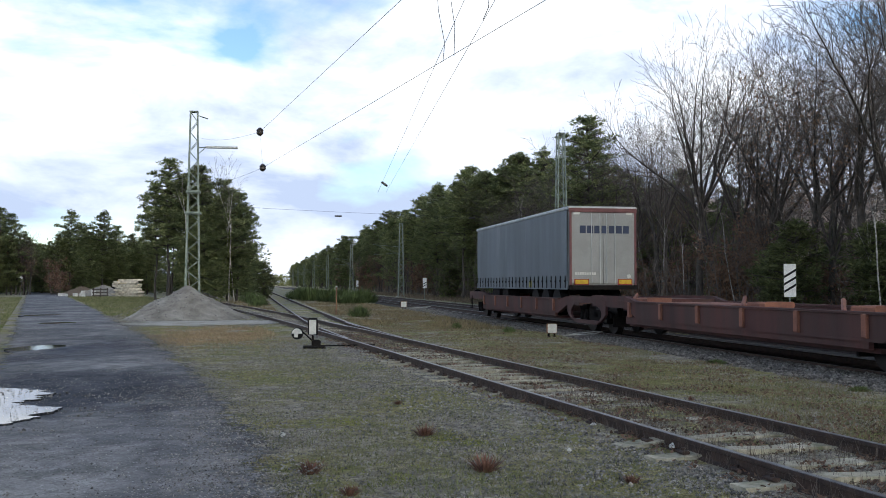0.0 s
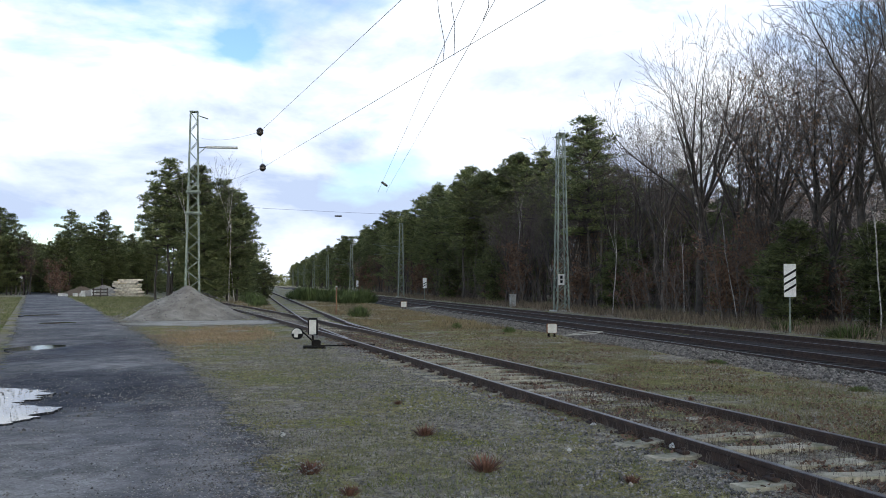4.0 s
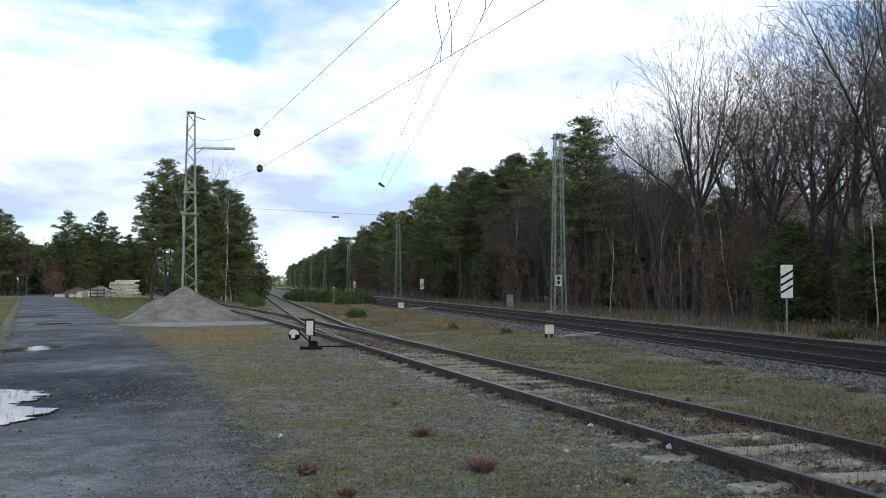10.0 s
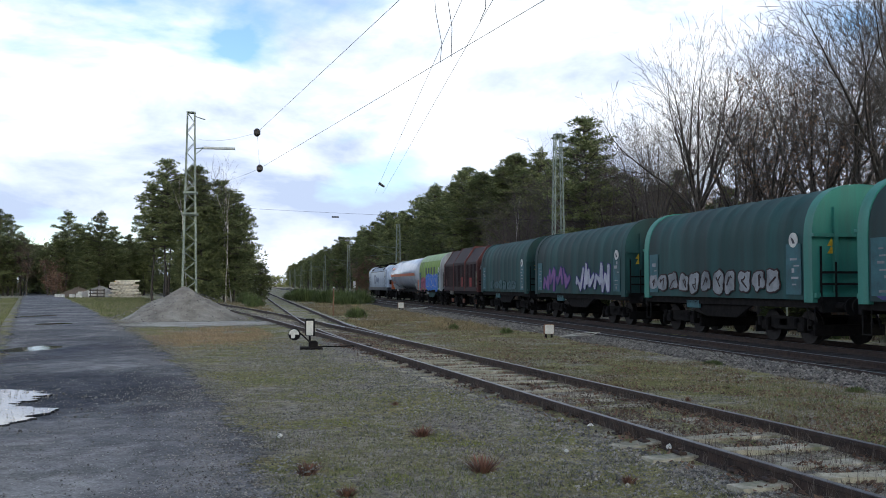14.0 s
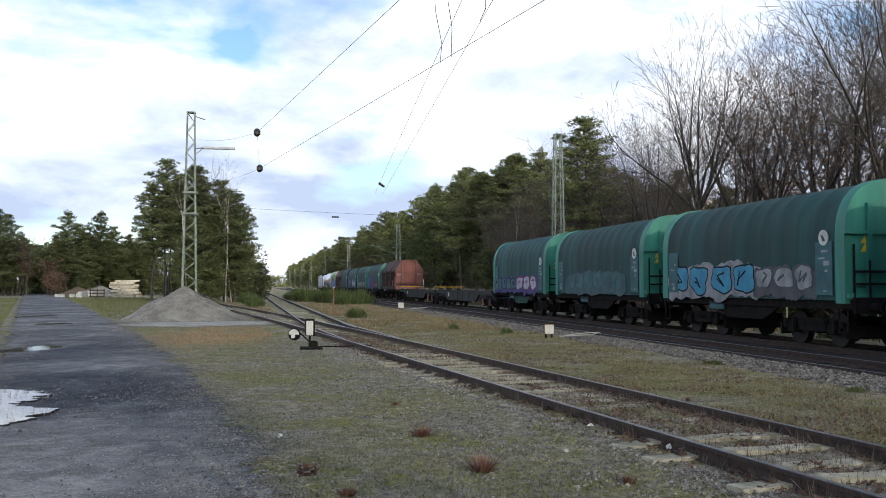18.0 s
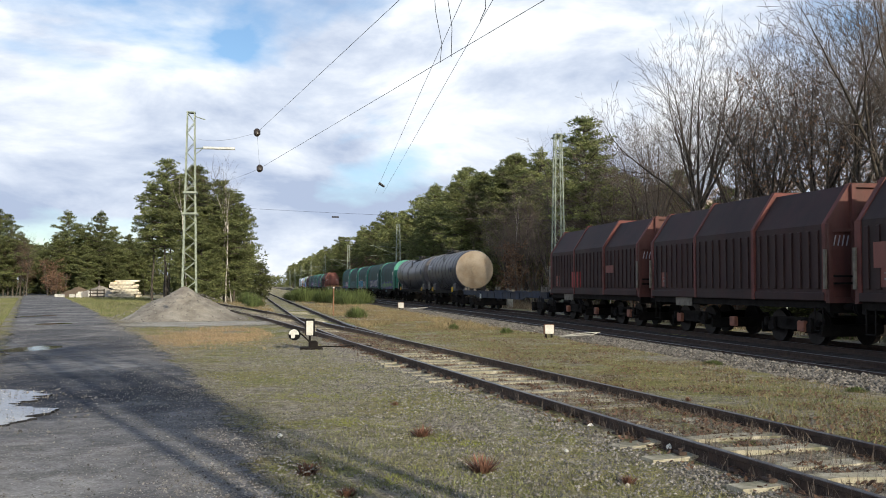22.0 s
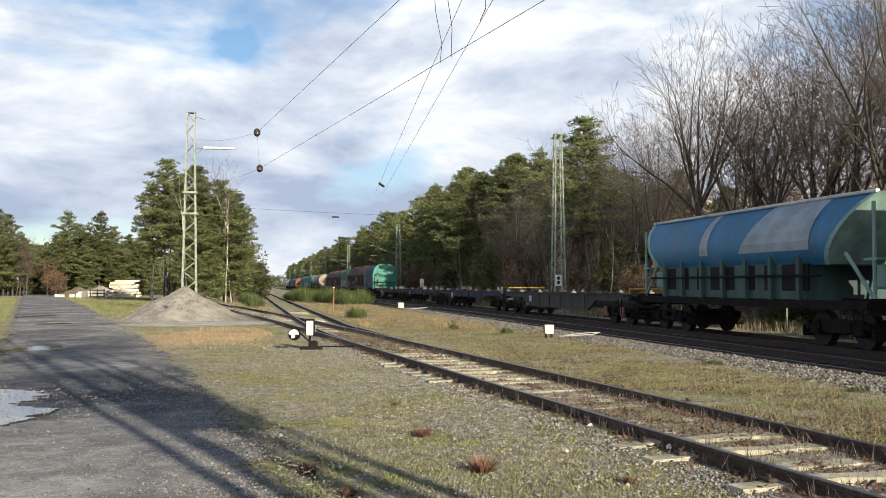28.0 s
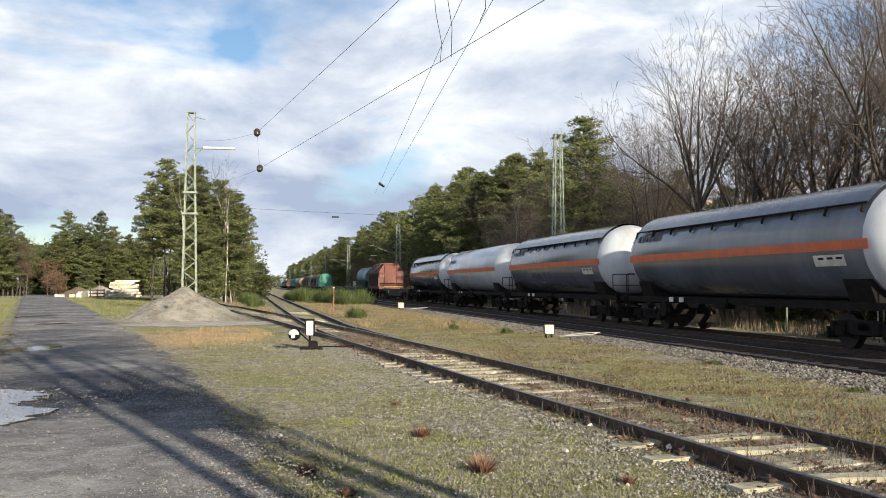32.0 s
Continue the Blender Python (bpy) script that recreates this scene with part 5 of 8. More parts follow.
def far_side(rng, n):
    y = 20 + 160 * rng.random(n) ** 1.2
    x = vec_x(far_main_x, y) + 3.4 + 5.5 * rng.random(n)
    return on_ground(x, y)


def beyond(rng, n):
    y = 45 + 80 * rng.random(n)
    a, b = np.array([road_right(v) for v in y]) + 0.4, vec_x(siding_x, y) - 1.6
    x = a + (b - a) * rng.random(n)
    return on_ground(x, y)


blades("meadow_grass", "short mossy grass in tufts", 130000, meadow, (0.012, 0.05), (0.002, 0.006), "grass", 1)
blades("middle_grass", "thin olive and straw-coloured grass between the tracks", 44000, middle, (0.015, 0.10), (0.002, 0.005), "grass_dry", 2)
blades("middle_grass_green", "green grass between the tracks", 26000, middle, (0.015, 0.07), (0.002, 0.006), "grass", 12)
def middle_far(rng, n):
    y = 34 + 90 * rng.random(n * 2) ** 1.2
    a, b = vec_x(lambda v: siding_x(v) + 1.3, y), vec_x(near_main_x, y) - 2.6
    x = a + (b - a) * rng.random(n * 2)
    k = (np.abs(x - vec_x(branch_x, y)) > 1.4) & np.array([noise.noise((p * 0.35, q * 0.35, 4.0)) > -0.2 for p, q in zip(x, y)])
    return on_ground(x[k][:n], y[k][:n])


blades("middle_far_grass", "rough dry grass between the diverging tracks", 20000, middle_far, (0.05, 0.22), (0.008, 0.018), "grass_dry", 13)
blades("orange_grass", "withered orange-brown grass patch", 15000, orange_patch, (0.03, 0.13), (0.005, 0.010), "grass_orange", 4)
blades("track_weeds", "dry weeds growing along the siding rails", 15000, track_weeds, (0.04, 0.20), (0.002, 0.004), "twig", 5, lean=0.3)
blades("verge_grass", "green grass verge beyond the road", 26000, left_verge, (0.04, 0.14), (0.010, 0.025), "grass", 6)
blades("trackside_grass", "tall bleached grass at the edge of the wood", 26000, far_side, (0.10, 0.55), (0.010, 0.022), "grass_dead", 7, lean=0.25)
blades("far_grass", "rough grass beside the heap and the stacks", 22000, beyond, (0.05, 0.22), (0.012, 0.03), "grass", 8)


def shrub(x, y, w, h, n, seed, label="green broom shrub"):
    t = thing("shrub", label, "shrub", "shrubs", pose(x, y, ground_z(x, y) - 0.03))
    rng = np.random.default_rng(seed)
    a, r = rng.uniform(0, 6.28, n), rng.random(n) ** 0.5
    top = h * (0.55 + 0.45 * rng.random(n)) * np.sqrt(np.clip(1 - r ** 2 * 0.8, 0.05, 1))
    bx, by = np.cos(a) * r * w * 0.4, np.sin(a) * r * w * 0.35
    tx, ty = np.cos(a) * r * w * 0.55 + rng.normal(0, 0.06, n), np.sin(a) * r * w * 0.5 + rng.normal(0, 0.06, n)
    base = np.stack([bx, by, top * rng.uniform(0.0, 0.5, n)], 1)
    tip = np.stack([tx, ty, top], 1)
    side = np.stack([-np.sin(a), np.cos(a), np.zeros(n)], 1) * rng.uniform(0.012, 0.03, n)[:, None] * (0.6 + w * 0.25)
    v = np.stack([base - side, base + side, tip], 1)
    part("foliage", raw_mesh("foliage", v.reshape(-1, 3), np.arange(n * 3).reshape(-1, 3), "shrub"), None, t)
    st = Geo()
    for k in range(5):
        st.tube((0, 0, 0), (math.cos(k * 1.3) * w * 0.25, math.sin(k * 1.3) * w * 0.2, h * 0.5), 0.02, 0.01, 4)
    part("stem", st, "bark", t)


for i in range(13):
    u = i / 12
    yy = 100 - 22 * u + 6 * math.sin(i * 2.3)
    shrub(branch_x(yy) + 2.0 + 4.4 * u + 0.5 * math.sin(i * 1.7), yy, 3.0, 1.5 + 0.3 * math.sin(i * 1.1), 900, 200 + i, "green broom hedge bush between the tracks")
for i, (xx, yy, ww, hh) in enumerate(((-4.3, 46.5, 1.4, 0.75), (0.4, 34.5, 0.4, 0.3), (2.1, 31.0, 0.45, 0.28), (-14.4, 72, 1.6, 1.0), (-16.0, 78, 2.0, 1.2), (-17.6, 83, 2.0, 1.4), (-13.9, 68, 1.2, 0.8),
                                       (13.6, 31.5, 2.2, 0.6), (14.6, 28.5, 2.4, 0.7), (13.4, 36.5, 1.8, 0.5), (5.57, 19.3, 0.4, 0.14), (6.3, 14.3, 0.3, 0.13))):
    shrub(xx, yy, ww, hh, 420, 240 + i, "low green weed clump on the ground")


def gravel_near(rng, n):
    x, y = clumpy(rng, n * 2, -6, 7, 5.5, 26, 1.5, 0.4, -0.3, 12.0)
    k = off_road(x, y) & (x < vec_x(near_main_x, y) - 2.4)
    return on_ground(x[k][:n], y[k][:n], 0.004)


def road_edge(rng, n):
    y = 6 + 40 * rng.random(n) ** 1.5
    x = np.array([road_right(v) for v in y]) + rng.normal(0.0, 0.45, n)
    return np.stack([x, y, np.full(n, 0.066)], 1)


def road_all(rng, n):
    y = 6 + 30 * rng.random(n) ** 1.5
    a, b = np.array([road_left(v) for v in y]), np.array([road_right(v) for v in y])
    x = a + (b - a) * rng.random(n)
    return np.stack([x, y, np.full(n, 0.082)], 1)


stones("ground_gravel", "scattered small grey gravel in the grass", 46000, gravel_near, (0.004, 0.014), "pebble", 31)
stones("road_edge_gravel", "pale gravel along the road's edge", 24000, road_edge, (0.005, 0.015), "pebble", 32)
stones("road_gravel", "pale pebbles pressed into the cinder road", 22000, road_all, (0.004, 0.012), "pebble", 33)


def bed_edge(rng, n):
    y = 4 + 22 * rng.random(n) ** 1.4
    x = vec_x(siding_x, y) - 1.0 - 2.2 * np.abs(rng.normal(0, 0.6, n))
    return on_ground(x, y, 0.004)


def bed_leaves(rng, n):
    y = 4 + 26 * rng.random(n) ** 1.3
    x = vec_x(siding_x, y) + rng.choice((-0.95, -0.55, 0.0, 0.6), n, p=(0.15, 0.25, 0.3, 0.3)) + rng.normal(0, 0.14, n)
    k = np.array([noise.noise((a * 1.8, b * 1.8, 5.0)) > -0.02 for a, b in zip(x, y)])
    return on_ground(x[k], y[k], 0.022)


def leaf_litter(name, label, n, where, size, seed):
    rng = np.random.default_rng(seed)
    p = where(rng, n)
    n = len(p)
    a = rng.uniform(0, 6.28, n)
    s = rng.uniform(size[0], size[1], n)
    u = np.stack([np.cos(a), np.sin(a), rng.normal(0, 0.35, n)], 1) * s[:, None]
    w = np.stack([-np.sin(a), np.cos(a), rng.normal(0, 0.35, n)], 1) * (s * 0.6)[:, None]
    v = np.stack([p - u, p + w, p + u + np.array([0, 0, 0.015]), p - w], 1)
    tagged(new(name, raw_mesh(name, v.reshape(-1, 3), np.arange(n * 4).reshape(-1, 4), "leaf_brown")), label, "leaves", kind="stuff")


leaf_litter("leaf_litter", "brown fallen leaves between the siding rails", 12000, bed_leaves, (0.015, 0.04), 41)


def bed_soil(rng, n):
    y = 4 + 30 * rng.random(n) ** 1.4
    x = vec_x(siding_x, y) + rng.uniform(-0.72, 0.72, n)
    k = np.array([noise.noise((a * 1.6, b * 1.6, 8.0)) > 0.06 for a, b in zip(x, y)])
    return on_ground(x[k], y[k], 0.012)


stones("siding_soil", "brown earth crumbs drifted over the siding sleepers", 13000, bed_soil, (0.008, 0.028), "earth", 43, "soil")
stones("siding_edge_gravel", "small grey gravel beside the siding", 34000, bed_edge, (0.006, 0.024), "pebble", 44)


def middle_leaves(rng, n):
    p = middle(rng, n)
    k = np.array([noise.noise((a * 0.9, b * 0.9, 15.0)) > -0.1 for a, b, _ in p])
    p = p[k]
    p[:, 2] += 0.02
    return p


leaf_litter("middle_leaf_litter", "brown leaves blown into the grass between the tracks", 24000, middle_leaves, (0.012, 0.035), 45)


def moss_spots(rng, n):
    k = rng.integers(0, 5, n)
    c = np.array([(-0.95, 11.0, 0.30, 0.35), (-0.45, 7.9, 0.35, 0.3), (-2.2, 13.5, 0.5, 0.5), (0.3, 9.6, 0.3, 0.3), (-1.9, 17.0, 0.7, 0.6)])[k]
    x, y = c[:, 0] + rng.normal(0, 1, n) * c[:, 2], c[:, 1] + rng.normal(0, 1, n) * c[:, 3]
    q = np.array([noise.noise((a * 3.0, b * 3.0, 2.0)) > 0.0 for a, b in zip(x, y)])
    return on_ground(x[q], y[q])


blades("moss_tufts", "bright yellow-green moss tufts", 10000, moss_spots, (0.006, 0.022), (0.003, 0.007), "moss", 46, "moss")


def puddle_rim(rng, n):
    a, r = rng.uniform(0, 6.28, n), rng.uniform(0.88, 1.3, n)
    x, y = -6.55 + 2.3 * r * np.cos(a), 11.3 + 2.0 * r * np.sin(a)
    q = np.array([noise.noise((u * 1.5, v * 1.5, 6.0)) > -0.1 for u, v in zip(x, y)])
    return np.stack([x[q], y[q], np.full(q.sum(), 0.066)], 1)


stones("puddle_pebbles", "wet pebbles standing out of the puddle's edge", 900, puddle_rim, (0.008, 0.026), "pebble", 47)


M["plant_red"] = surface("red_withered_leaves", (0.21, 0.105, 0.072), (0.13, 0.07, 0.05), 5, 0.9, 0, 0, island=0.5)


def plant(x, y, seed, s=1.0):
    t = thing("withered_plant", "small withered red-brown plant on the ground", "plant", "withered plants", pose(x, y, ground_z(x, y)))
    rng = np.random.default_rng(seed)
    n = 150
    a = rng.uniform(0, 6.28, n)
    r = rng.random(n) * 0.16 * s
    base = np.stack([np.cos(a) * r * 0.4, np.sin(a) * r * 0.4, np.zeros(n)], 1)
    tip = np.stack([np.cos(a) * r * 1.3, np.sin(a) * r * 1.3, rng.uniform(0.03, 0.13, n) * s], 1)
    side = np.stack([-np.sin(a), np.cos(a), np.zeros(n)], 1) * 0.010 * s
    v = np.stack([base - side, base + side, tip], 1)
    part("leaves", raw_mesh("leaves", v.reshape(-1, 3), np.arange(n * 3).reshape(-1, 3), "plant_red"), None, t)


for i, (px, py) in enumerate(((747, 768), (853, 828), (545, 833), (615, 872), (700, 712), (1110, 850), (1440, 770), (1215, 712))):
    yy = 1650 * 1.6 / (py - 505)
    plant((px - 784) / 1650 * yy, yy, 50 + i, (1.0, 1.2, 1.0, 0.7, 0.5, 0.6, 0.5, 0.5)[i])

M["litter"] = surface("white_litter", (0.75, 0.75, 0.72), None, 5, 0.7, 0, 0.1)
for i, (px, py, s) in enumerate(((1187, 795, 0.05), (1043, 756, 0.035), (497, 772, 0.03), (1001, 798, 0.02), (777, 548, 0.06), (931, 553, 0.06))):
    zz = -0.08 if i > 3 else 0.0
    yy = 1650 * (1.6 - zz) / (py - 505)
    t = thing("stone", "pale white stone lying by the track", "stone", "pale stones", pose((px - 784) / 1650 * yy, yy, zz, 0, 0, i * 40))
    g, rings = Geo(), []
    for j in range(6):
        v = -1.2 + 2.7 * j / 5
        rings.append([(math.cos(k) * s * math.cos(v) * 1.3, math.sin(k) * s * math.cos(v), s * 0.6 + s * 0.8 * math.sin(v) * (1 + 0.2 * math.sin(k * 2 + i))) for k in np.linspace(0, 5.6, 9)])
    g.loft(rings)
    part("lump", g, "litter", t)
# ---- rolling stock: local y runs along the track, z from the rail top ----
M["teal"] = surface("teal_tarpaulin", (0.026, 0.115, 0.108), (0.014, 0.062, 0.06), 0.9, 0.7, 0, 0.1, (0.03, 0.04, 0.04), 0.5, streak=True)
M["teal_dark"] = surface("dark_green_tarpaulin", (0.020, 0.092, 0.088), (0.012, 0.052, 0.050), 0.9, 0.7, 0, 0.1, (0.025, 0.03, 0.03), 0.6, streak=True)
M["teal_end"] = surface("teal_end_paint", (0.05, 0.26, 0.20), (0.035, 0.185, 0.145), 1.5, 0.5, 0, 0.05, (0.08, 0.14, 0.12), 0.25, streak=True)
M["panel_blue"] = surface("pale_teal_panel", (0.05, 0.155, 0.175), (0.028, 0.10, 0.115), 1.5, 0.6, 0, 0.05, (0.03, 0.05, 0.055), 0.35)
# side shade and end-wall sun are put into these reds
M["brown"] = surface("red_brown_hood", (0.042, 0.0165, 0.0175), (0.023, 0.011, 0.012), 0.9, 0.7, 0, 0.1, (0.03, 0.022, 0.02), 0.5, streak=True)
M["brown_end"] = surface("pale_red_end", (0.23, 0.09, 0.075), (0.145, 0.055, 0.047), 1.5, 0.7, 0, 0.1, (0.10, 0.06, 0.05), 0.35, streak=True)
# the end red again, with the next wagon's shade put into it
M["brown_shaded"] = surface("shaded_red_end", (0.13, 0.047, 0.041), (0.08, 0.031, 0.028), 1.5, 0.7, 0, 0.1, (0.07, 0.045, 0.04), 0.35, streak=True)
M["brown_rim"] = surface("pale_red_rim", (0.14, 0.045, 0.04), (0.08, 0.03, 0.027), 2, 0.7, 0, 0.1)
M["red_patch"] = surface("fresh_red_patch", (0.30, 0.03, 0.03), None, 3, 0.6)
M["lime"] = surface("lime_green_hood", (0.26, 0.40, 0.06), (0.19, 0.30, 0.05), 1.2, 0.6, 0, 0.08, (0.12, 0.16, 0.06), 0.2, streak=True)
# a paler green for the upper part of the lime hood
M["lime_pale"] = surface("pale_green_roof", (0.42, 0.55, 0.28), (0.32, 0.45, 0.20), 1.2, 0.6, 0, 0.08)
M["grey_light"] = surface("light_grey_paint", (0.50, 0.52, 0.52), (0.38, 0.40, 0.40), 2, 0.5, 0, 0.04, (0.22, 0.21, 0.2), 0.2, streak=True)
M["tank_white"] = surface("white_tank", (0.52, 0.56, 0.63), (0.42, 0.455, 0.52), 0.8, 0.16, 0, 0.0, (0.30, 0.29, 0.28), 0.2, streak=True, spec=0.6)
# the barrel side's shade is put into this grey, along with its dirt
M["tank_grey"] = surface("blue_grey_tank", (0.145, 0.163, 0.20), (0.10, 0.113, 0.14), 0.8, 0.16, 0, 0.0, (0.08, 0.085, 0.09), 0.4, streak=True, spec=0.6)
M["orange_band"] = surface("orange_band", (0.62, 0.15, 0.06), (0.48, 0.12, 0.06), 2, 0.5, 0, 0.02)
M["orange"] = surface("orange_paint", (0.70, 0.17, 0.04), (0.5, 0.12, 0.04), 3, 0.6, 0, 0.05)
M["tank_black"] = surface("sooty_black_tank", (0.085, 0.087, 0.105), (0.045, 0.046, 0.057), 0.9, 0.38, 0, 0.06, (0.085, 0.072, 0.066), 0.22, streak=True)
M["tank_end"] = surface("rust_streaked_beige_end", (0.34, 0.29, 0.23), (0.25, 0.19, 0.125), 0.9, 0.6, 0, 0.05)
M["hopper_blue"] = surface("blue_hopper", (0.022, 0.15, 0.31), (0.016, 0.10, 0.20), 1.2, 0.5, 0, 0.05, (0.07, 0.12, 0.16), 0.12, streak=True)
M["hopper_pale"] = surface("pale_green_hopper", (0.28, 0.42, 0.37), (0.16, 0.26, 0.25), 1.4, 0.6, 0, 0.05, (0.12, 0.15, 0.14), 0.3, streak=True)
M["hopper_low"] = surface("dull_green_hopper", (0.055, 0.115, 0.115), (0.03, 0.065, 0.068), 1.4, 0.6, 0, 0.05, (0.03, 0.035, 0.035), 0.4, streak=True)
M["hopper_grey"] = surface("bleached_blue", (0.30, 0.36, 0.42), None, 1.5, 0.6, 0, 0.05)
M["flat_grey"] = surface("grey_green_frame", (0.055, 0.055, 0.052), (0.03, 0.03, 0.028), 1.6, 0.7, 0, 0.1, (0.03, 0.027, 0.025), 0.4, streak=True)
M["flat_blue"] = surface("dark_blue_frame", (0.03, 0.045, 0.085), (0.018, 0.025, 0.045), 1.6, 0.7, 0, 0.1, (0.03, 0.027, 0.025), 0.4, streak=True)
M["deck"] = surface("worn_deck_fittings", (0.22, 0.20, 0.17), (0.12, 0.11, 0.09), 4, 0.8, 0, 0.1)
M["wagon_red"] = surface("faded_red_wagon", (0.095, 0.034, 0.03), (0.05, 0.021, 0.02), 1.2, 0.7, 0, 0.15, (0.06, 0.04, 0.035), 0.35, streak=True)
M["wagon_orange"] = surface("worn_orange_fittings", (0.27, 0.115, 0.075), (0.17, 0.075, 0.055), 3, 0.7, 0, 0.1)
M["curtain"] = surface("grey_curtain", (0.155, 0.18, 0.205), (0.115, 0.135, 0.155), 0.8, 0.6, 0, 0.06, (0.30, 0.32, 0.34), 0.1, streak=True)
M["trailer_rear"] = surface("pale_grey_doors", (0.31, 0.31, 0.30), (0.26, 0.26, 0.25), 1.2, 0.6, 0, 0.03)
M["trailer_rim"] = surface("dark_red_rim", (0.17, 0.065, 0.065), None, 3, 0.6)
M["loco_white"] = surface("pale_blue_white_paint", (0.50, 0.575, 0.70), (0.42, 0.49, 0.60), 0.8, 0.22, 0, 0.01, (0.40, 0.40, 0.41), 0.1, streak=True, spec=0.5)
M["loco_grey"] = surface("dark_grey_skirt", (0.085, 0.09, 0.10), (0.05, 0.05, 0.06), 2, 0.6)
M["loco_roof"] = surface("blue_grey_roof", (0.27, 0.33, 0.42), (0.18, 0.22, 0.29), 1.2, 0.6, 0, 0.05)
M["letter_blue"] = surface("dull_blue_letters", (0.035, 0.05, 0.10), None, 3, 0.6, 0, 0)
M["marker_yellow"] = surface("faded_yellow", (0.30, 0.28, 0.08), None, 3, 0.7, 0, 0)
M["navy"] = surface("navy_paint", (0.008, 0.037, 0.12), None, 3, 0.5, 0, 0)
M["lilac"] = surface("lilac_spray", (0.24, 0.11, 0.29), (0.15, 0.075, 0.18), 2, 0.7, 0, 0)
M["pink"] = surface("pink_spray", (0.42, 0.10, 0.17), (0.34, 0.08, 0.14), 2, 0.7, 0, 0)
M["sky_spray"] = surface("blue_spray", (0.06, 0.20, 0.62), (0.05, 0.15, 0.5), 2, 0.7, 0, 0)
M["cyan_spray"] = surface("cyan_spray", (0.06, 0.30, 0.45), (0.05, 0.2, 0.35), 2, 0.7, 0, 0)
M["silver"] = surface("silver_spray", (0.32, 0.33, 0.345), (0.15, 0.16, 0.17), 1.6, 0.6, 0, 0)
M["white_spray"] = surface("white_spray", (0.50, 0.50, 0.56), (0.30, 0.30, 0.36), 1.8, 0.7, 0, 0)
M["green_spray"] = surface("green_spray", (0.18, 0.33, 0.12), (0.10, 0.17, 0.075), 2, 0.7, 0, 0)
M["orange_spray"] = surface("salmon_spray", (0.36, 0.14, 0.09), (0.28, 0.11, 0.08), 2, 0.7, 0, 0)
M["violet_spray"] = surface("violet_spray", (0.075, 0.06, 0.22), (0.05, 0.045, 0.15), 2, 0.7, 0, 0)
M["teal_spray"] = surface("faded_spray", (0.065, 0.125, 0.135), (0.045, 0.085, 0.10), 2, 0.7, 0, 0)
M["glass"] = surface("dark_window_glass", (0.02, 0.025, 0.03), None, 3, 0.06, 0, 0, spec=0.8)
# the sky's pale reflection is put into the glass colour
M["windscreen"] = surface("windscreen_with_painted_sky", (0.22, 0.30, 0.30), (0.15, 0.2, 0.2), 1.2, 0.05, 0, 0, spec=0.9)


def wheelset_mesh(r):
    g = Geo()
    for s in (-1, 1):
        g.tube((s * 0.70, 0, r), (s * 0.83, 0, r), r, r * 0.98, 20)
        g.tube((s * 0.66, 0, r), (s * 0.70, 0, r), r + 0.03, r + 0.03, 20)
        g.tube((s * 0.83, 0, r), (s * 0.9, 0, r), 0.14, 0.12, 10)
    g.tube((-0.66, 0, r), (0.66, 0, r), 0.08, n=8)
    return g.mesh("wheelset", M["wheel"])


def bogie_mesh(base):
    g = Geo()
    for s in (-1, 1):
        x = s * 1.0
        g.loft([[(x - 0.05, y, z), (x + 0.05, y, z), (x + 0.05, y, z + h), (x - 0.05, y, z + h)] for y, z, h in
                ((-base / 2 - 0.45, 0.52, 0.12), (-base / 2, 0.48, 0.24), (-0.45, 0.38, 0.36), (0.45, 0.38, 0.36), (base / 2, 0.48, 0.24), (base / 2 + 0.45, 0.52, 0.12))])
        for yy in (-base / 2, base / 2):
            g.box(x, yy, 0.32, 0.2, 0.32, 0.28, bevel=0.04)
            g.tube((x + s * 0.1, yy - 0.2, 0.45), (x + s * 0.1, yy - 0.2, 0.7), 0.07, n=8)
            g.tube((x + s * 0.1, yy + 0.2, 0.45), (x + s * 0.1, yy + 0.2, 0.7), 0.07, n=8)
    g.box(0, 0, 0.45, 2.1, 0.4, 0.25, bevel=0.04)
    for yy in (-base / 2 - 0.55, base / 2 + 0.55):
        g.box(0.0, yy, 0.25, 2.1, 0.06, 0.3)
    return g.mesh("bogie", M["under"])


WHEEL, WHEEL_BIG = wheelset_mesh(0.46), wheelset_mesh(0.62)
BOGIE, BOGIE_BIG = bogie_mesh(1.8), bogie_mesh(2.6)


def bogie(parent, y, big=False):
    b = part("bogie", BOGIE_BIG if big else BOGIE, None, parent, m=pose(0, y, 0))
    d = 1.3 if big else 0.9
    for s in (-d, d):
        part("wheelset", WHEEL_BIG if big else WHEEL, None, b, m=pose(0, s, 0))
    return b


def buffer_mesh():
    g = Geo()
    g.tube((0, 0, 0), (0, -0.3, 0), 0.11, 0.09, 10).tube((0, -0.3, 0), (0, -0.56, 0), 0.06, n=8).tube((0, -0.56, 0), (0, -0.60, 0), 0.23, 0.23, 14)
    return g.mesh("buffer", M["under"])


def hose_mesh():
    g = Geo().tube((0, 0, 0), (0, -0.5, -0.02), 0.06, n=6).tube((0.1, -0.1, -0.1), (0.12, -0.3, -0.5), 0.025, n=5).tube((0.12, -0.3, -0.5), (0.02, -0.45, -0.45), 0.025, n=5)
    return g.mesh("coupling", M["under"])


BUFFER, COUPLING = buffer_mesh(), hose_mesh()


def ends(parent, half):
    for s, a in ((-1, 0), (1, 180)):
        for x in (-0.875, 0.875):
            part("buffer", BUFFER, None, parent, m=pose(x, s * (half - 0.6), 1.06, 0, 0, a))
        part("coupling", COUPLING, None, parent, m=pose(0, s * (half - 0.6), 1.0, 0, 0, a))


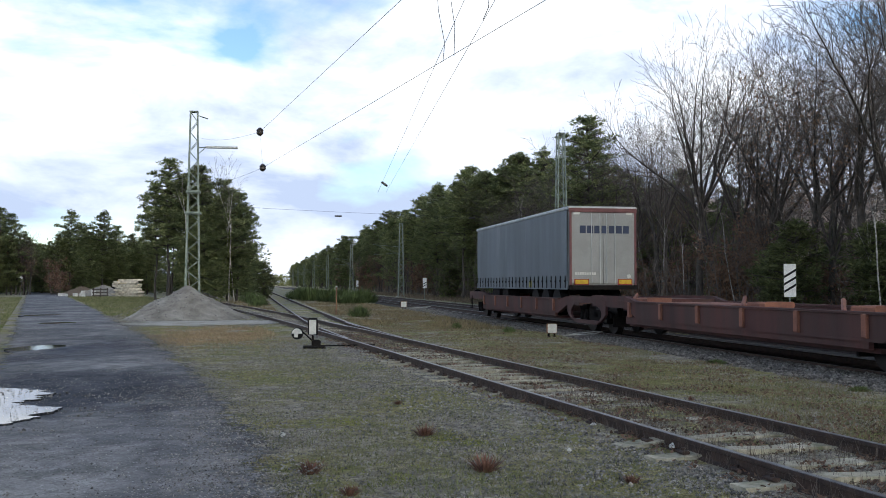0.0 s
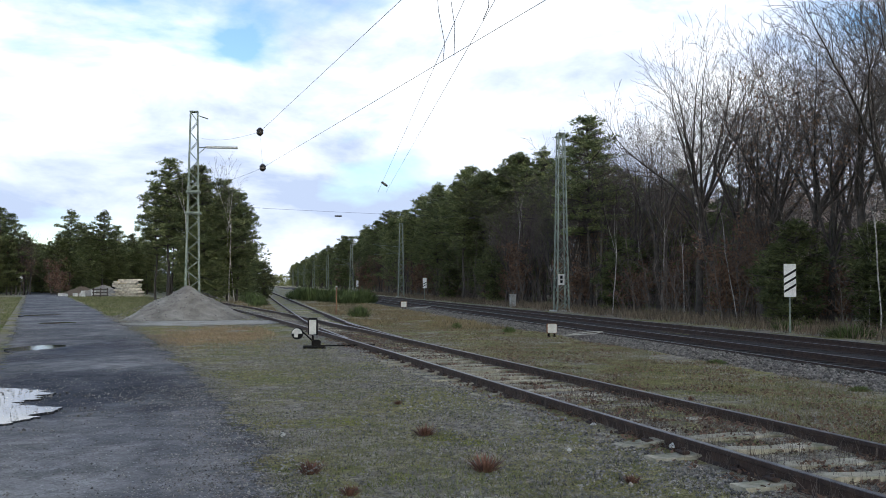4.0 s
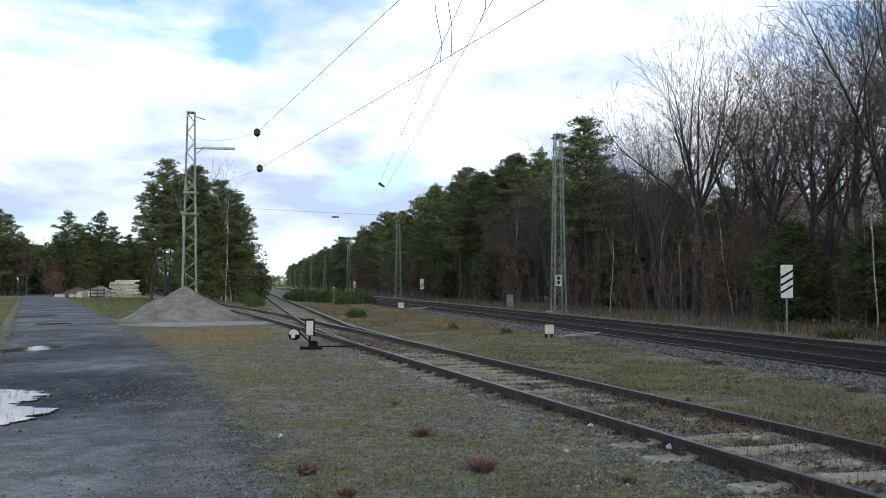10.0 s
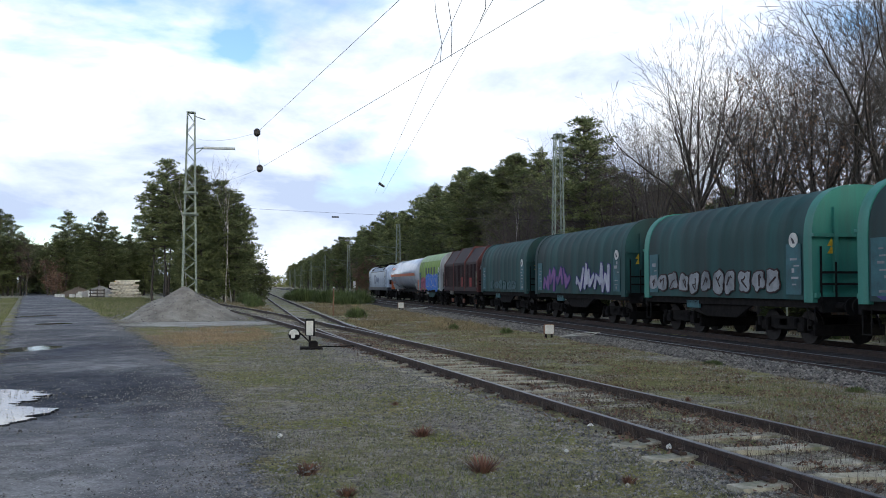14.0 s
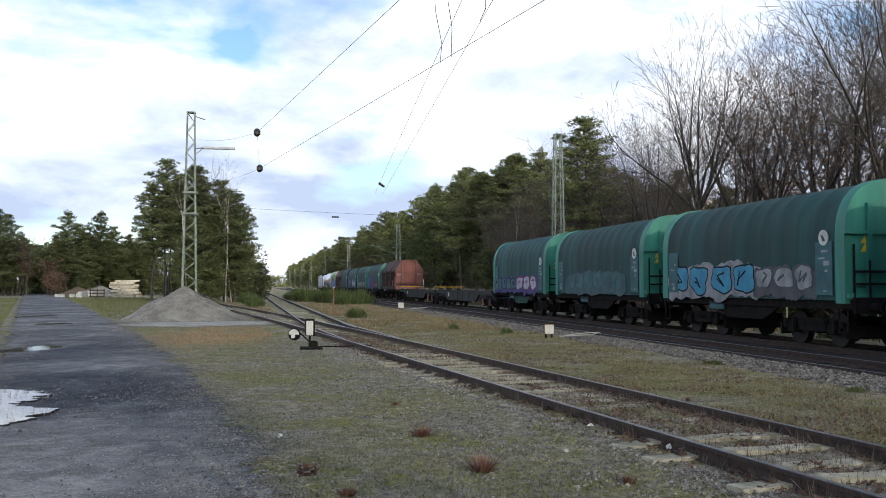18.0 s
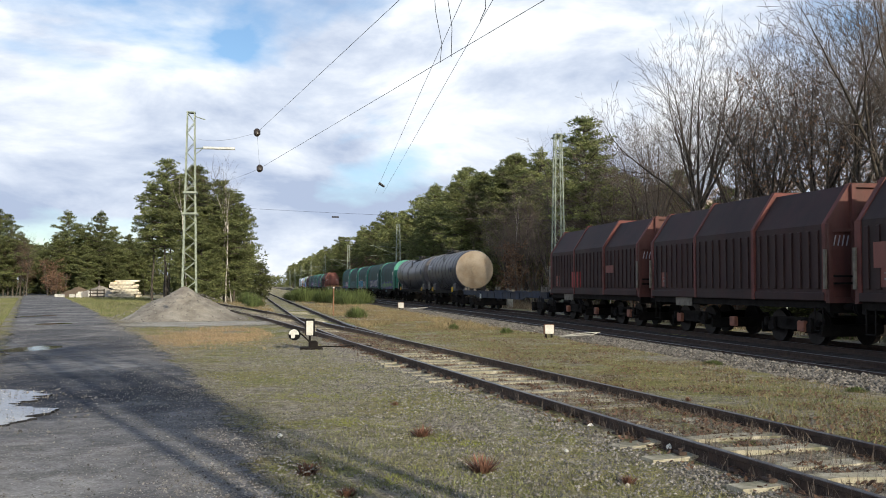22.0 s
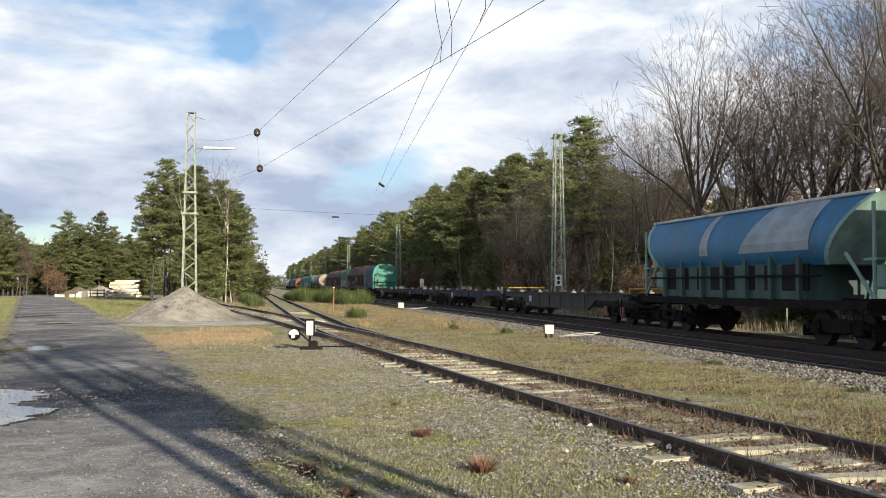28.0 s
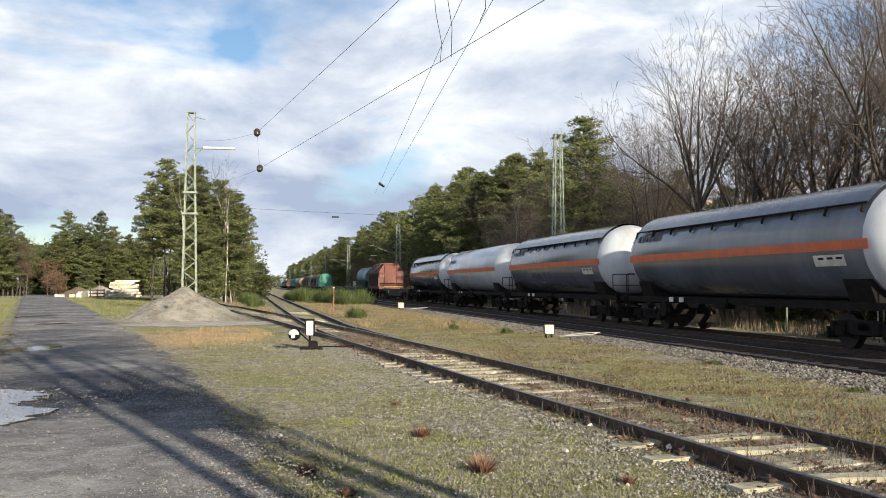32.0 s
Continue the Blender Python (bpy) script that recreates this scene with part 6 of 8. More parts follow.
def side_poly(geo, pts, x, proud):
    """A flat shape on the near side: pts are (y, z)."""
    n = len(pts)
    vs = [(x - proud, y, z) for y, z in pts] + [(x + 0.01, y, z) for y, z in pts]
    fs = [tuple(range(n)), tuple(range(2 * n - 1, n - 1, -1))] + [(i, (i + 1) % n, (i + 1) % n + n, i + n) for i in range(n)]
    geo.add(vs, fs)


def blob(rnd, cy, cz, w, h, grow=0.0, seed=0.0):
    out = []
    for i in range(18):
        t = 2 * math.pi * i / 18
        k = 1 + 0.42 * noise.noise((math.cos(t) * 1.4 + seed, math.sin(t) * 1.4, seed * 1.7))
        sq = 1.0 / max(abs(math.cos(t)), abs(math.sin(t))) ** 0.55
        out.append((cy + math.cos(t) * (w * 0.5 * k * sq + grow), cz + math.sin(t) * (h * 0.5 * k * sq + grow)))
    return out


def spray(parent, x, y0, y1, z0, z1, n, fill, line, seed, haze=None, spike=False):
    """A spray-painted row of fat interlocking unreadable strokes on the near side, over a faded cloud."""
    rnd = random.Random(seed)
    if haze:
        g = Geo()
        for k in range(9):
            side_poly(g, blob(rnd, y0 + (y1 - y0) * (k + 0.5) / 9, (z0 + z1) / 2 - 0.12 + rnd.uniform(-0.08, 0.12), (y1 - y0) / 4.6, (z1 - z0) * 1.05, 0.0, seed + k), x, 0.004 + 0.0006 * k)
        part("paint_cloud", g, haze, parent, "faded spray-painted cloud")
    w = (y1 - y0) / n
    for k in range(n):
        a, b = Geo(), Geo()
        cy, base = y0 + w * k, z0 + 0.06
        if not spike:
            mid, sd = (cy + w * 0.5 + rnd.uniform(-0.06, 0.06) * w, (z0 + z1) / 2 + rnd.uniform(-0.04, 0.04)), seed * 3.3 + k * 2.1
            fw, fh = w * rnd.uniform(0.72, 0.92), (z1 - z0) * rnd.uniform(0.66, 0.8)
            side_poly(a, blob(rnd, *mid, fw, fh, 0.05, sd), x, 0.011 + 0.0004 * k)
            side_poly(b, blob(rnd, *mid, fw, fh, 0.0, sd), x, 0.017 + 0.0004 * k)
            q = (mid[0] + rnd.uniform(-0.2, 0.2) * w, mid[1] + rnd.uniform(0.1, 0.3) * fh)
            for i in range(3):
                e = (mid[0] + rnd.uniform(-0.26, 0.26) * w, mid[1] + rnd.uniform(-0.36, 0.36) * fh)
                ln = math.hypot(e[0] - q[0], e[1] - q[1]) + 1e-6
                ny, nz = -(e[1] - q[1]) / ln * 0.032, (e[0] - q[0]) / ln * 0.032
                side_poly(a, [(q[0] + ny, q[1] + nz), (q[0] - ny, q[1] - nz), (e[0] - ny * 0.5, e[1] - nz * 0.5), (e[0] + ny * 0.5, e[1] + nz * 0.5)], x, 0.026 + 0.0006 * i)
                q = e
            part("paint_outline", a, line, parent, "spray-painted outline")
            part("paint_fill", b, fill, parent, "spray-painted shapes")
            continue
        hh, lean = (z1 - z0) * rnd.uniform(0.82, 1.0), rnd.uniform(-0.25, 0.25)
        pts = []
        m, low = rnd.randint(4, 6), rnd.random() < 0.5
        for i in range(m):
            u = i / (m - 1) + rnd.uniform(-0.25, 0.25)
            v = rnd.uniform(0.0, 0.4) if (i % 2 == 0) == low else rnd.uniform(0.5, 1.0)
            pts.append((min(y1, max(y0, cy + w * (0.5 + (u - 0.5) * 0.95 + lean * (v - 0.5) * 0.6))), base + hh * v))
        th = min(w * 0.13, hh * 0.11)
        for geo, gr, pr in ((a, 0.035 + 0.02 * hh, 0.0115), (b, 0.0, 0.0175)):
            dep = pr + 0.0002 * (k % 2)
            for i, (p, q) in enumerate(zip(pts, pts[1:])):
                dy, dz = q[0] - p[0], q[1] - p[1]
                ln = math.hypot(dy, dz) + 1e-6
                ny, nz = -dz / ln, dy / ln
                t0, t1 = th * (1.15 if i % 2 else 0.85) + gr, th * (0.45 if i % 2 else 1.0) + gr
                ey, ez = dy / ln * t0 * 0.6, dz / ln * t0 * 0.6
                side_poly(geo, [(p[0] - ey + ny * t0 * 0.7, p[1] - ez + nz * t0 * 0.7), (p[0] - ey - ny * t0 * 0.7, p[1] - ez - nz * t0 * 0.7), (p[0] - ny * t0, p[1] - nz * t0), (q[0] - ny * t1, q[1] - nz * t1), (q[0] + ey, q[1] + ez), (q[0] + ny * t1, q[1] + nz * t1), (p[0] + ny * t0, p[1] + nz * t0)], x, dep + 0.0005 * i)
        part("paint_outline", a, line, parent, "spray-painted outline")
        part("paint_fill", b, fill, parent, "spray-painted shapes")


def info_panel(parent, x, y, z, w, h, mat="panel_blue", bars=7, seed=1):
    rnd = random.Random(seed)
    g = Geo()
    side_poly(g, [(y - w / 2, z), (y + w / 2, z), (y + w / 2, z + h), (y - w / 2, z + h)], x, 0.012)
    p = part("data_panel", g, mat, parent, "painted data panel")
    b = Geo()
    for k in range(bars):
        zz = z + h * (0.06 + 0.86 * k / bars)
        if rnd.random() < 0.3:
            continue
        ww, hh, yy = w * rnd.uniform(0.15, 0.5), h * rnd.choice((0.03, 0.045, 0.09)), y - w * 0.4 + w * rnd.uniform(0.0, 0.35)
        side_poly(b, [(yy, zz), (yy + ww, zz), (yy + ww, zz + hh), (yy, zz + hh)], x, 0.016)
    tagged(part("data_line", b, "silver", p, "white unreadable lines"), kind="stuff")
    return p


def disc_sign(parent, x, y, z, r):
    g = Geo()
    side_poly(g, [(y + r * math.cos(k * math.pi / 9), z + r * math.sin(k * math.pi / 9)) for k in range(18)], x, 0.014)
    p = part("round_mark", g, "white", parent, "white round mark")
    h = Geo()
    side_poly(h, [(y - r * .5, z - r * .45), (y + r * .1, z - r * .5), (y + r * .5, z + r * .4), (y, z + r * .2)], x, 0.018)
    part("mark_symbol", h, "loco_grey", p)


def sole(parent, half, z=1.0, h=0.24, mat="under", w=2.7):
    for s in (-1, 1):
        part("sole_bar", Geo().box(s * (w / 2 - 0.06), 0, z, 0.12, 2 * half - 1.2, h, bevel=0.01), mat, parent)
        part("headstock", Geo().box(0, s * (half - 0.66), z - 0.1, w, 0.12, 0.4, bevel=0.01), mat, parent)
    part("centre_sill", Geo().box(0, 0, z + 0.03, 0.5, 2 * half - 1.3, h, bevel=0.01), mat, parent)


def steps(parent, half, mat="under"):
    for s in (-1, 1):
        g = Geo()
        y = s * (half - 1.0)
        g.box(-1.4, y, 0.42, 0.05, 0.36, 0.03).box(-1.4, y - 0.17, 0.44, 0.03, 0.03, 0.6).box(-1.4, y + 0.17, 0.44, 0.03, 0.03, 0.6)
        part("step", g, mat, parent)


def arch(w, z0, zs, zt, n=18):
    """An arched cross-section, open below: vertical sides to zs, then a rounded roof to zt."""
    pts = [(-w / 2, z0), (-w / 2, (z0 + zs) / 2), (-w / 2, zs)]
    for i in range(1, n):
        t = math.pi * i / n
        c, s = math.cos(t), math.sin(t)
        pts.append((-w / 2 * math.copysign(abs(c) ** 0.72, c), zs + (zt - zs) * abs(s) ** 0.85))
    pts += [(w / 2, zs), (w / 2, (z0 + zs) / 2), (w / 2, z0)]
    return pts


def hood_wagon(name, label, length, skin, end_mat, dressing=None, rear_detail=False, pale_roof=None):
    """A four-axle coil wagon with an arched tarpaulin hood."""
    t = thing(name, label, "railway wagon", "freight train wagons")
    half = length / 2
    sole(t, half)
    bogie(t, half - 2.9)
    bogie(t, -half + 2.9)
    ends(t, half)
    steps(t, half)
    b = half - 0.8
    g = Geo()
    rings = []
    k = 11
    for i in range(k + 1):
        y = -b + 0.42 + (2 * b - 0.84) * i / k
        for dy, dw in ((-0.09, -0.03), (0, 0.0), (0.09, -0.03)):
            rings.append([(x * (2.94 + dw) / 2.94, y + dy, z if z < 1.4 else z + dw * 0.6) for x, z in arch(2.94, 1.22, 2.75, 4.2)])
    g.loft(rings, cap=False, closed=False)
    g.loft([[p for p in rings[0]], [(p[0] * 0.97, p[1], p[2]) for p in rings[0]]], cap=False, closed=False)
    part("hood", g, skin, t, smooth=True)
    if pale_roof:
        h = Geo()
        sec = [p for p in arch(2.98, 1.22, 2.75, 4.23) if p[1] > 3.35]
        h.loft([[(x, y, z) for x, z in sec] for y in np.linspace(-b + 0.35, b - 0.35, 12)], cap=False, closed=False)
        part("roof_sheet", h, pale_roof, t, smooth=True)
    for s in (-1, 1):
        e = Geo()
        sec = arch(2.98, 1.15, 2.75, 4.24)
        e.loft([[(x, s * b, z) for x, z in sec], [(x, s * (b - 0.38), z) for x, z in sec]], cap=True)
        ew = part("end_wall", e, end_mat, t, "brightly painted end wall", smooth=True)
        r = Geo()
        for x in (-0.85, 0.35, 1.1):
            r.box(x, s * (b + 0.05), 1.2, 0.11, 0.12, 2.85 - abs(x) * 0.5, bevel=0.01)
        r.box(0, s * (b + 0.05), 2.85, 3.0, 0.1, 0.09, bevel=0.01)
        r.box(0, s * (b + 0.05), 1.28, 2.9, 0.12, 0.12, bevel=0.01)
        part("rib", r, end_mat, ew)
        p = Geo()
        for z in (1.6, 1.9):
            p.box(0.0, s * (b + 0.09), z, 2.6, 0.05, 0.06)
        p.box(-1.30, s * (b + 0.1), 1.1, 0.04, 0.04, 1.5).box(-0.9, s * (b + 0.14), 1.3, 0.04, 0.04, 0.9)
        part("handrail", p, "under", ew)
        w = Geo()
        for zz, rr in ((2.62, 0.1), (2.42, 0.1)):
            w.add([(-1.05, s * (b + 0.02), zz), (-0.82, s * (b + 0.02), zz), (-0.935, s * (b + 0.02), zz + 0.2), (-1.05, s * (b + 0.004), zz), (-0.82, s * (b + 0.004), zz), (-0.935, s * (b + 0.004), zz + 0.2)], [(0, 1, 2), (5, 4, 3), (0, 3, 4, 1), (1, 4, 5, 2), (2, 5, 3, 0)])
        part("warning_mark", w, "yellow", ew, "yellow warning triangles")
    for s in (-1, 1):
        info_panel(t, -1.485, s * (b - 0.85), 1.35, 0.7, 1.35, seed=int(length * 10) + s)
    disc_sign(t, -1.487, -(b - 0.85), 2.8, 0.2)
    u = Geo()
    u.box(-1.32, half - 4.4, 0.86, 0.06, 0.9, 0.26, bevel=0.01)
    part("side_plate", u, "panel_blue" if "teal" in skin else "grey_light", t)
    v = Geo()
    v.loft([[(-1.26, -1.9, 1.02), (-1.18, -1.9, 1.02), (-1.18, -1.0, 0.62), (-1.26, -1.0, 0.62)], [(-1.26, 1.9, 1.02), (-1.18, 1.9, 1.02), (-1.18, 1.0, 0.62), (-1.26, 1.0, 0.62)]])
    v.add([(-1.25, -1.9, 1.02), (-1.25, 1.9, 1.02), (-1.25, 1.0, 0.62), (-1.25, -1.0, 0.62)], [(0, 1, 2, 3)])
    part("truss", v, "under" if "dark" in skin else "teal_dark", t)
    if dressing:
        dressing(t, b)
    return t


def octo(w, z0, zs, zt, wt):
    return [(-w / 2, z0), (-w / 2, zs), (-wt / 2, zt), (wt / 2, zt), (w / 2, zs), (w / 2, z0)]


RIB = Geo().box(0, 0, 0, 0.07, 0.13, 1.5, bevel=0.02).mesh("side_rib", M["brown"])


def telescope_wagon(name, label, length, dressing=None, end_mat="brown_end"):
    """A coil wagon with three telescoping ribbed steel hoods."""
    t = thing(name, label, "railway wagon", "freight train wagons")
    half = length / 2
    sole(t, half, mat="under")
    bogie(t, half - 2.9)
    bogie(t, -half + 2.9)
    ends(t, half)
    steps(t, half)
    b = half - 0.62
    L = 2 * b / 3
    for k, grow in ((-1, 0.0), (0, 0.09), (1, 0.0)):
        g = Geo()
        y0, y1 = k * L - L / 2 - (0.12 if grow else 0), k * L + L / 2 + (0.12 if grow else 0)
        sec = octo(2.86 + grow, 1.2, 3.15 + grow * 0.3, 4.15 + grow, 1.5 + grow)
        g.loft([[(x, y0, z) for x, z in sec], [(x, y1, z) for x, z in sec]])
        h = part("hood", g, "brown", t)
        n = 8
        for i in range(n):
            y = y0 + 0.35 + (y1 - y0 - 0.7) * i / (n - 1)
            for s in (-1, 1):
                part("side_rib", RIB, None, h, m=pose(s * (1.44 + grow / 2), y, 1.5))
        so = octo(2.92 + grow, 1.2, 3.16 + grow * 0.3, 4.19 + grow, 1.52 + grow)
        for y in ((y0 + 0.06, y1 - 0.06) if grow else (y0 + 0.06 if k < 0 else y1 - 0.06,)):
            # sunlight on the rim edges is put into their paler red
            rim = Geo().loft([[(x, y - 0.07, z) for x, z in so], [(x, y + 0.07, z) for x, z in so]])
            part("rim", rim, "brown_rim", h, "rim in a paler red for the sun on its edge")
        part("sill", Geo().box(-1.42, (y0 + y1) / 2, 1.2, 0.12, y1 - y0 - 0.1, 0.22, bevel=0.02), "brown", h)
    for s in (-1, 1):
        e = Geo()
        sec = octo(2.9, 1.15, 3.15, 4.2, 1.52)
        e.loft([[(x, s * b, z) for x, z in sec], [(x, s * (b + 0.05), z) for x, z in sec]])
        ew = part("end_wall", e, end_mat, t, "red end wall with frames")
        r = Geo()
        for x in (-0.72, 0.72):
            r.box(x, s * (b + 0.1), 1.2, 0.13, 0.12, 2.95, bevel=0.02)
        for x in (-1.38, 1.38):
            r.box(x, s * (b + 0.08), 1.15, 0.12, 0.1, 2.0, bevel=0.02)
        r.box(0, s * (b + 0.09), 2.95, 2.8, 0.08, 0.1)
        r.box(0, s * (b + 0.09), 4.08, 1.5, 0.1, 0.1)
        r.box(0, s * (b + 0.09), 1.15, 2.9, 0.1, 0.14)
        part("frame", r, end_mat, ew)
        p = Geo()
        for z in (1.62, 1.8):
            p.box(0, s * (b + 0.2), z, 2.7, 0.05, 0.05)
        part("handrail", p, "under", ew)
        part("lever", Geo().box(-1.5, s * (b + 0.05), 1.5, 0.05, 0.1, 1.0), "deck", ew)
        w = Geo()
        for x in (-1.05, 1.0):
            for q in range(4):
                w.tube((x - 0.2 + q * 0.12, s * (b + 0.058), 2.6), (x - 0.14 + q * 0.12, s * (b + 0.058), 2.86), 0.018, n=4)
        if s < 0:
            tagged(part("paint_scrawl", w, "white_spray", ew, "white sprayed scrawl"), kind="stuff")
    info_panel(t, -1.44, half - 1.6, 1.55, 0.5, 0.5, "brown_end", 3, 3)
    part("side_plate", Geo().box(-1.36, half - 3.0, 0.92, 0.05, 1.2, 0.28), "deck", t)
    for y in (-half + 2.2, half - 2.2, 0.0):
        part("spring_box", Geo().box(-1.12, y, 0.35, 0.12, 0.3, 0.3, bevel=0.03), "wagon_orange", t)
    if dressing:
        dressing(t, b)
    return t


def ring(r, y, z, n=28, sq=1.0):
    return [(r * math.cos(2 * math.pi * i / n), y, z + r * sq * math.sin(2 * math.pi * i / n)) for i in range(n)]


def gas_tank_wagon(name, label, length, skin, shield, stripe=True, boxes=False, logo=None, plate=False, platform=True):
    """A pressurised-gas tank wagon: one long barrel with domed ends and an orange band."""
    t = thing(name, label, "tank wagon", "freight train wagons")
    half = length / 2
    sole(t, half, 0.98, 0.2, w=2.2)
    bogie(t, half - 2.4)
    bogie(t, -half + 2.4)
    ends(t, half)
    steps(t, half)
    R, zc, b = 1.47, 2.68, half - 0.85
    g = Geo()
    rings = []
    for k in range(7):
        a = math.pi / 2 * k / 6
        rings.append(ring(max(0.02, R * math.sin(a)), -b + 0.95 * (1 - math.cos(a)) ** 1.0 - 0.0, zc))
    full = rings + [[(x, -y, z) for x, y, z in r][:] for r in rings[::-1]]
    g.loft(full)
    barrel = part("barrel", g, skin, t, smooth=True)
    if shield:
        # shells over the grey domes; their white stands in for strong sunlight
        for sgn in (-1, 1):
            cp = Geo()
            cp.loft([[(x * 1.004, sgn * (y + 0.012), zc + (z - zc) * 1.004) for x, y, z in [(p[0], -p[1], p[2]) for p in rg]] for rg in rings[1:]], cap=True)
            part("end_cap", cp, "tank_white", barrel, "domed end cap, paler for the sun on it", smooth=True)
    if stripe:
        s = Geo()
        for sgn in (-1, 1):
            rows = []
            for y in np.linspace(-b + 0.75, b - 0.75, 14):
                rows.append([((R + 0.006) * math.cos(a) * sgn, y, zc + (R + 0.006) * math.sin(a)) for a in (-0.15, -0.07, 0.02)])
            s.loft(rows, cap=False, closed=False)
        part("band", s, "orange_band", barrel, "orange gas band", smooth=True)
    if shield:
        s = Geo()
        rows = []
        for y in np.linspace(-b + 1.0, b - 1.0, 15):
            rows.append([((R + 0.07) * math.cos(a), y, zc + (R + 0.07) * math.sin(a)) for a in np.linspace(0.62, math.pi - 0.62, 14)])
        s.loft(rows, cap=False, closed=False)
        sh = part("sun_shield", s, skin, t, "raised sun shield plate", smooth=True)
        c = Geo()
        for sgn in (-1, 1):
            c.tube((sgn * (R + 0.09) * math.cos(0.62), -b + 1, zc + (R + 0.09) * math.sin(0.62)), (sgn * (R + 0.09) * math.cos(0.62), b - 1, zc + (R + 0.09) * math.sin(0.62)), 0.028, n=5)
            for y in np.linspace(-b + 1.1, b - 1.1, 10):
                c.tube((sgn * (R + 0.1) * math.cos(0.62), y, zc + (R + 0.1) * math.sin(0.62)), (sgn * (R + 0.06) * math.cos(0.48), y, zc + R * math.sin(0.48)), 0.04, n=5)
        part("clamp_rail", c, "under", sh)
    for y in (-half + 2.4, half - 2.4):
        sd = Geo()
        sd.loft([[(-1.0, y - 0.5, 1.1), (1.0, y - 0.5, 1.1), (1.25, y - 0.5, 1.75), (-1.25, y - 0.5, 1.75)], [(-1.0, y + 0.5, 1.1), (1.0, y + 0.5, 1.1), (1.25, y + 0.5, 1.75), (-1.25, y + 0.5, 1.75)]])
        part("saddle", sd, "under" if not boxes else "grey_light", t)
    for s in (-1, 1):
        q = Geo()
        y = s * (half - 0.75)
        for x in (-1.2, -0.6, 0.6, 1.2):
            q.tube((x, y, 1.15), (x, y, 2.05), 0.02, n=5)
        q.tube((-1.2, y, 2.05), (1.2, y, 2.05), 0.02, n=5).tube((-1.2, y, 1.6), (1.2, y, 1.6), 0.015, n=5)
        part("end_railing", q, "orange" if boxes else "under", t)
    if boxes:
        for s in (-1, 1):
            part("equipment_box", Geo().box(-0.85, s * (half - 0.95), 1.15, 0.8, 0.55, 0.95, bevel=0.03), "orange", t, "orange equipment box")
    part("valve_box", Geo().box(-1.0, 0.6, 0.85, 0.3, 0.7, 0.35, bevel=0.03), "under", t)
    part("valve_wheel", Geo().tube((-1.25, 0.2, 1.0), (-1.25, 0.2, 1.06), 0.2, n=12), "under", t)
    part("brake_box", Geo().box(-0.9, -1.6, 0.8, 0.3, 0.5, 0.3, bevel=0.03), "under", t)
    part("brake_wheel", Geo().tube((-1.1, half - 3.9, 0.75), (-1.18, half - 3.9, 0.75), 0.28, n=14), "under", t)
    for y in (half - 4.6, half - 5.4):
        part("marking_plate", Geo().box(-1.19, y, 1.02, 0.03, 0.3, 0.16), "white", t)

    def on_barrel(y0, y1, a0, a1, nm, mat, lab=""):
        h = Geo()
        rr = R + (0.012 if not shield else 0.012)
        rows = [[(-rr * math.cos(a), y, zc + rr * math.sin(a)) for a in np.linspace(a0, a1, 4)] for y in np.linspace(y0, y1, 3)]
        h.loft(rows, cap=False, closed=False)
        part(nm, h, mat, barrel, lab, smooth=True)
    if logo:
        y = b - 1.3
        for k in range(7):
            w = 0.20
            on_barrel(y - k * 0.30 - w, y - k * 0.30, 0.36 - 0.012 * (k % 2), 0.50 + 0.02 * (k % 3 == 0), "logo_shape", logo, "faded unreadable logo shapes")
    if plate:
        on_barrel(-b + 1.7, -b + 3.0, -0.42, -0.22, "data_plate", "white", "white data plate")
        for k in range(3):
            on_barrel(-b + 1.8 + 0.38 * k, -b + 2.05 + 0.38 * k, -0.30, -0.26, "data_line", "black")
    return t


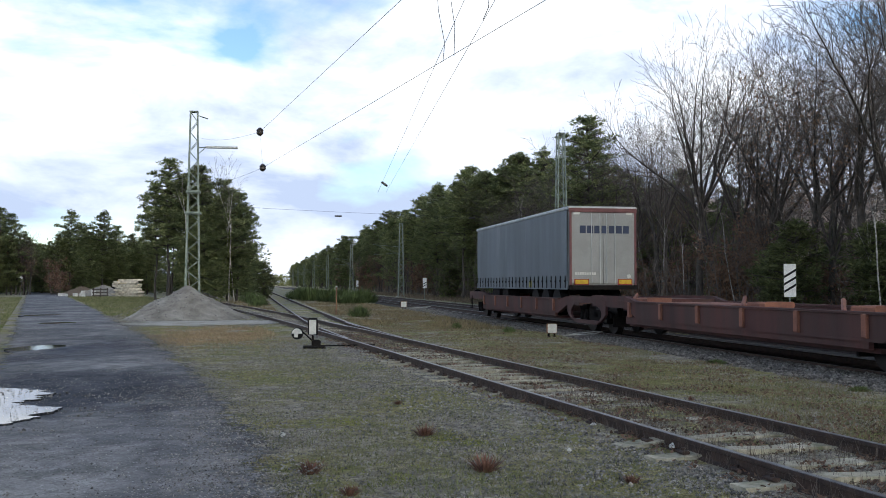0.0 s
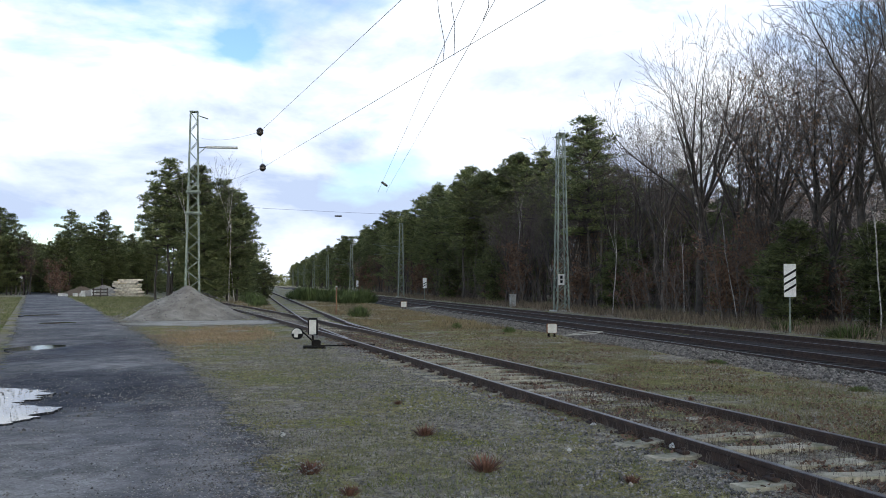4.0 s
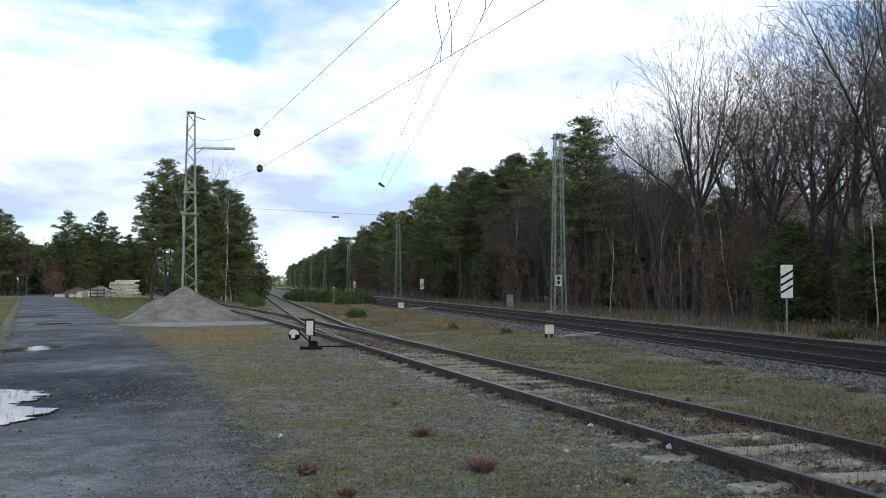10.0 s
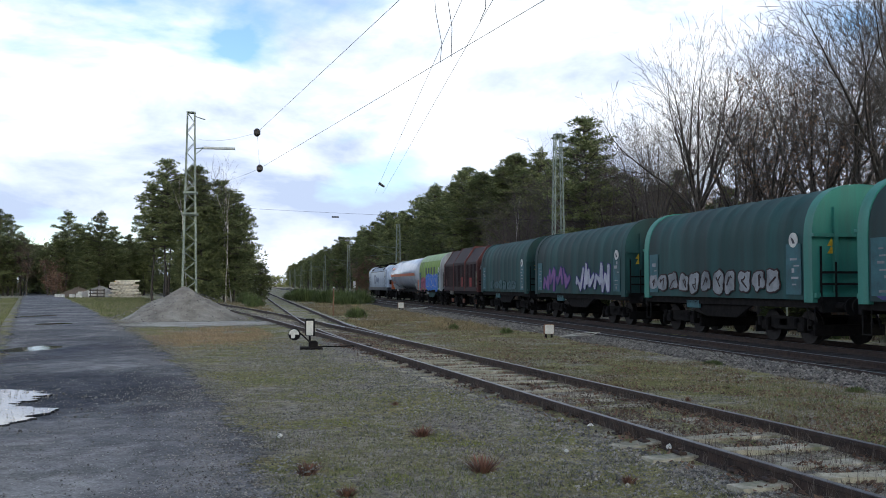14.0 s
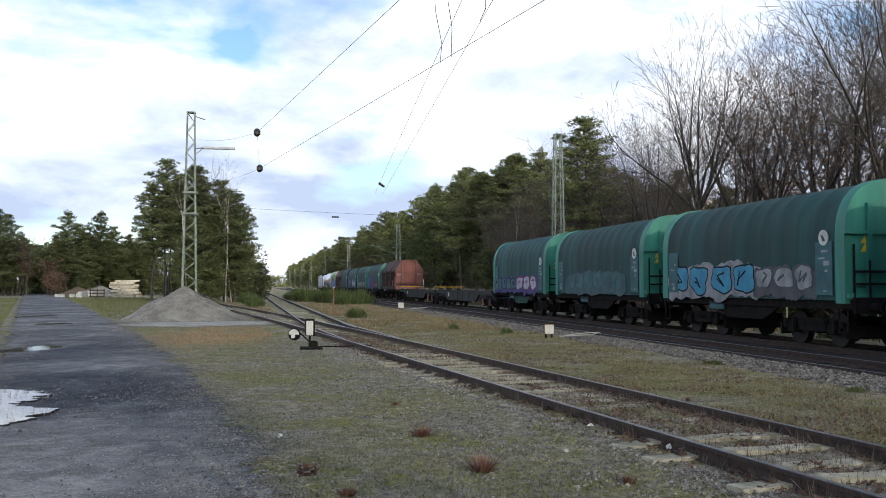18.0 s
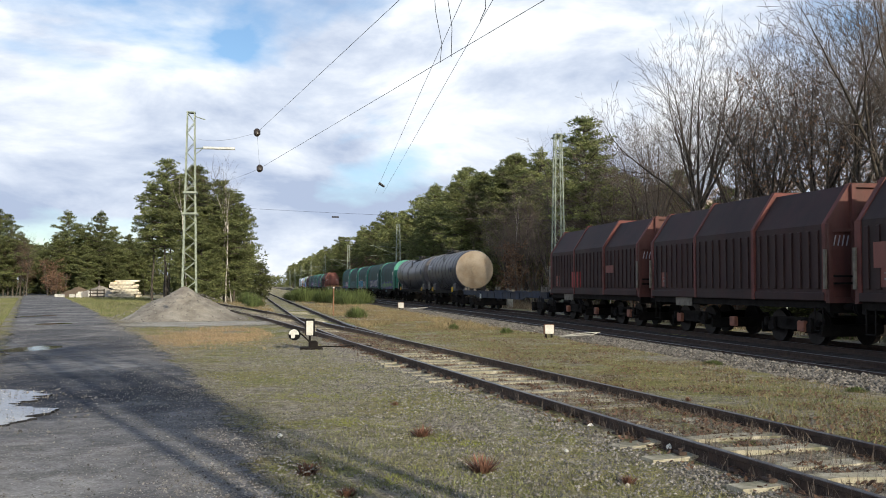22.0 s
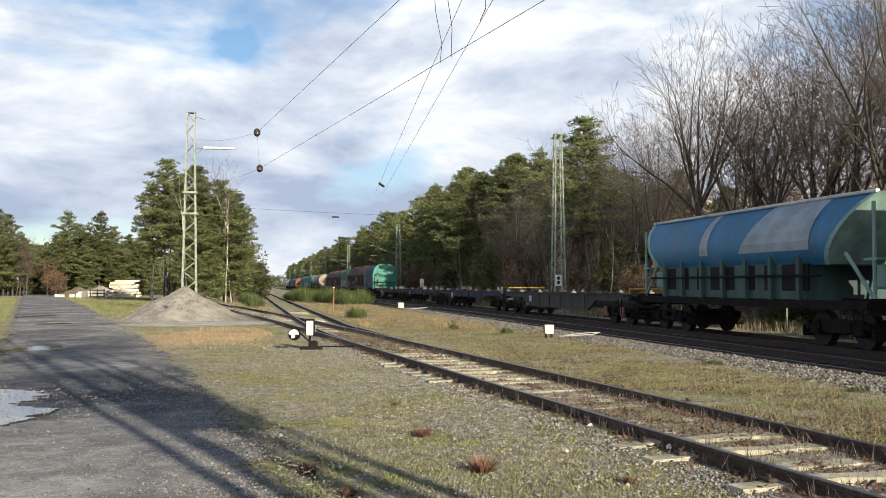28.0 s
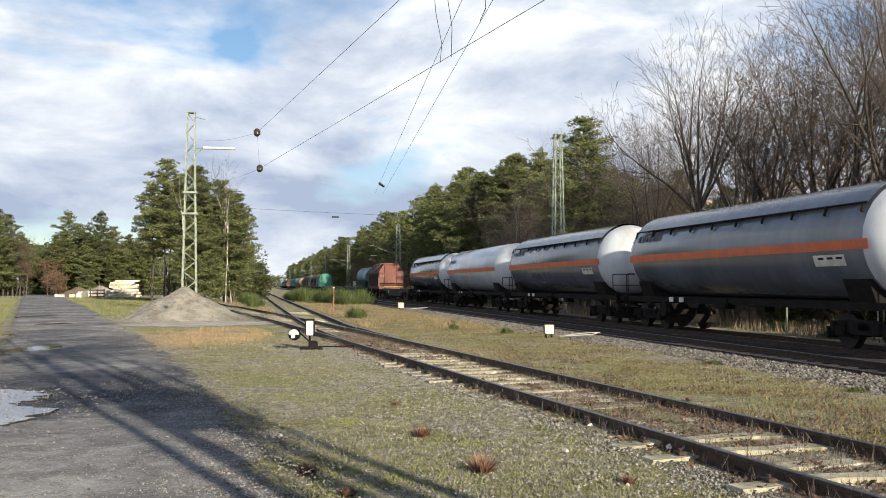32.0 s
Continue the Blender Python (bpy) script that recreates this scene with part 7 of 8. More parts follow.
def black_tank_wagon(name, label, length, hoops, waist, end_mat):
    t = thing(name, label, "tank wagon", "freight train wagons")
    half = length / 2
    sole(t, half, 0.98, 0.22, w=2.5)
    bogie(t, half - 2.3)
    bogie(t, -half + 2.3)
    ends(t, half)
    steps(t, half)
    R, zc, b = 1.45, 2.72, half - 0.75
    g = Geo()
    rows = []
    for u in np.linspace(-1, 1, 21):
        rr = R
        dip = 0.22 * (1 - abs(u)) if waist else 0.0
        rows.append(ring(rr, u * (b - 0.3), zc - dip))
    g.loft([ring(0.3, -b + 0.02, zc)] + [ring(R * 0.75, -b + 0.05, zc), ring(R * 0.97, -b + 0.16, zc)] + rows + [ring(R * 0.97, b - 0.16, zc), ring(R * 0.75, b - 0.05, zc), ring(0.3, b - 0.02, zc)])
    barrel = part("barrel", g, "tank_black", t, smooth=True)
    e = Geo().loft([ring(0.05, -b - 0.02, zc), ring(R * 0.74, -b - 0.01, zc), ring(R * 0.955, -b + 0.1, zc)], cap=True)
    part("end_dish", e, end_mat, barrel, "pale rust-streaked end dish", smooth=True)
    part("end_ring", Geo().loft([ring(0.27, -b - 0.07, zc - 0.05, 18), ring(0.27, -b, zc - 0.05, 18)]), end_mat, barrel, "round flange")
    for y in hoops:
        d = 0.22 * (1 - abs(y) / (b - 0.3)) if waist else 0.0
        part("hoop", Geo().loft([ring(R + 0.03, y - 0.08, zc - d), ring(R + 0.03, y + 0.08, zc - d)]), "tank_black", barrel)
    w = Geo()
    w.box(0, 0.5, zc + R - (0.2 if waist else 0.02), 1.1, 3.2, 0.06).tube((-0.5, -1.0, zc + R), (-0.5, 2.0, zc + R + 0.25), 0.03, n=5).tube((0.5, -1.0, zc + R), (0.5, 2.0, zc + R + 0.25), 0.03, n=5)
    w.tube((0, 0.8, zc + R - 0.2), (0, 0.8, zc + R + 0.22), 0.3, n=12)
    part("walkway", w, "flat_grey", t)
    lad = Geo()
    y = -0.6
    for s in (-0.2, 0.2):
        lad.tube((-1.5, y + s, 0.7), (-1.2, y + s, 3.9), 0.02, n=5)
    for k in range(8):
        lad.tube((-1.48 + k * 0.035, y - 0.2, 0.95 + k * 0.38), (-1.48 + k * 0.035, y + 0.2, 0.95 + k * 0.38), 0.015, n=4)
    part("ladder", lad, "flat_grey", t)
    for y in (-half + 2.6, half - 2.6):
        part("rating_plate", Geo().box(-1.3, y, 1.1, 0.04, 0.5, 0.35), "yellow", t, "worn yellow plate")
        part("saddle", Geo().box(0, y, 1.15, 2.3, 1.0, 0.6, bevel=0.1), "tank_black", t)
    lg = Geo()
    for k in range(3):
        rr, y0 = R + 0.02, b - 0.9 - k * 0.42
        rows = [[(-rr * math.cos(a), yy, zc + rr * math.sin(a)) for a in (0.10, 0.22, 0.34)] for yy in (y0, y0 - 0.28)]
        lg.loft(rows, cap=False, closed=False)
    part("logo_shape", lg, "white_spray", barrel, "white unreadable logo shapes")
    info_panel(t, -1.32, half - 1.2, 1.2, 0.8, 0.7, "tank_black", 4, 9)
    pl = Geo()
    rr = R + 0.02
    pl.loft([[(-rr * math.cos(a), yy, zc + rr * math.sin(a)) for a in (-0.12, 0.0, 0.12)] for yy in (-b + 1.0, -b + 1.9)], cap=False, closed=False)
    part("data_plate", pl, "flat_blue", barrel)
    return t


def container_flat(name, label, length, mat="flat_grey", belly=True, uprights=False, hand=True):
    """An empty container wagon: deep frame, bogies, spigots."""
    t = thing(name, label, "flat wagon", "empty container wagons")
    half = length / 2
    bogie(t, half - 2.2)
    bogie(t, -half + 2.2)
    ends(t, half)
    steps(t, half)
    for s in (-1, 1):
        g = Geo()
        top, lo, mid = 1.2, 0.95, 0.5 if belly else 0.8
        prof = [(-half + 0.6, lo), (-half + 4.2, lo), (-half + 5.2, mid), (half - 5.2, mid), (half - 4.2, lo), (half - 0.6, lo)]
        x = s * 1.15
        g.loft([[(x - 0.06, y, z), (x + 0.06, y, z), (x + 0.06, y, top), (x - 0.06, y, top)] for y, z in prof])
        g.box(x, 0, top, 0.26, length - 1.2, 0.04)
        part("side_beam", g, mat, t)
        for y in np.linspace(-half + 5.6, half - 5.6, 6):
            part("stiffener", Geo().box(x + s * 0.075, y, mid + 0.05, 0.05, 0.12, top - mid - 0.1), mat, t)
    c = Geo()
    for y in np.linspace(-half + 0.7, half - 0.7, 8):
        c.box(0, y, 0.98, 2.3, 0.18, 0.2)
    c.box(0, 0, 0.95, 0.4, length - 1.4, 0.2)
    part("cross_member", c, "under", t)
    for y in (-half + 1.0, -half + 3.8, -half + 7.2, half - 7.2, half - 3.8, half - 1.0):
        for s in (-1, 1):
            part("spigot", Geo().box(s * 1.16, y, 1.24, 0.22, 0.26, 0.07, bevel=0.02).box(s * 1.16, y, 1.3, 0.09, 0.12, 0.09), "deck", t)
    if uprights:
        for y in (-half + 0.9, -half + 1.7, half - 1.7, half - 0.9):
            for s in (-1, 1):
                part("stop", Geo().box(s * 1.1, y, 1.2, 0.10, 0.24, 0.30, bevel=0.02), "deck", t, "raised grey stop")
    if hand:
        for y in (-half + 0.75, half - 0.75):
            part("handrail", Geo().path([(-1.1, y, 1.24), (-1.1, y, 1.45), (1.1, y, 1.45), (1.1, y, 1.24)], 0.03, 5), "yellow", t, "yellow handrail")
    part("side_plate", Geo().box(-1.24, half - 5.8, 0.75, 0.03, 0.35, 0.3), "white", t)
    for y in (-half + 3.1, -half + 1.3):
        part("spring_box", Geo().box(-1.15, y, 0.3, 0.12, 0.28, 0.42, bevel=0.04), "wagon_orange" if mat == "flat_grey" else "under", t)
    return t


def hopper_wagon(name, label, length):
    t = thing(name, label, "hopper wagon", "freight train wagons")
    half = length / 2
    sole(t, half, 0.98, 0.24, "under")
    bogie(t, half - 2.4)
    bogie(t, -half + 2.4)
    ends(t, half)
    steps(t, half)
    b = half - 0.9
    half_up = [(-1.24, 2.12), (-1.38, 2.30), (-1.47, 2.52), (-1.50, 2.76), (-1.46, 3.02), (-1.35, 3.30), (-1.16, 3.58), (-0.86, 3.86)]
    up = half_up + [(-x, z) for x, z in half_up[::-1]]
    slope = lambda z: b - 1.25 * (3.86 - z) / 1.5
    g = Geo()
    g.loft([[(x, -slope(z), z) for x, z in up], [(x, slope(z), z) for x, z in up]])
    body = part("upper_body", g, "hopper_blue", t, "faded blue upper body", smooth=True)
    for q in (-1, 1):
        part("end_slope", Geo().loft([[(x * 1.01, q * (slope(z) - 0.15), z + 0.01) for x, z in up], [(x * 1.01, q * (slope(z) + 0.05), z + 0.01) for x, z in up]]), "hopper_pale", body, "pale green sloping end")
        part("roof_edge", Geo().box(q * 0.88, 0, 3.84, 0.12, 2 * b, 0.09, bevel=0.02), "grey_light", body, "pale roof edge")
    for y0, y1, sk in ((-4.4, -0.7, 0.9), (1.1, 1.7, 0.2)):
        p = Geo()
        p.loft([[(x - 0.012, y0 + (y1 - y0) * f - sk * (z - 2.4) * (0.2 + 0.8 * f), z + 0.008) for x, z in half_up[2:]] for f in (0.0, 0.5, 1.0)], cap=False, closed=False)
        part("bleached_patch", p, "hopper_grey", body, "bleached patch")
    lo = Geo()
    lo.loft([[(-1.30, y, 1.2), (-1.30, y, 2.38), (1.30, y, 2.38), (1.30, y, 1.2)] for y in (-b + 2.4, b - 1.7)])
    low = part("lower_body", lo, "hopper_low", t, "dull blue-green lower body")
    # flat black plates on the closed side: the openings' inner shade as colour
    for y, w in ((b - 2.2, 0.75), (b - 3.4, 0.32), (b - 4.4, 0.32), (b - 5.9, 1.3), (b - 7.6, 0.4), (b - 8.6, 0.4), (b - 9.9, 1.1)):
        part("opening", Geo().box(-1.29, y, 1.45, 0.05, w * 1.15, 0.72, bevel=0.01), "black", low, "black plate in place of a dark opening")
    for y in np.linspace(-b + 2.6, b - 1.9, 7):
        part("side_post", Geo().box(-1.36, y, 1.2, 0.14, 0.16, 1.2, bevel=0.02), "hopper_low", low)
    for s in (-1, 1):
        fr = Geo()
        for x in (-1.15, 1.15):
            fr.tube((x, s * (b + 0.2), 1.2), (x, s * (b + 0.2), 3.6), 0.05, n=6)
            fr.tube((x, s * (b - 0.9), 2.4), (x, s * (b + 0.2), 1.25), 0.05, n=6)
        fr.box(0, s * (b + 0.1), 2.2, 2.4, 0.5, 0.06)
        fr.box(0, s * (b - 0.1), 1.5, 1.4, 0.8, 0.6, bevel=0.05)
        part("end_frame", fr, "hopper_pale", t)
    pipe = Geo().tube((-1.46, -b + 1.5, 1.85), (-1.46, b - 1.0, 1.85), 0.035, n=6)
    part("pipe", pipe, "under", t)
    return t


# ---- the locomotive ----
def build_loco():
    t = thing("electric_locomotive", "pale blue-white electric locomotive with dark skirt and roof gear", "locomotive")
    half = 9.49
    bogie(t, 4.95, True)
    bogie(t, -4.95, True)
    ends(t, half)

    def sec(w, zt, zs, y, z0=1.35, lean=0.0):
        return [(-w / 2, y, z0), (-w / 2, y, (z0 + zs) / 2), (-w / 2, y, zs), (-w / 2 + 0.32, y - lean, zt - 0.12), (-w / 2 + 0.55, y - lean, zt), (w / 2 - 0.55, y - lean, zt), (w / 2 - 0.32, y - lean, zt - 0.12), (w / 2, y, zs), (w / 2, y, (z0 + zs) / 2), (w / 2, y, z0)]
    body = Geo()
    body.loft([sec(2.98, 3.45, 3.2, y) for y in (-6.3, 6.3)])
    bo = part("body", body, "loco_white", t, smooth=False)
    for s in (-1, 1):
        g = Geo()
        rows = [sec(2.98, 3.83, 3.35, s * 6.3)]
        rows.append(sec(2.98, 3.83, 3.35, s * 7.3, lean=0))
        rows.append(sec(2.94, 3.80, 3.3, s * 8.15, lean=s * 0.18))
        front = []
        for (x, y, z), yy in zip(sec(2.6, 3.62, 3.1, s * 8.9), (8.80, 8.9, 8.42, 8.2, 8.15, 8.15, 8.2, 8.42, 8.9, 8.80)):
            front.append((x, s * yy, z))
        rows.append(front)
        g.loft(rows)
        cab = part("cab", g, "loco_white", t, "rounded driver's cab", smooth=False)
        w = Geo().add([(-1.05, s * 8.84, 2.45), (1.05, s * 8.84, 2.45), (0.9, s * 8.30, 3.45), (-0.9, s * 8.30, 3.45), (-1.05, s * 8.74, 2.40), (1.05, s * 8.74, 2.40), (0.9, s * 8.20, 3.40), (-0.9, s * 8.20, 3.40)],
                      [(0, 1, 2, 3), (7, 6, 5, 4), (0, 4, 5, 1), (1, 5, 6, 2), (2, 6, 7, 3), (3, 7, 4, 0)])
        part("windscreen", w, "windscreen", cab, "windscreen with the sky's reflection in its colour")
        wp = Geo()
        for x in (0.25, 0.45):
            wp.tube((x, s * 8.9, 2.3), (x - 0.12, s * 8.62, 3.0), 0.02, n=5)
        part("wiper", wp, "black", cab)
        top = Geo().add([(-0.55, s * 8.36, 3.46), (0.55, s * 8.36, 3.46), (0.5, s * 8.26, 3.62), (-0.5, s * 8.26, 3.62), (-0.55, s * 8.2, 3.46), (0.55, s * 8.2, 3.46), (0.5, s * 8.16, 3.62), (-0.5, s * 8.16, 3.62)], [(0, 1, 2, 3), (7, 6, 5, 4), (0, 4, 5, 1), (1, 5, 6, 2), (2, 6, 7, 3), (3, 7, 4, 0)])
        part("marker_panel", top, "navy", cab)
        gr = Geo()
        for k in range(4):
            gr.box(0, s * 8.93, 1.62 + k * 0.17, 1.9, 0.05, 0.03)
        part("grille", gr, "black", cab, "black horizontal grille lines")
        for x in (-1.12, 1.12):
            part("headlight", Geo().box(x, s * 8.86, 1.7, 0.34, 0.12, 0.5, bevel=0.03), "glass", cab, "dark headlight cluster")
        d = Geo().box(-1.495, s * 6.9, 1.45, 0.03, 0.72, 1.75, bevel=0.008)
        door = part("cab_door", d, "loco_white", cab, "cab side door")
        part("door_window", Geo().box(-1.512, s * 6.9, 2.5, 0.02, 0.42, 0.58, bevel=0.005), "glass", door)
        rail_ = Geo()
        for dy in (-0.43, 0.43):
            rail_.tube((-1.54, s * 6.9 + dy, 1.3), (-1.54, s * 6.9 + dy, 2.6), 0.015, n=5)
        part("grab_rail", rail_, "black", door)
        part("door_step", Geo().box(-1.4, s * 6.9, 0.4, 0.2, 0.6, 0.04).box(-1.4, s * 6.9, 0.75, 0.2, 0.6, 0.04), "under", t)
        part("plough", Geo().box(0, s * 8.7, 0.3, 2.4, 0.25, 0.65, bevel=0.06), "under", t)
    sk = Geo()
    sk.loft([[(-1.48, y, 1.02), (-1.495, y, 1.36), (1.495, y, 1.36), (1.48, y, 1.02)] for y in (-8.7, 8.7)])
    part("skirt", sk, "loco_grey", t, "dark grey lower skirt")
    sm = Geo()
    for k in range(14):
        sm.box(-1.5, -6.2 + k * 0.92 + 0.3 * math.sin(k * 2.1), 1.16, 0.012, 0.06 + 0.1 * (k % 3), 0.035)
    tagged(part("stencil", sm, "silver", t, "small unreadable stencils"), kind="stuff")
    for y, w in ((1.2, 1.3), (-0.6, 1.6), (2.6, 0.8)):
        for x in (-1.15, 1.15):
            part("equipment_box", Geo().box(x, y, 0.42, 0.5, w, 0.58, bevel=0.05), "under", t)
    cantb = Geo()
    for s in (-1, 1):
        cantb.add([(s * 1.49, -6.25, 3.19), (s * 1.49, 6.25, 3.19), (s * 1.2, 6.25, 3.62), (s * 1.2, -6.25, 3.62), (s * 1.1, -6.25, 3.1), (s * 1.1, 6.25, 3.1), (s * 1.0, 6.25, 3.6), (s * 1.0, -6.25, 3.6)], [(0, 1, 2, 3), (7, 6, 5, 4), (0, 4, 5, 1), (1, 5, 6, 2), (2, 6, 7, 3), (3, 7, 4, 0)])
    part("roof_cant", cantb, "loco_roof", t, "blue-grey sloping roof panel")
    ln = Geo()
    ln.box(-1.5, 0, 3.14, 0.03, 12.5, 0.05)
    part("gutter_line", ln, "black", t)
    gl = Geo()
    for y in (5.2, -5.3):
        gl.add([(-1.44, y - 0.9, 3.3), (-1.44, y + 0.9, 3.3), (-1.26, y + 0.9, 3.57), (-1.26, y - 0.9, 3.57), (-1.40, y - 0.9, 3.27), (-1.40, y + 0.9, 3.27), (-1.22, y + 0.9, 3.54), (-1.22, y - 0.9, 3.54)], [(0, 1, 2, 3), (7, 6, 5, 4), (0, 4, 5, 1), (1, 5, 6, 2), (2, 6, 7, 3), (3, 7, 4, 0)])
    part("roof_grille", gl, "black", t)
    rf = Geo().box(0, 0, 3.55, 2.2, 12.5, 0.12, bevel=0.03)
    for y in np.linspace(-6, 6, 9):
        rf.box(0.3 * math.sin(y), y, 3.66, 0.9, 0.7, 0.2, bevel=0.04)
    part("roof_deck", rf, "under", t)
    for y, s in ((5.4, 1), (2.2, -1), (-2.2, 1), (-5.4, -1)):
        p = part("pantograph", Geo().box(0, y, 3.7, 1.2, 0.5, 0.12), "under", t, "folded dark pantograph")
        for x in (-0.45, 0.45):
            part("arm", Geo().path([(x, y, 3.82), (x * 0.6, y + s * 1.4, 3.94), (x * 0.9, y - s * 0.3, 4.05)], 0.035, 6), "under", p)
        for d in (0.3, 0.1):
            part("contact_strip", Geo().path([(-0.95, y - s * d, 3.95), (-0.7, y - s * d, 4.05), (0.7, y - s * d, 4.05), (0.95, y - s * d, 3.95)], 0.035, 6), "under", p)
    # blue lettering drawn as plain shapes
    lo, ld = Geo(), Geo()
    side_poly(ld, [(2.75, 2.58), (2.75, 2.80), (1.98, 2.80), (1.98, 2.58)], -1.49, 0.006)
    side_poly(ld, [(2.62, 1.80), (2.62, 2.58), (2.34, 2.58), (2.34, 1.80)], -1.49, 0.006)
    side_poly(ld, [(2.34, 1.80), (2.34, 2.02), (1.98, 2.02), (1.98, 1.80)], -1.49, 0.006)
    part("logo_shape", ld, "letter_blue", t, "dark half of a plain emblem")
    side_poly(lo, [(1.92, 2.58), (1.92, 2.80), (1.30, 2.80), (1.30, 2.58)], -1.49, 0.006)
    side_poly(lo, [(1.58, 2.02), (1.58, 2.58), (1.30, 2.58), (1.30, 2.02)], -1.49, 0.006)
    side_poly(lo, [(1.92, 1.80), (1.92, 2.02), (1.30, 2.02), (1.30, 1.80)], -1.49, 0.006)
    part("logo_shape", lo, "navy", t, "blue half of a plain emblem")
    le = Geo()
    y = 0.85
    for w, h in ((0.42, 0.6), (0.36, 0.45), (0.24, 0.45), (0.36, 0.58), (0.38, 0.45)):
        b0 = 1.98 - (0.13 if h == 0.58 else 0)
        side_poly(le, [(y, b0), (y, b0 + h), (y - w, b0 + h), (y - w, b0)], -1.49, 0.006)
        y -= w + 0.12
    part("letter_bar", le, "navy", t, "navy blue bars in place of lettering")
    return t


# ---- the intermodal wagon with the curtain-side trailer ----
def build_pocket_wagon():
    t = thing("pocket_wagon", "faded red articulated pocket wagon, one pocket empty", "railway wagon")
    half = 17.1
    for y in (14.6, 0.0, -14.6):
        bogie(t, y)
    ends(t, half)
    for s, (y0, y1) in ((1, (0.6, 16.5)), (-1, (-16.5, -0.6))):
        yc = (y0 + y1) / 2
        for x in (-1.33, 1.33):
            g = Geo()
            lim = [(y0, 0.86, 1.14), (y0 + 1.2, 0.86, 1.14), (y0 + 2.2, 0.56, 1.02), (y1 - 3.6, 0.56, 1.02), (y1 - 2.6, 0.86, 1.2), (y1, 0.86, 1.2)]
            g.loft([[(x - 0.07, y, a), (x + 0.07, y, a), (x + 0.07, y, b), (x - 0.07, y, b)] for y, a, b in lim])
            side = part("side_beam", g, "wagon_red", t)
            part("lower_sill", Geo().box(x * 0.985, yc, 0.42, 0.1, y1 - y0 - 5.2, 0.22, bevel=0.02), "wagon_red", side)
            part("beam_flange", Geo().box(x, yc, 1.03, 0.22, y1 - y0 - 4.0, 0.04), "wagon_red", side)
            for k in range(6):
                y = y0 + 2.6 + (y1 - y0 - 5.6) * k / 5
                part("bracket", Geo().box(x * 1.06, y, 0.62, 0.1, 0.13, 0.42, bevel=0.02), "wagon_orange", side, "worn pale bracket")
        f = Geo()
        f.box(0, yc, 0.36, 2.4, y1 - y0 - 5.0, 0.08)
        f.box(0, y0 + 0.9, 0.9, 2.6, 1.8, 0.22, bevel=0.03)
        f.box(0, y1 - 1.4, 0.9, 2.6, 2.8, 0.22, bevel=0.03)
        part("pocket_floor", f, "wagon_red", t)
        if s < 0:
            for k, y in enumerate((y0 + 3.2, y0 + 6.8, y1 - 3.0)):
                c = Geo().box(-0.7, y, 1.02, 0.9, 0.5, 0.14, 0.3, 0.03).tube((-1.2, y + 0.3, 1.04), (-0.8, y + 0.9, 1.24), 0.05, n=6)
                part("container_support", c, "wagon_orange", t, "folded orange container support")
            part("floor_panel", Geo().box(-0.5, yc + 1.5, 0.92, 1.3, 3.2, 0.16, bevel=0.02), "wagon_orange", t, "worn orange panel")
            part("hitch", Geo().box(0, y0 + 1.0, 1.12, 0.9, 1.1, 0.3, bevel=0.06), "wagon_orange", t)
    for x in (-1.37, 1.37):
        oct_ = lambda w, z0, z1, c, q: [(q, -w + c, z0), (q, w - c, z0), (q, w, z0 + c * 0.6), (q, w, z1 - c * 0.6), (q, w - c, z1), (q, -w + c, z1), (q, -w, z1 - c * 0.6), (q, -w, z0 + c * 0.6)]
        pl = Geo()
        pl.loft([oct_(1.75, 0.42, 1.16, 0.35, x - 0.04), oct_(1.4, 0.30, 0.95, 0.42, x - 0.04), oct_(1.4, 0.30, 0.95, 0.42, x + 0.04), oct_(1.75, 0.42, 1.16, 0.35, x + 0.04), oct_(1.75, 0.42, 1.16, 0.35, x - 0.04)], cap=False)
        part("bogie_plate", pl, "wagon_red", t, "plate with an octagonal cut-out round the bogie")
    part("step", Geo().box(-1.4, 16.1, 0.4, 0.06, 0.4, 0.04).box(-1.4, 15.95, 0.4, 0.03, 0.03, 0.6).box(-1.4, 16.25, 0.4, 0.03, 0.03, 0.6), "under", t)
    return t


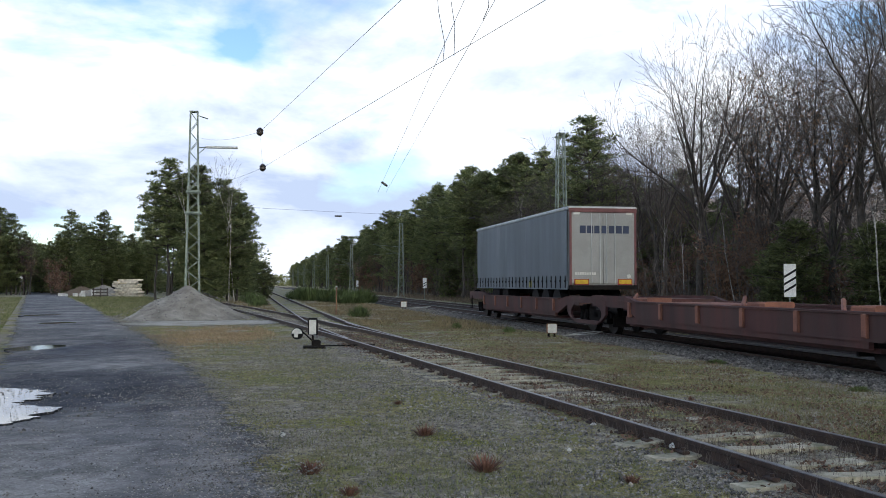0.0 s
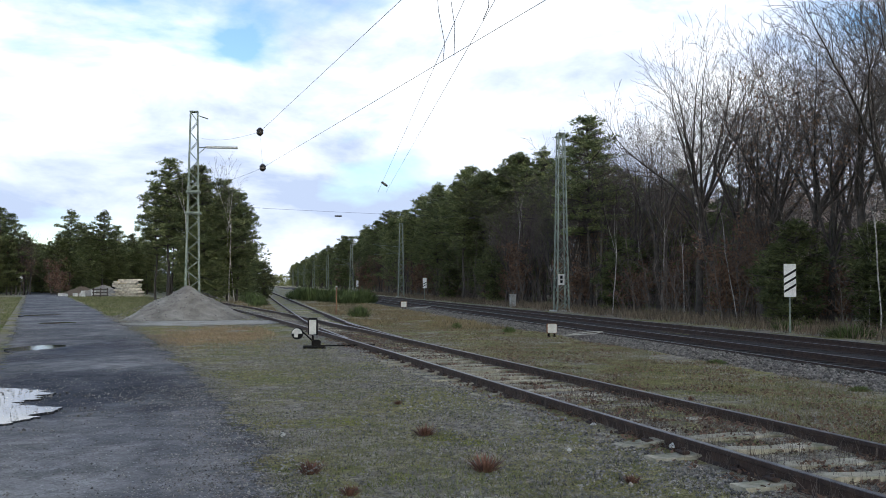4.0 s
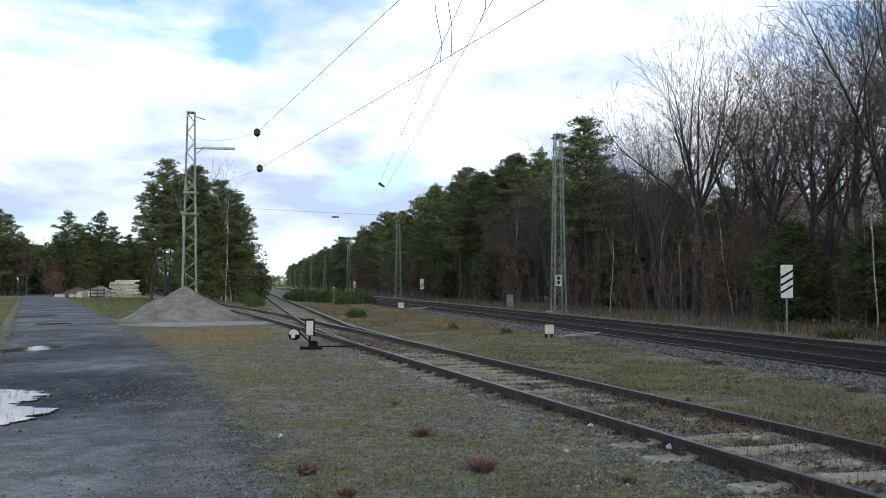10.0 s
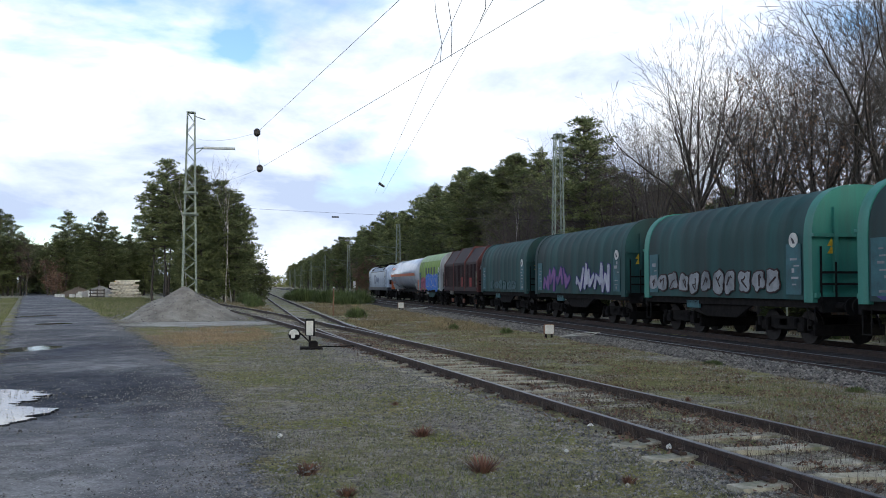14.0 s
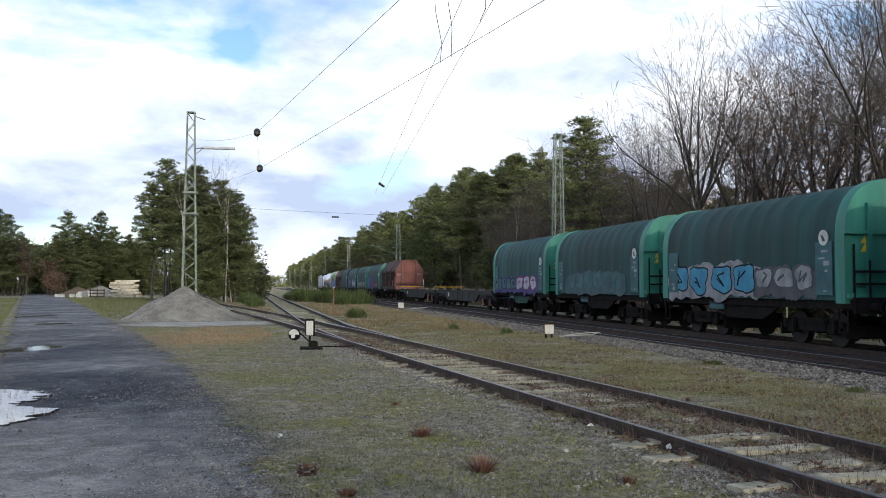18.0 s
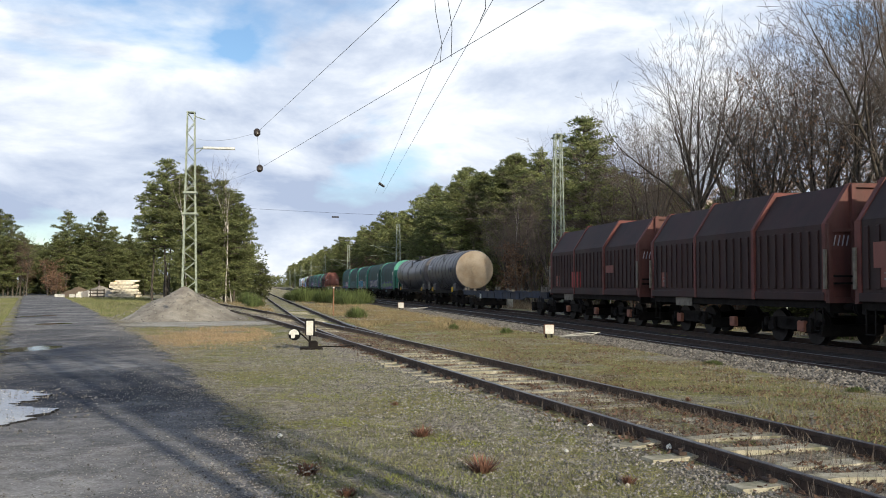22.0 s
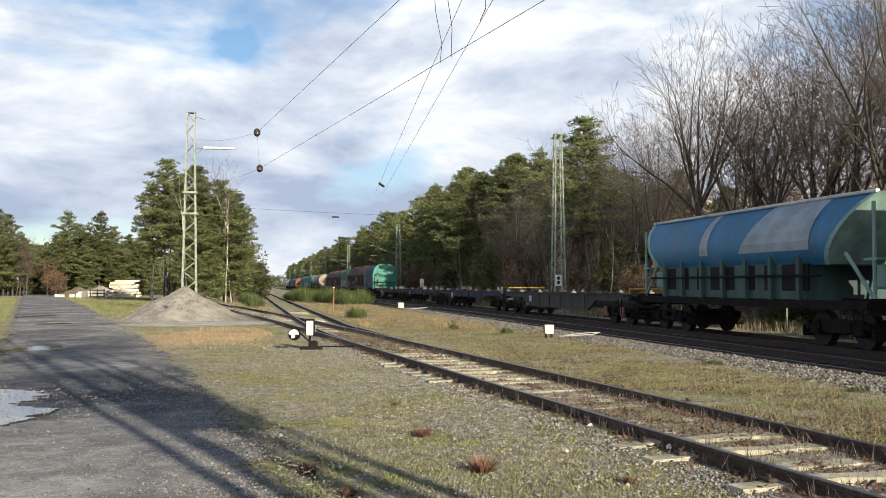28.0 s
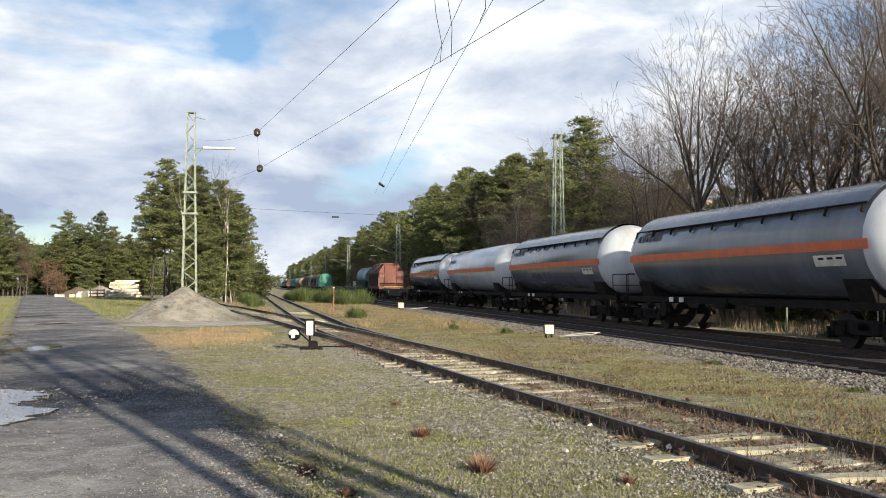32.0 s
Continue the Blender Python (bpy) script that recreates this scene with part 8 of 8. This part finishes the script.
def build_trailer():
    """Origin at the rail top, below the middle of the box."""
    t = thing("semi_trailer", "grey curtain-side semi-trailer riding on the pocket wagon", "trailer")
    L, W, z0, z1 = 13.6, 2.44, 1.36, 4.16
    part("box_frame", Geo().box(0, 0, z0 + 0.02, W - 0.06, L - 0.06, z1 - z0 - 0.06), "trailer_rear", t)
    for s in (-1, 1):
        g = Geo()
        rows = []
        for i in range(54):
            y = -L / 2 + 0.14 + (L - 0.28) * i / 53
            w = 0.014 * math.sin(i * 1.9) + 0.010 * noise.noise((i * 0.3, s, 0))
            rows.append([(s * (W / 2 + 0.002), y, z0 + 0.30), (s * (W / 2 + 0.012 + w), y, z0 + 1.0), (s * (W / 2 + 0.012 + w), y, z0 + 2.0), (s * (W / 2 + 0.004), y, z1 - 0.08)])
        g.loft(rows, cap=False, closed=False)
        cur = part("curtain", g, "curtain", t, "grey tarpaulin curtain", smooth=True)
        sk = Geo().box(s * (W / 2 + 0.008), 0, z0, 0.03, L - 0.2, 0.3)
        part("side_rave", sk, "curtain", t)
        for i in range(26):
            y = -L / 2 + 0.3 + (L - 0.6) * i / 25
            st = Geo().box(s * (W / 2 + 0.035), y, z0 + 0.05, 0.02, 0.045, 0.42).box(s * (W / 2 + 0.045), y, z0 + 0.25, 0.03, 0.10, 0.07)
            part("curtain_strap", st, "under", cur)
    part("side_marker", Geo().box(-(W / 2 + 0.028), -2.3, z0 + 0.06, 0.012, 0.34, 0.26), "marker_yellow", t, "faded yellow marker")
    part("roof_rail", Geo().box(0, 0, z1 - 0.08, W + 0.05, L + 0.02, 0.12, bevel=0.03), "grey_light", t, "pale roof edge rail")
    part("roof_sheet", Geo().box(0, 0, z1 + 0.03, W - 0.1, L - 0.1, 0.03), "curtain", t)
    yb = -L / 2
    for s in (-1, 1):
        d = part("rear_door", Geo().box(s * 0.60, yb - 0.01, z0 + 0.22, 1.18, 0.04, z1 - z0 - 0.4, bevel=0.008), "trailer_rear", t, "pale grey rear door")
        b = Geo()
        for x in (0.12, 0.42):
            b.tube((s * x, yb - 0.05, z0 + 0.2), (s * x, yb - 0.05, z1 - 0.2), 0.014, n=5)
        part("lock_bar", b, "grey_light", d)
        part("edge_strip", Geo().box(s * 1.165, yb - 0.02, z0 + 0.15, 0.07, 0.06, z1 - z0 - 0.3), "trailer_rim", t, "red reflective edge")
        part("reflector", Geo().box(s * 0.78, yb - 0.042, z0 + 0.16, 0.52, 0.02, 0.20), "red_patch", t, "yellow reflector board with red edge")
        part("reflector_field", Geo().box(s * 0.78, yb - 0.046, z0 + 0.195, 0.46, 0.02, 0.14), "yellow", t)
        part("tail_light", Geo().box(s * 0.95, yb - 0.03, z0 + 0.03, 0.42, 0.03, 0.1), "red_patch", t)
        part("corner_light", Geo().box(s * 0.95, yb - 0.03, z1 - 0.24, 0.22, 0.03, 0.09), "white", t)
    part("top_bar", Geo().box(0, yb - 0.02, z1 - 0.16, W, 0.06, 0.14), "trailer_rim", t)
    part("bumper", Geo().box(0, yb - 0.02, z0, W, 0.08, 0.15), "under", t)
    lt = Geo()
    x = -0.86
    for k in range(7):
        lt.box(x + 0.13, yb - 0.036, z1 - 0.88, 0.21, 0.012, 0.26)
        x += 0.26
    part("letter_bar", lt, "letter_blue", t, "dull blue bars in place of lettering")
    pl = Geo()
    for k in range(9):
        pl.box(-0.98 + k * 0.085, yb - 0.036, z0 + 0.50, 0.06, 0.012, 0.09)
    part("plate_bars", pl, "white", t, "white unreadable plate bars")
    part("round_sticker", Geo().loft([[(0.93 + 0.07 * math.cos(k * 0.524), yb - 0.04, z0 + 0.45 + 0.07 * math.sin(k * 0.524)) for k in range(12)], [(0.93 + 0.07 * math.cos(k * 0.524), yb - 0.025, z0 + 0.45 + 0.07 * math.sin(k * 0.524)) for k in range(12)]]), "white", t)
    ch = Geo()
    for x in (-0.45, 0.45):
        ch.box(x, 0.6, z0 - 0.2, 0.12, L - 2.0, 0.2)
    part("chassis", ch, "under", t)
    for k in range(3):
        for s in (-1, 1):
            part("tyre", Geo().tube((s * 0.80, -5.2 + k * 1.31, 0.92), (s * 1.13, -5.2 + k * 1.31, 0.92), 0.48, n=18), "black", t)
    part("storage_box", Geo().box(-0.95, 1.6, z0 - 0.4, 0.5, 0.9, 0.38, bevel=0.04), "under", t)
    part("storage_box", Geo().box(-0.95, 3.2, z0 - 0.4, 0.5, 1.2, 0.38, bevel=0.04), "under", t)
    part("landing_leg", Geo().box(-0.7, 4.0, 0.5, 0.14, 0.14, 0.7).box(0.7, 4.0, 0.5, 0.14, 0.14, 0.7), "under", t)
    return t


# ---- dressings: the sprayed pictures on the near side ----
def paint(*rows):
    def do(t, b):
        for y0, y1, z0, z1, n, fill, line, seed, haze, spike in rows:
            spray(t, -1.478, y0 * b, y1 * b, z0, z1, n, fill, line, seed, haze, spike)
    return do


def patch(*rows):
    def do(t, b):
        for y0, y1, z0, z1, mat in rows:
            g = Geo()
            side_poly(g, [(y0 * b, z0), (y1 * b, z0), (y1 * b, z1), (y0 * b, z1)], -1.485, 0.012)
            part("paint_patch", g, mat, t, "repainted patch")
    return do


def both(*fs):
    def do(t, b):
        for f in fs:
            f(t, b)
    return do


def lime_dress(t, b):
    g = Geo()
    for k in range(4):
        y = (0.32 - 0.24 * k) * b
        side_poly(g, [(y, 2.45), (y, 3.05), (y - 0.5, 3.05), (y - 0.5, 2.45)], -1.478, 0.006)
    part("letter_bar", g, "loco_grey", t, "dark bars in place of lettering")
    spray(t, -1.478, 0.32 * b, 0.80 * b, 1.35, 2.25, 4, "pink", "brown", 71, "pink")
    spray(t, -1.478, -0.72 * b, 0.26 * b, 1.3, 2.55, 3, "sky_spray", "white_spray", 72, "sky_spray")
    p = Geo()
    side_poly(p, [(-0.96 * b, 1.3), (-0.76 * b, 1.3), (-0.76 * b, 2.6), (-0.96 * b, 2.6)], -1.478, 0.01)
    part("grey_panel", p, "grey_light", t)


SPEED = 24.6


def place(ob, y_at_zero, fx, speed, top):
    """Runs a thing along a straight main track at an even speed."""
    rows = []
    # the long train gains a little on its even pace now and then
    gain = ((0.0, 0.4), (10.0, 0.4), (11.0, 0.5), (12.0, 1.0), (13.0, 1.0), (14.0, 0.7), (18.0, 0.3), (20.0, 0.4), (24.0, 0.3), (28.0, 0.6), (30.0, 0.9), (32.0, 1.0))
    for tm in (0.0, 0.1, 2, 4, 6, 8, 10, 12, 13, 14, 16, 18, 20, 22, 24, 26, 28, 30, 31.9, 32.0):
        y = y_at_zero + speed * tm
        if speed > 0:
            y += float(np.interp(tm, [g[0] for g in gain], [g[1] for g in gain]))
        rows.append((tm, pose(fx(y), y, top, 0, 0, HEADING)))
    walk(ob, rows)


CONSIST = []   # (thing, middle of the slot at t = 0)


def slot(ob, a, b):
    CONSIST.append((ob, (a + b) / 2))
    return ob




def build_train():
    slot(build_loco(), -225.0, -243.6)
    slot(gas_tank_wagon("gas_tank_wagon", "white gas tank wagon with orange band and orange boxes", 18.5, "tank_white", False, boxes=True, logo="orange_band"), -243.7, -261.8)
    slot(hood_wagon("hood_wagon", "lime green hooded coil wagon with blue and pink spray paint", 11.6, "lime", "grey_light", lime_dress, pale_roof="lime_pale"), -261.8, -273.0)
    dark = both(patch((-0.28, -0.12, 1.5, 2.15, "red_patch"), (-0.75, -0.63, 1.5, 2.1, "red_patch")))
    # the rim red darkens this end wall in place of shade
    slot(telescope_wagon("telescope_hood_wagon", "dark red-brown telescopic-hood coil wagon with red patches", 11.9, dark, "brown_rim"), -273.0, -284.7)
    slot(hood_wagon("hood_wagon", "dark green tarpaulin coil wagon with faint lilac spray paint", 11.7, "teal_dark", "teal_dark", paint((-0.6, 0.55, 1.3, 1.9, 6, "teal_spray", "teal_dark", 5, None, False))), -284.7, -296.1)
    slot(hood_wagon("hood_wagon", "dark green tarpaulin coil wagon with lilac and white spray letters", 13.5, "teal_dark", "teal_dark", paint((0.1, 0.75, 1.3, 2.4, 4, "lilac", "violet_spray", 6, None, True), (-0.75, -0.05, 1.3, 2.5, 4, "white_spray", "violet_spray", 7, None, True))), -296.1, -309.4)
    slot(hood_wagon("hood_wagon", "dark green tarpaulin coil wagon with silver letters and bright teal ends", 12.2, "teal_dark", "teal_end", paint((-0.72, 0.92, 1.3, 2.1, 11, "silver", "brown", 8, None, False))), -309.6, -321.6)
    slot(hood_wagon("hood_wagon", "dark green tarpaulin coil wagon with salmon and violet spray letters", 13.5, "teal_dark", "teal_end", paint((-0.72, -0.18, 1.35, 2.05, 5, "orange_spray", "brown", 9, None, False), (-0.08, 0.85, 1.35, 2.6, 4, "violet_spray", "teal_dark", 10, "violet_spray", False))), -321.8, -335.1)
    slot(telescope_wagon("telescope_hood_wagon", "red-brown telescopic-hood coil wagon with pale red end", 11.9, dark), -335.3, -347.0)
    grey = container_flat("container_flat_wagon", "empty grey-green container flat wagon with yellow handrails", 19.6)
    slot(grey, -347.2, -366.4)
    slot(copy_thing(grey, pose(0, 0, 0)), -366.5, -385.6)
    slot(hood_wagon("hood_wagon", "teal tarpaulin coil wagon with violet and red spray letters", 11.95, "teal", "teal_end", paint((0.05, 0.95, 1.3, 2.1, 5, "panel_blue", "black", 14, "violet_spray", False), (-0.72, 0.0, 1.3, 2.15, 3, "white_spray", "red_patch", 15, "violet_spray", False))), -385.7, -397.4)
    slot(hood_wagon("hood_wagon", "dark green tarpaulin coil wagon with pale blue spray figures", 11.95, "teal_dark", "teal_end", paint((-0.6, 0.65, 1.35, 2.2, 6, "panel_blue", "teal_spray", 16, "teal_spray", False))), -397.4, -409.1)
    slot(hood_wagon("hood_wagon", "dark green tarpaulin coil wagon with white-ground spray letters", 11.95, "teal_dark", "teal_end", paint((-0.2, 0.85, 1.3, 2.3, 4, "cyan_spray", "black", 17, "silver", False), (-0.75, -0.2, 1.4, 2.2, 3, "silver", "loco_grey", 18, "loco_grey", False))), -409.2, -420.9)
    slot(hood_wagon("hood_wagon", "dark green tarpaulin coil wagon with faded silver letters", 11.95, "teal_dark", "teal_dark", paint((-0.75, 0.7, 1.3, 2.3, 6, "silver", "violet_spray", 19, None, False))), -421.0, -432.8)
    slot(hood_wagon("hood_wagon", "dark green tarpaulin coil wagon with green spray letters", 11.95, "teal_dark", "teal_end", paint((-0.72, 0.72, 1.3, 2.0, 8, "green_spray", "green_spray", 20, "violet_spray", True))), -432.9, -444.8)
    slot(black_tank_wagon("black_tank_wagon", "sooty black tank wagon with hoops and a lowered middle", 17.2, (-6.2, -3.4, 0.4, 1.0, 4.2, 6.4), True, "tank_black"), -445.0, -461.9)
    slot(black_tank_wagon("black_tank_wagon", "black tank wagon with rust-streaked beige end", 13.0, (-4.6, -3.3, -2.0, -0.7, 0.6, 1.9, 3.2, 4.5), False, "tank_end"), -461.9, -474.7)
    blue = container_flat("container_flat_wagon", "empty dark blue container flat wagon", 20.4, "flat_blue", False, True, False)
    slot(blue, -475.0, -495.0)
    slot(telescope_wagon("telescope_hood_wagon", "red-brown telescopic-hood coil wagon with bright red patch", 11.75, patch((0.18, 0.40, 1.5, 2.2, "red_patch"), (-0.55, -0.4, 2.1, 2.4, "brown_end")), "brown_shaded"), -495.2, -506.8)
    slot(telescope_wagon("telescope_hood_wagon", "plain red-brown telescopic-hood coil wagon", 11.75, None, "brown_shaded"), -506.8, -518.4)
    slot(telescope_wagon("telescope_hood_wagon", "red-brown telescopic-hood coil wagon with brown panel", 11.9, patch((0.72, 0.88, 2.0, 2.6, "brown_end")), "brown_shaded"), -518.4, -530.1)
    slot(hood_wagon("hood_wagon", "teal tarpaulin coil wagon with large silver spray letters", 11.6, "teal", "teal_end", paint((-0.78, 0.9, 1.3, 2.55, 7, "silver", "loco_grey", 23, None, False), (0.55, 0.98, 1.3, 2.3, 2, "cyan_spray", "cyan_spray", 83, None, False))), -530.2, -541.5)
    slot(telescope_wagon("telescope_hood_wagon", "red-brown telescopic-hood coil wagon with white and blue spray letters", 11.75, both(patch((0.62, 0.9, 1.5, 2.2, "red_patch")), paint((-0.05, 0.5, 1.4, 2.3, 4, "white_spray", "violet_spray", 24, None, False), (-0.8, -0.35, 1.6, 2.3, 4, "panel_blue", "navy", 25, None, False)))), -541.5, -553.1)
    slot(telescope_wagon("telescope_hood_wagon", "red-brown telescopic-hood coil wagon with small white plate", 11.75, patch((0.45, 0.72, 2.0, 2.7, "brown_end"), (0.5, 0.6, 2.45, 2.6, "white"))), -553.2, -564.8)
    slot(hood_wagon("hood_wagon", "dark green tarpaulin coil wagon with bright teal end and faint letters", 11.0, "teal_dark", "teal_end", paint((-0.72, 0.1, 1.3, 2.2, 4, "teal_spray", "teal_dark", 27, None, False), (0.15, 0.8, 1.3, 2.1, 4, "violet_spray", "teal_dark", 28, None, False))), -564.6, -575.4)
    for a in (-575.6, -595.0, -614.4):
        slot(copy_thing(blue, pose(0, 0, 0)), a, a - 19.3)
    slot(copy_thing(grey, pose(0, 0, 0)), -633.8, -653.2)
    slot(hopper_wagon("hopper_wagon", "blue and pale green bulk hopper wagon", 14.6), -653.4, -667.8)
    slot(telescope_wagon("telescope_hood_wagon", "dark red-brown telescopic-hood coil wagon with pale pink end", 11.4), -667.8, -679.2)
    slot(copy_thing(grey, pose(0, 0, 0)), -679.4, -699.0)
    for k, (skin, sh, lg) in enumerate((("tank_grey", True, "loco_grey"), ("tank_white", False, "navy"), ("tank_grey", True, "loco_grey"), ("tank_grey", True, "loco_grey"))):
        a = -699.1 - k * 17.15
        lab = "white gas tank wagon with orange band" if skin == "tank_white" else "dull blue-grey gas tank wagon with orange band and sun shield"
        slot(gas_tank_wagon("gas_tank_wagon", lab, 17.4, skin, sh, logo=lg, plate=sh), a, a - 17.1)


build_train()
POCKET, TRAILER = build_pocket_wagon(), build_trailer()


def motions():
    # the cloud crosses the sun's line and leaves it
    turn = SUN_TO.to_track_quat("Z", "Y").to_matrix().to_4x4()
    side = Vector((-0.866, -0.5, 0))
    rows = []
    for tm, d in ((0.0, 40), (8.0, 40), (14.0, 60), (16.0, 130), (17.0, 185), (18.0, 285), (19.0, 335), (20.0, 360), (21.0, 385), (22.0, 450), (23.0, 525), (24.0, 610), (26.0, 790), (28.0, 970), (32.0, 1150)):
        rows.append((tm, Matrix.Translation(Vector((-10, 90, 0)) + SUN_TO * 900 + side * d) @ turn))
    walk(CLOUD, rows)
    for ob, y in CONSIST:
        place(ob, y, far_main_x, SPEED, FAR_TOP)
    place(POCKET, 29.8, near_main_x, -26.5, NEAR_TOP)
    place(TRAILER, 38.56, near_main_x, -26.5, NEAR_TOP)

motions()
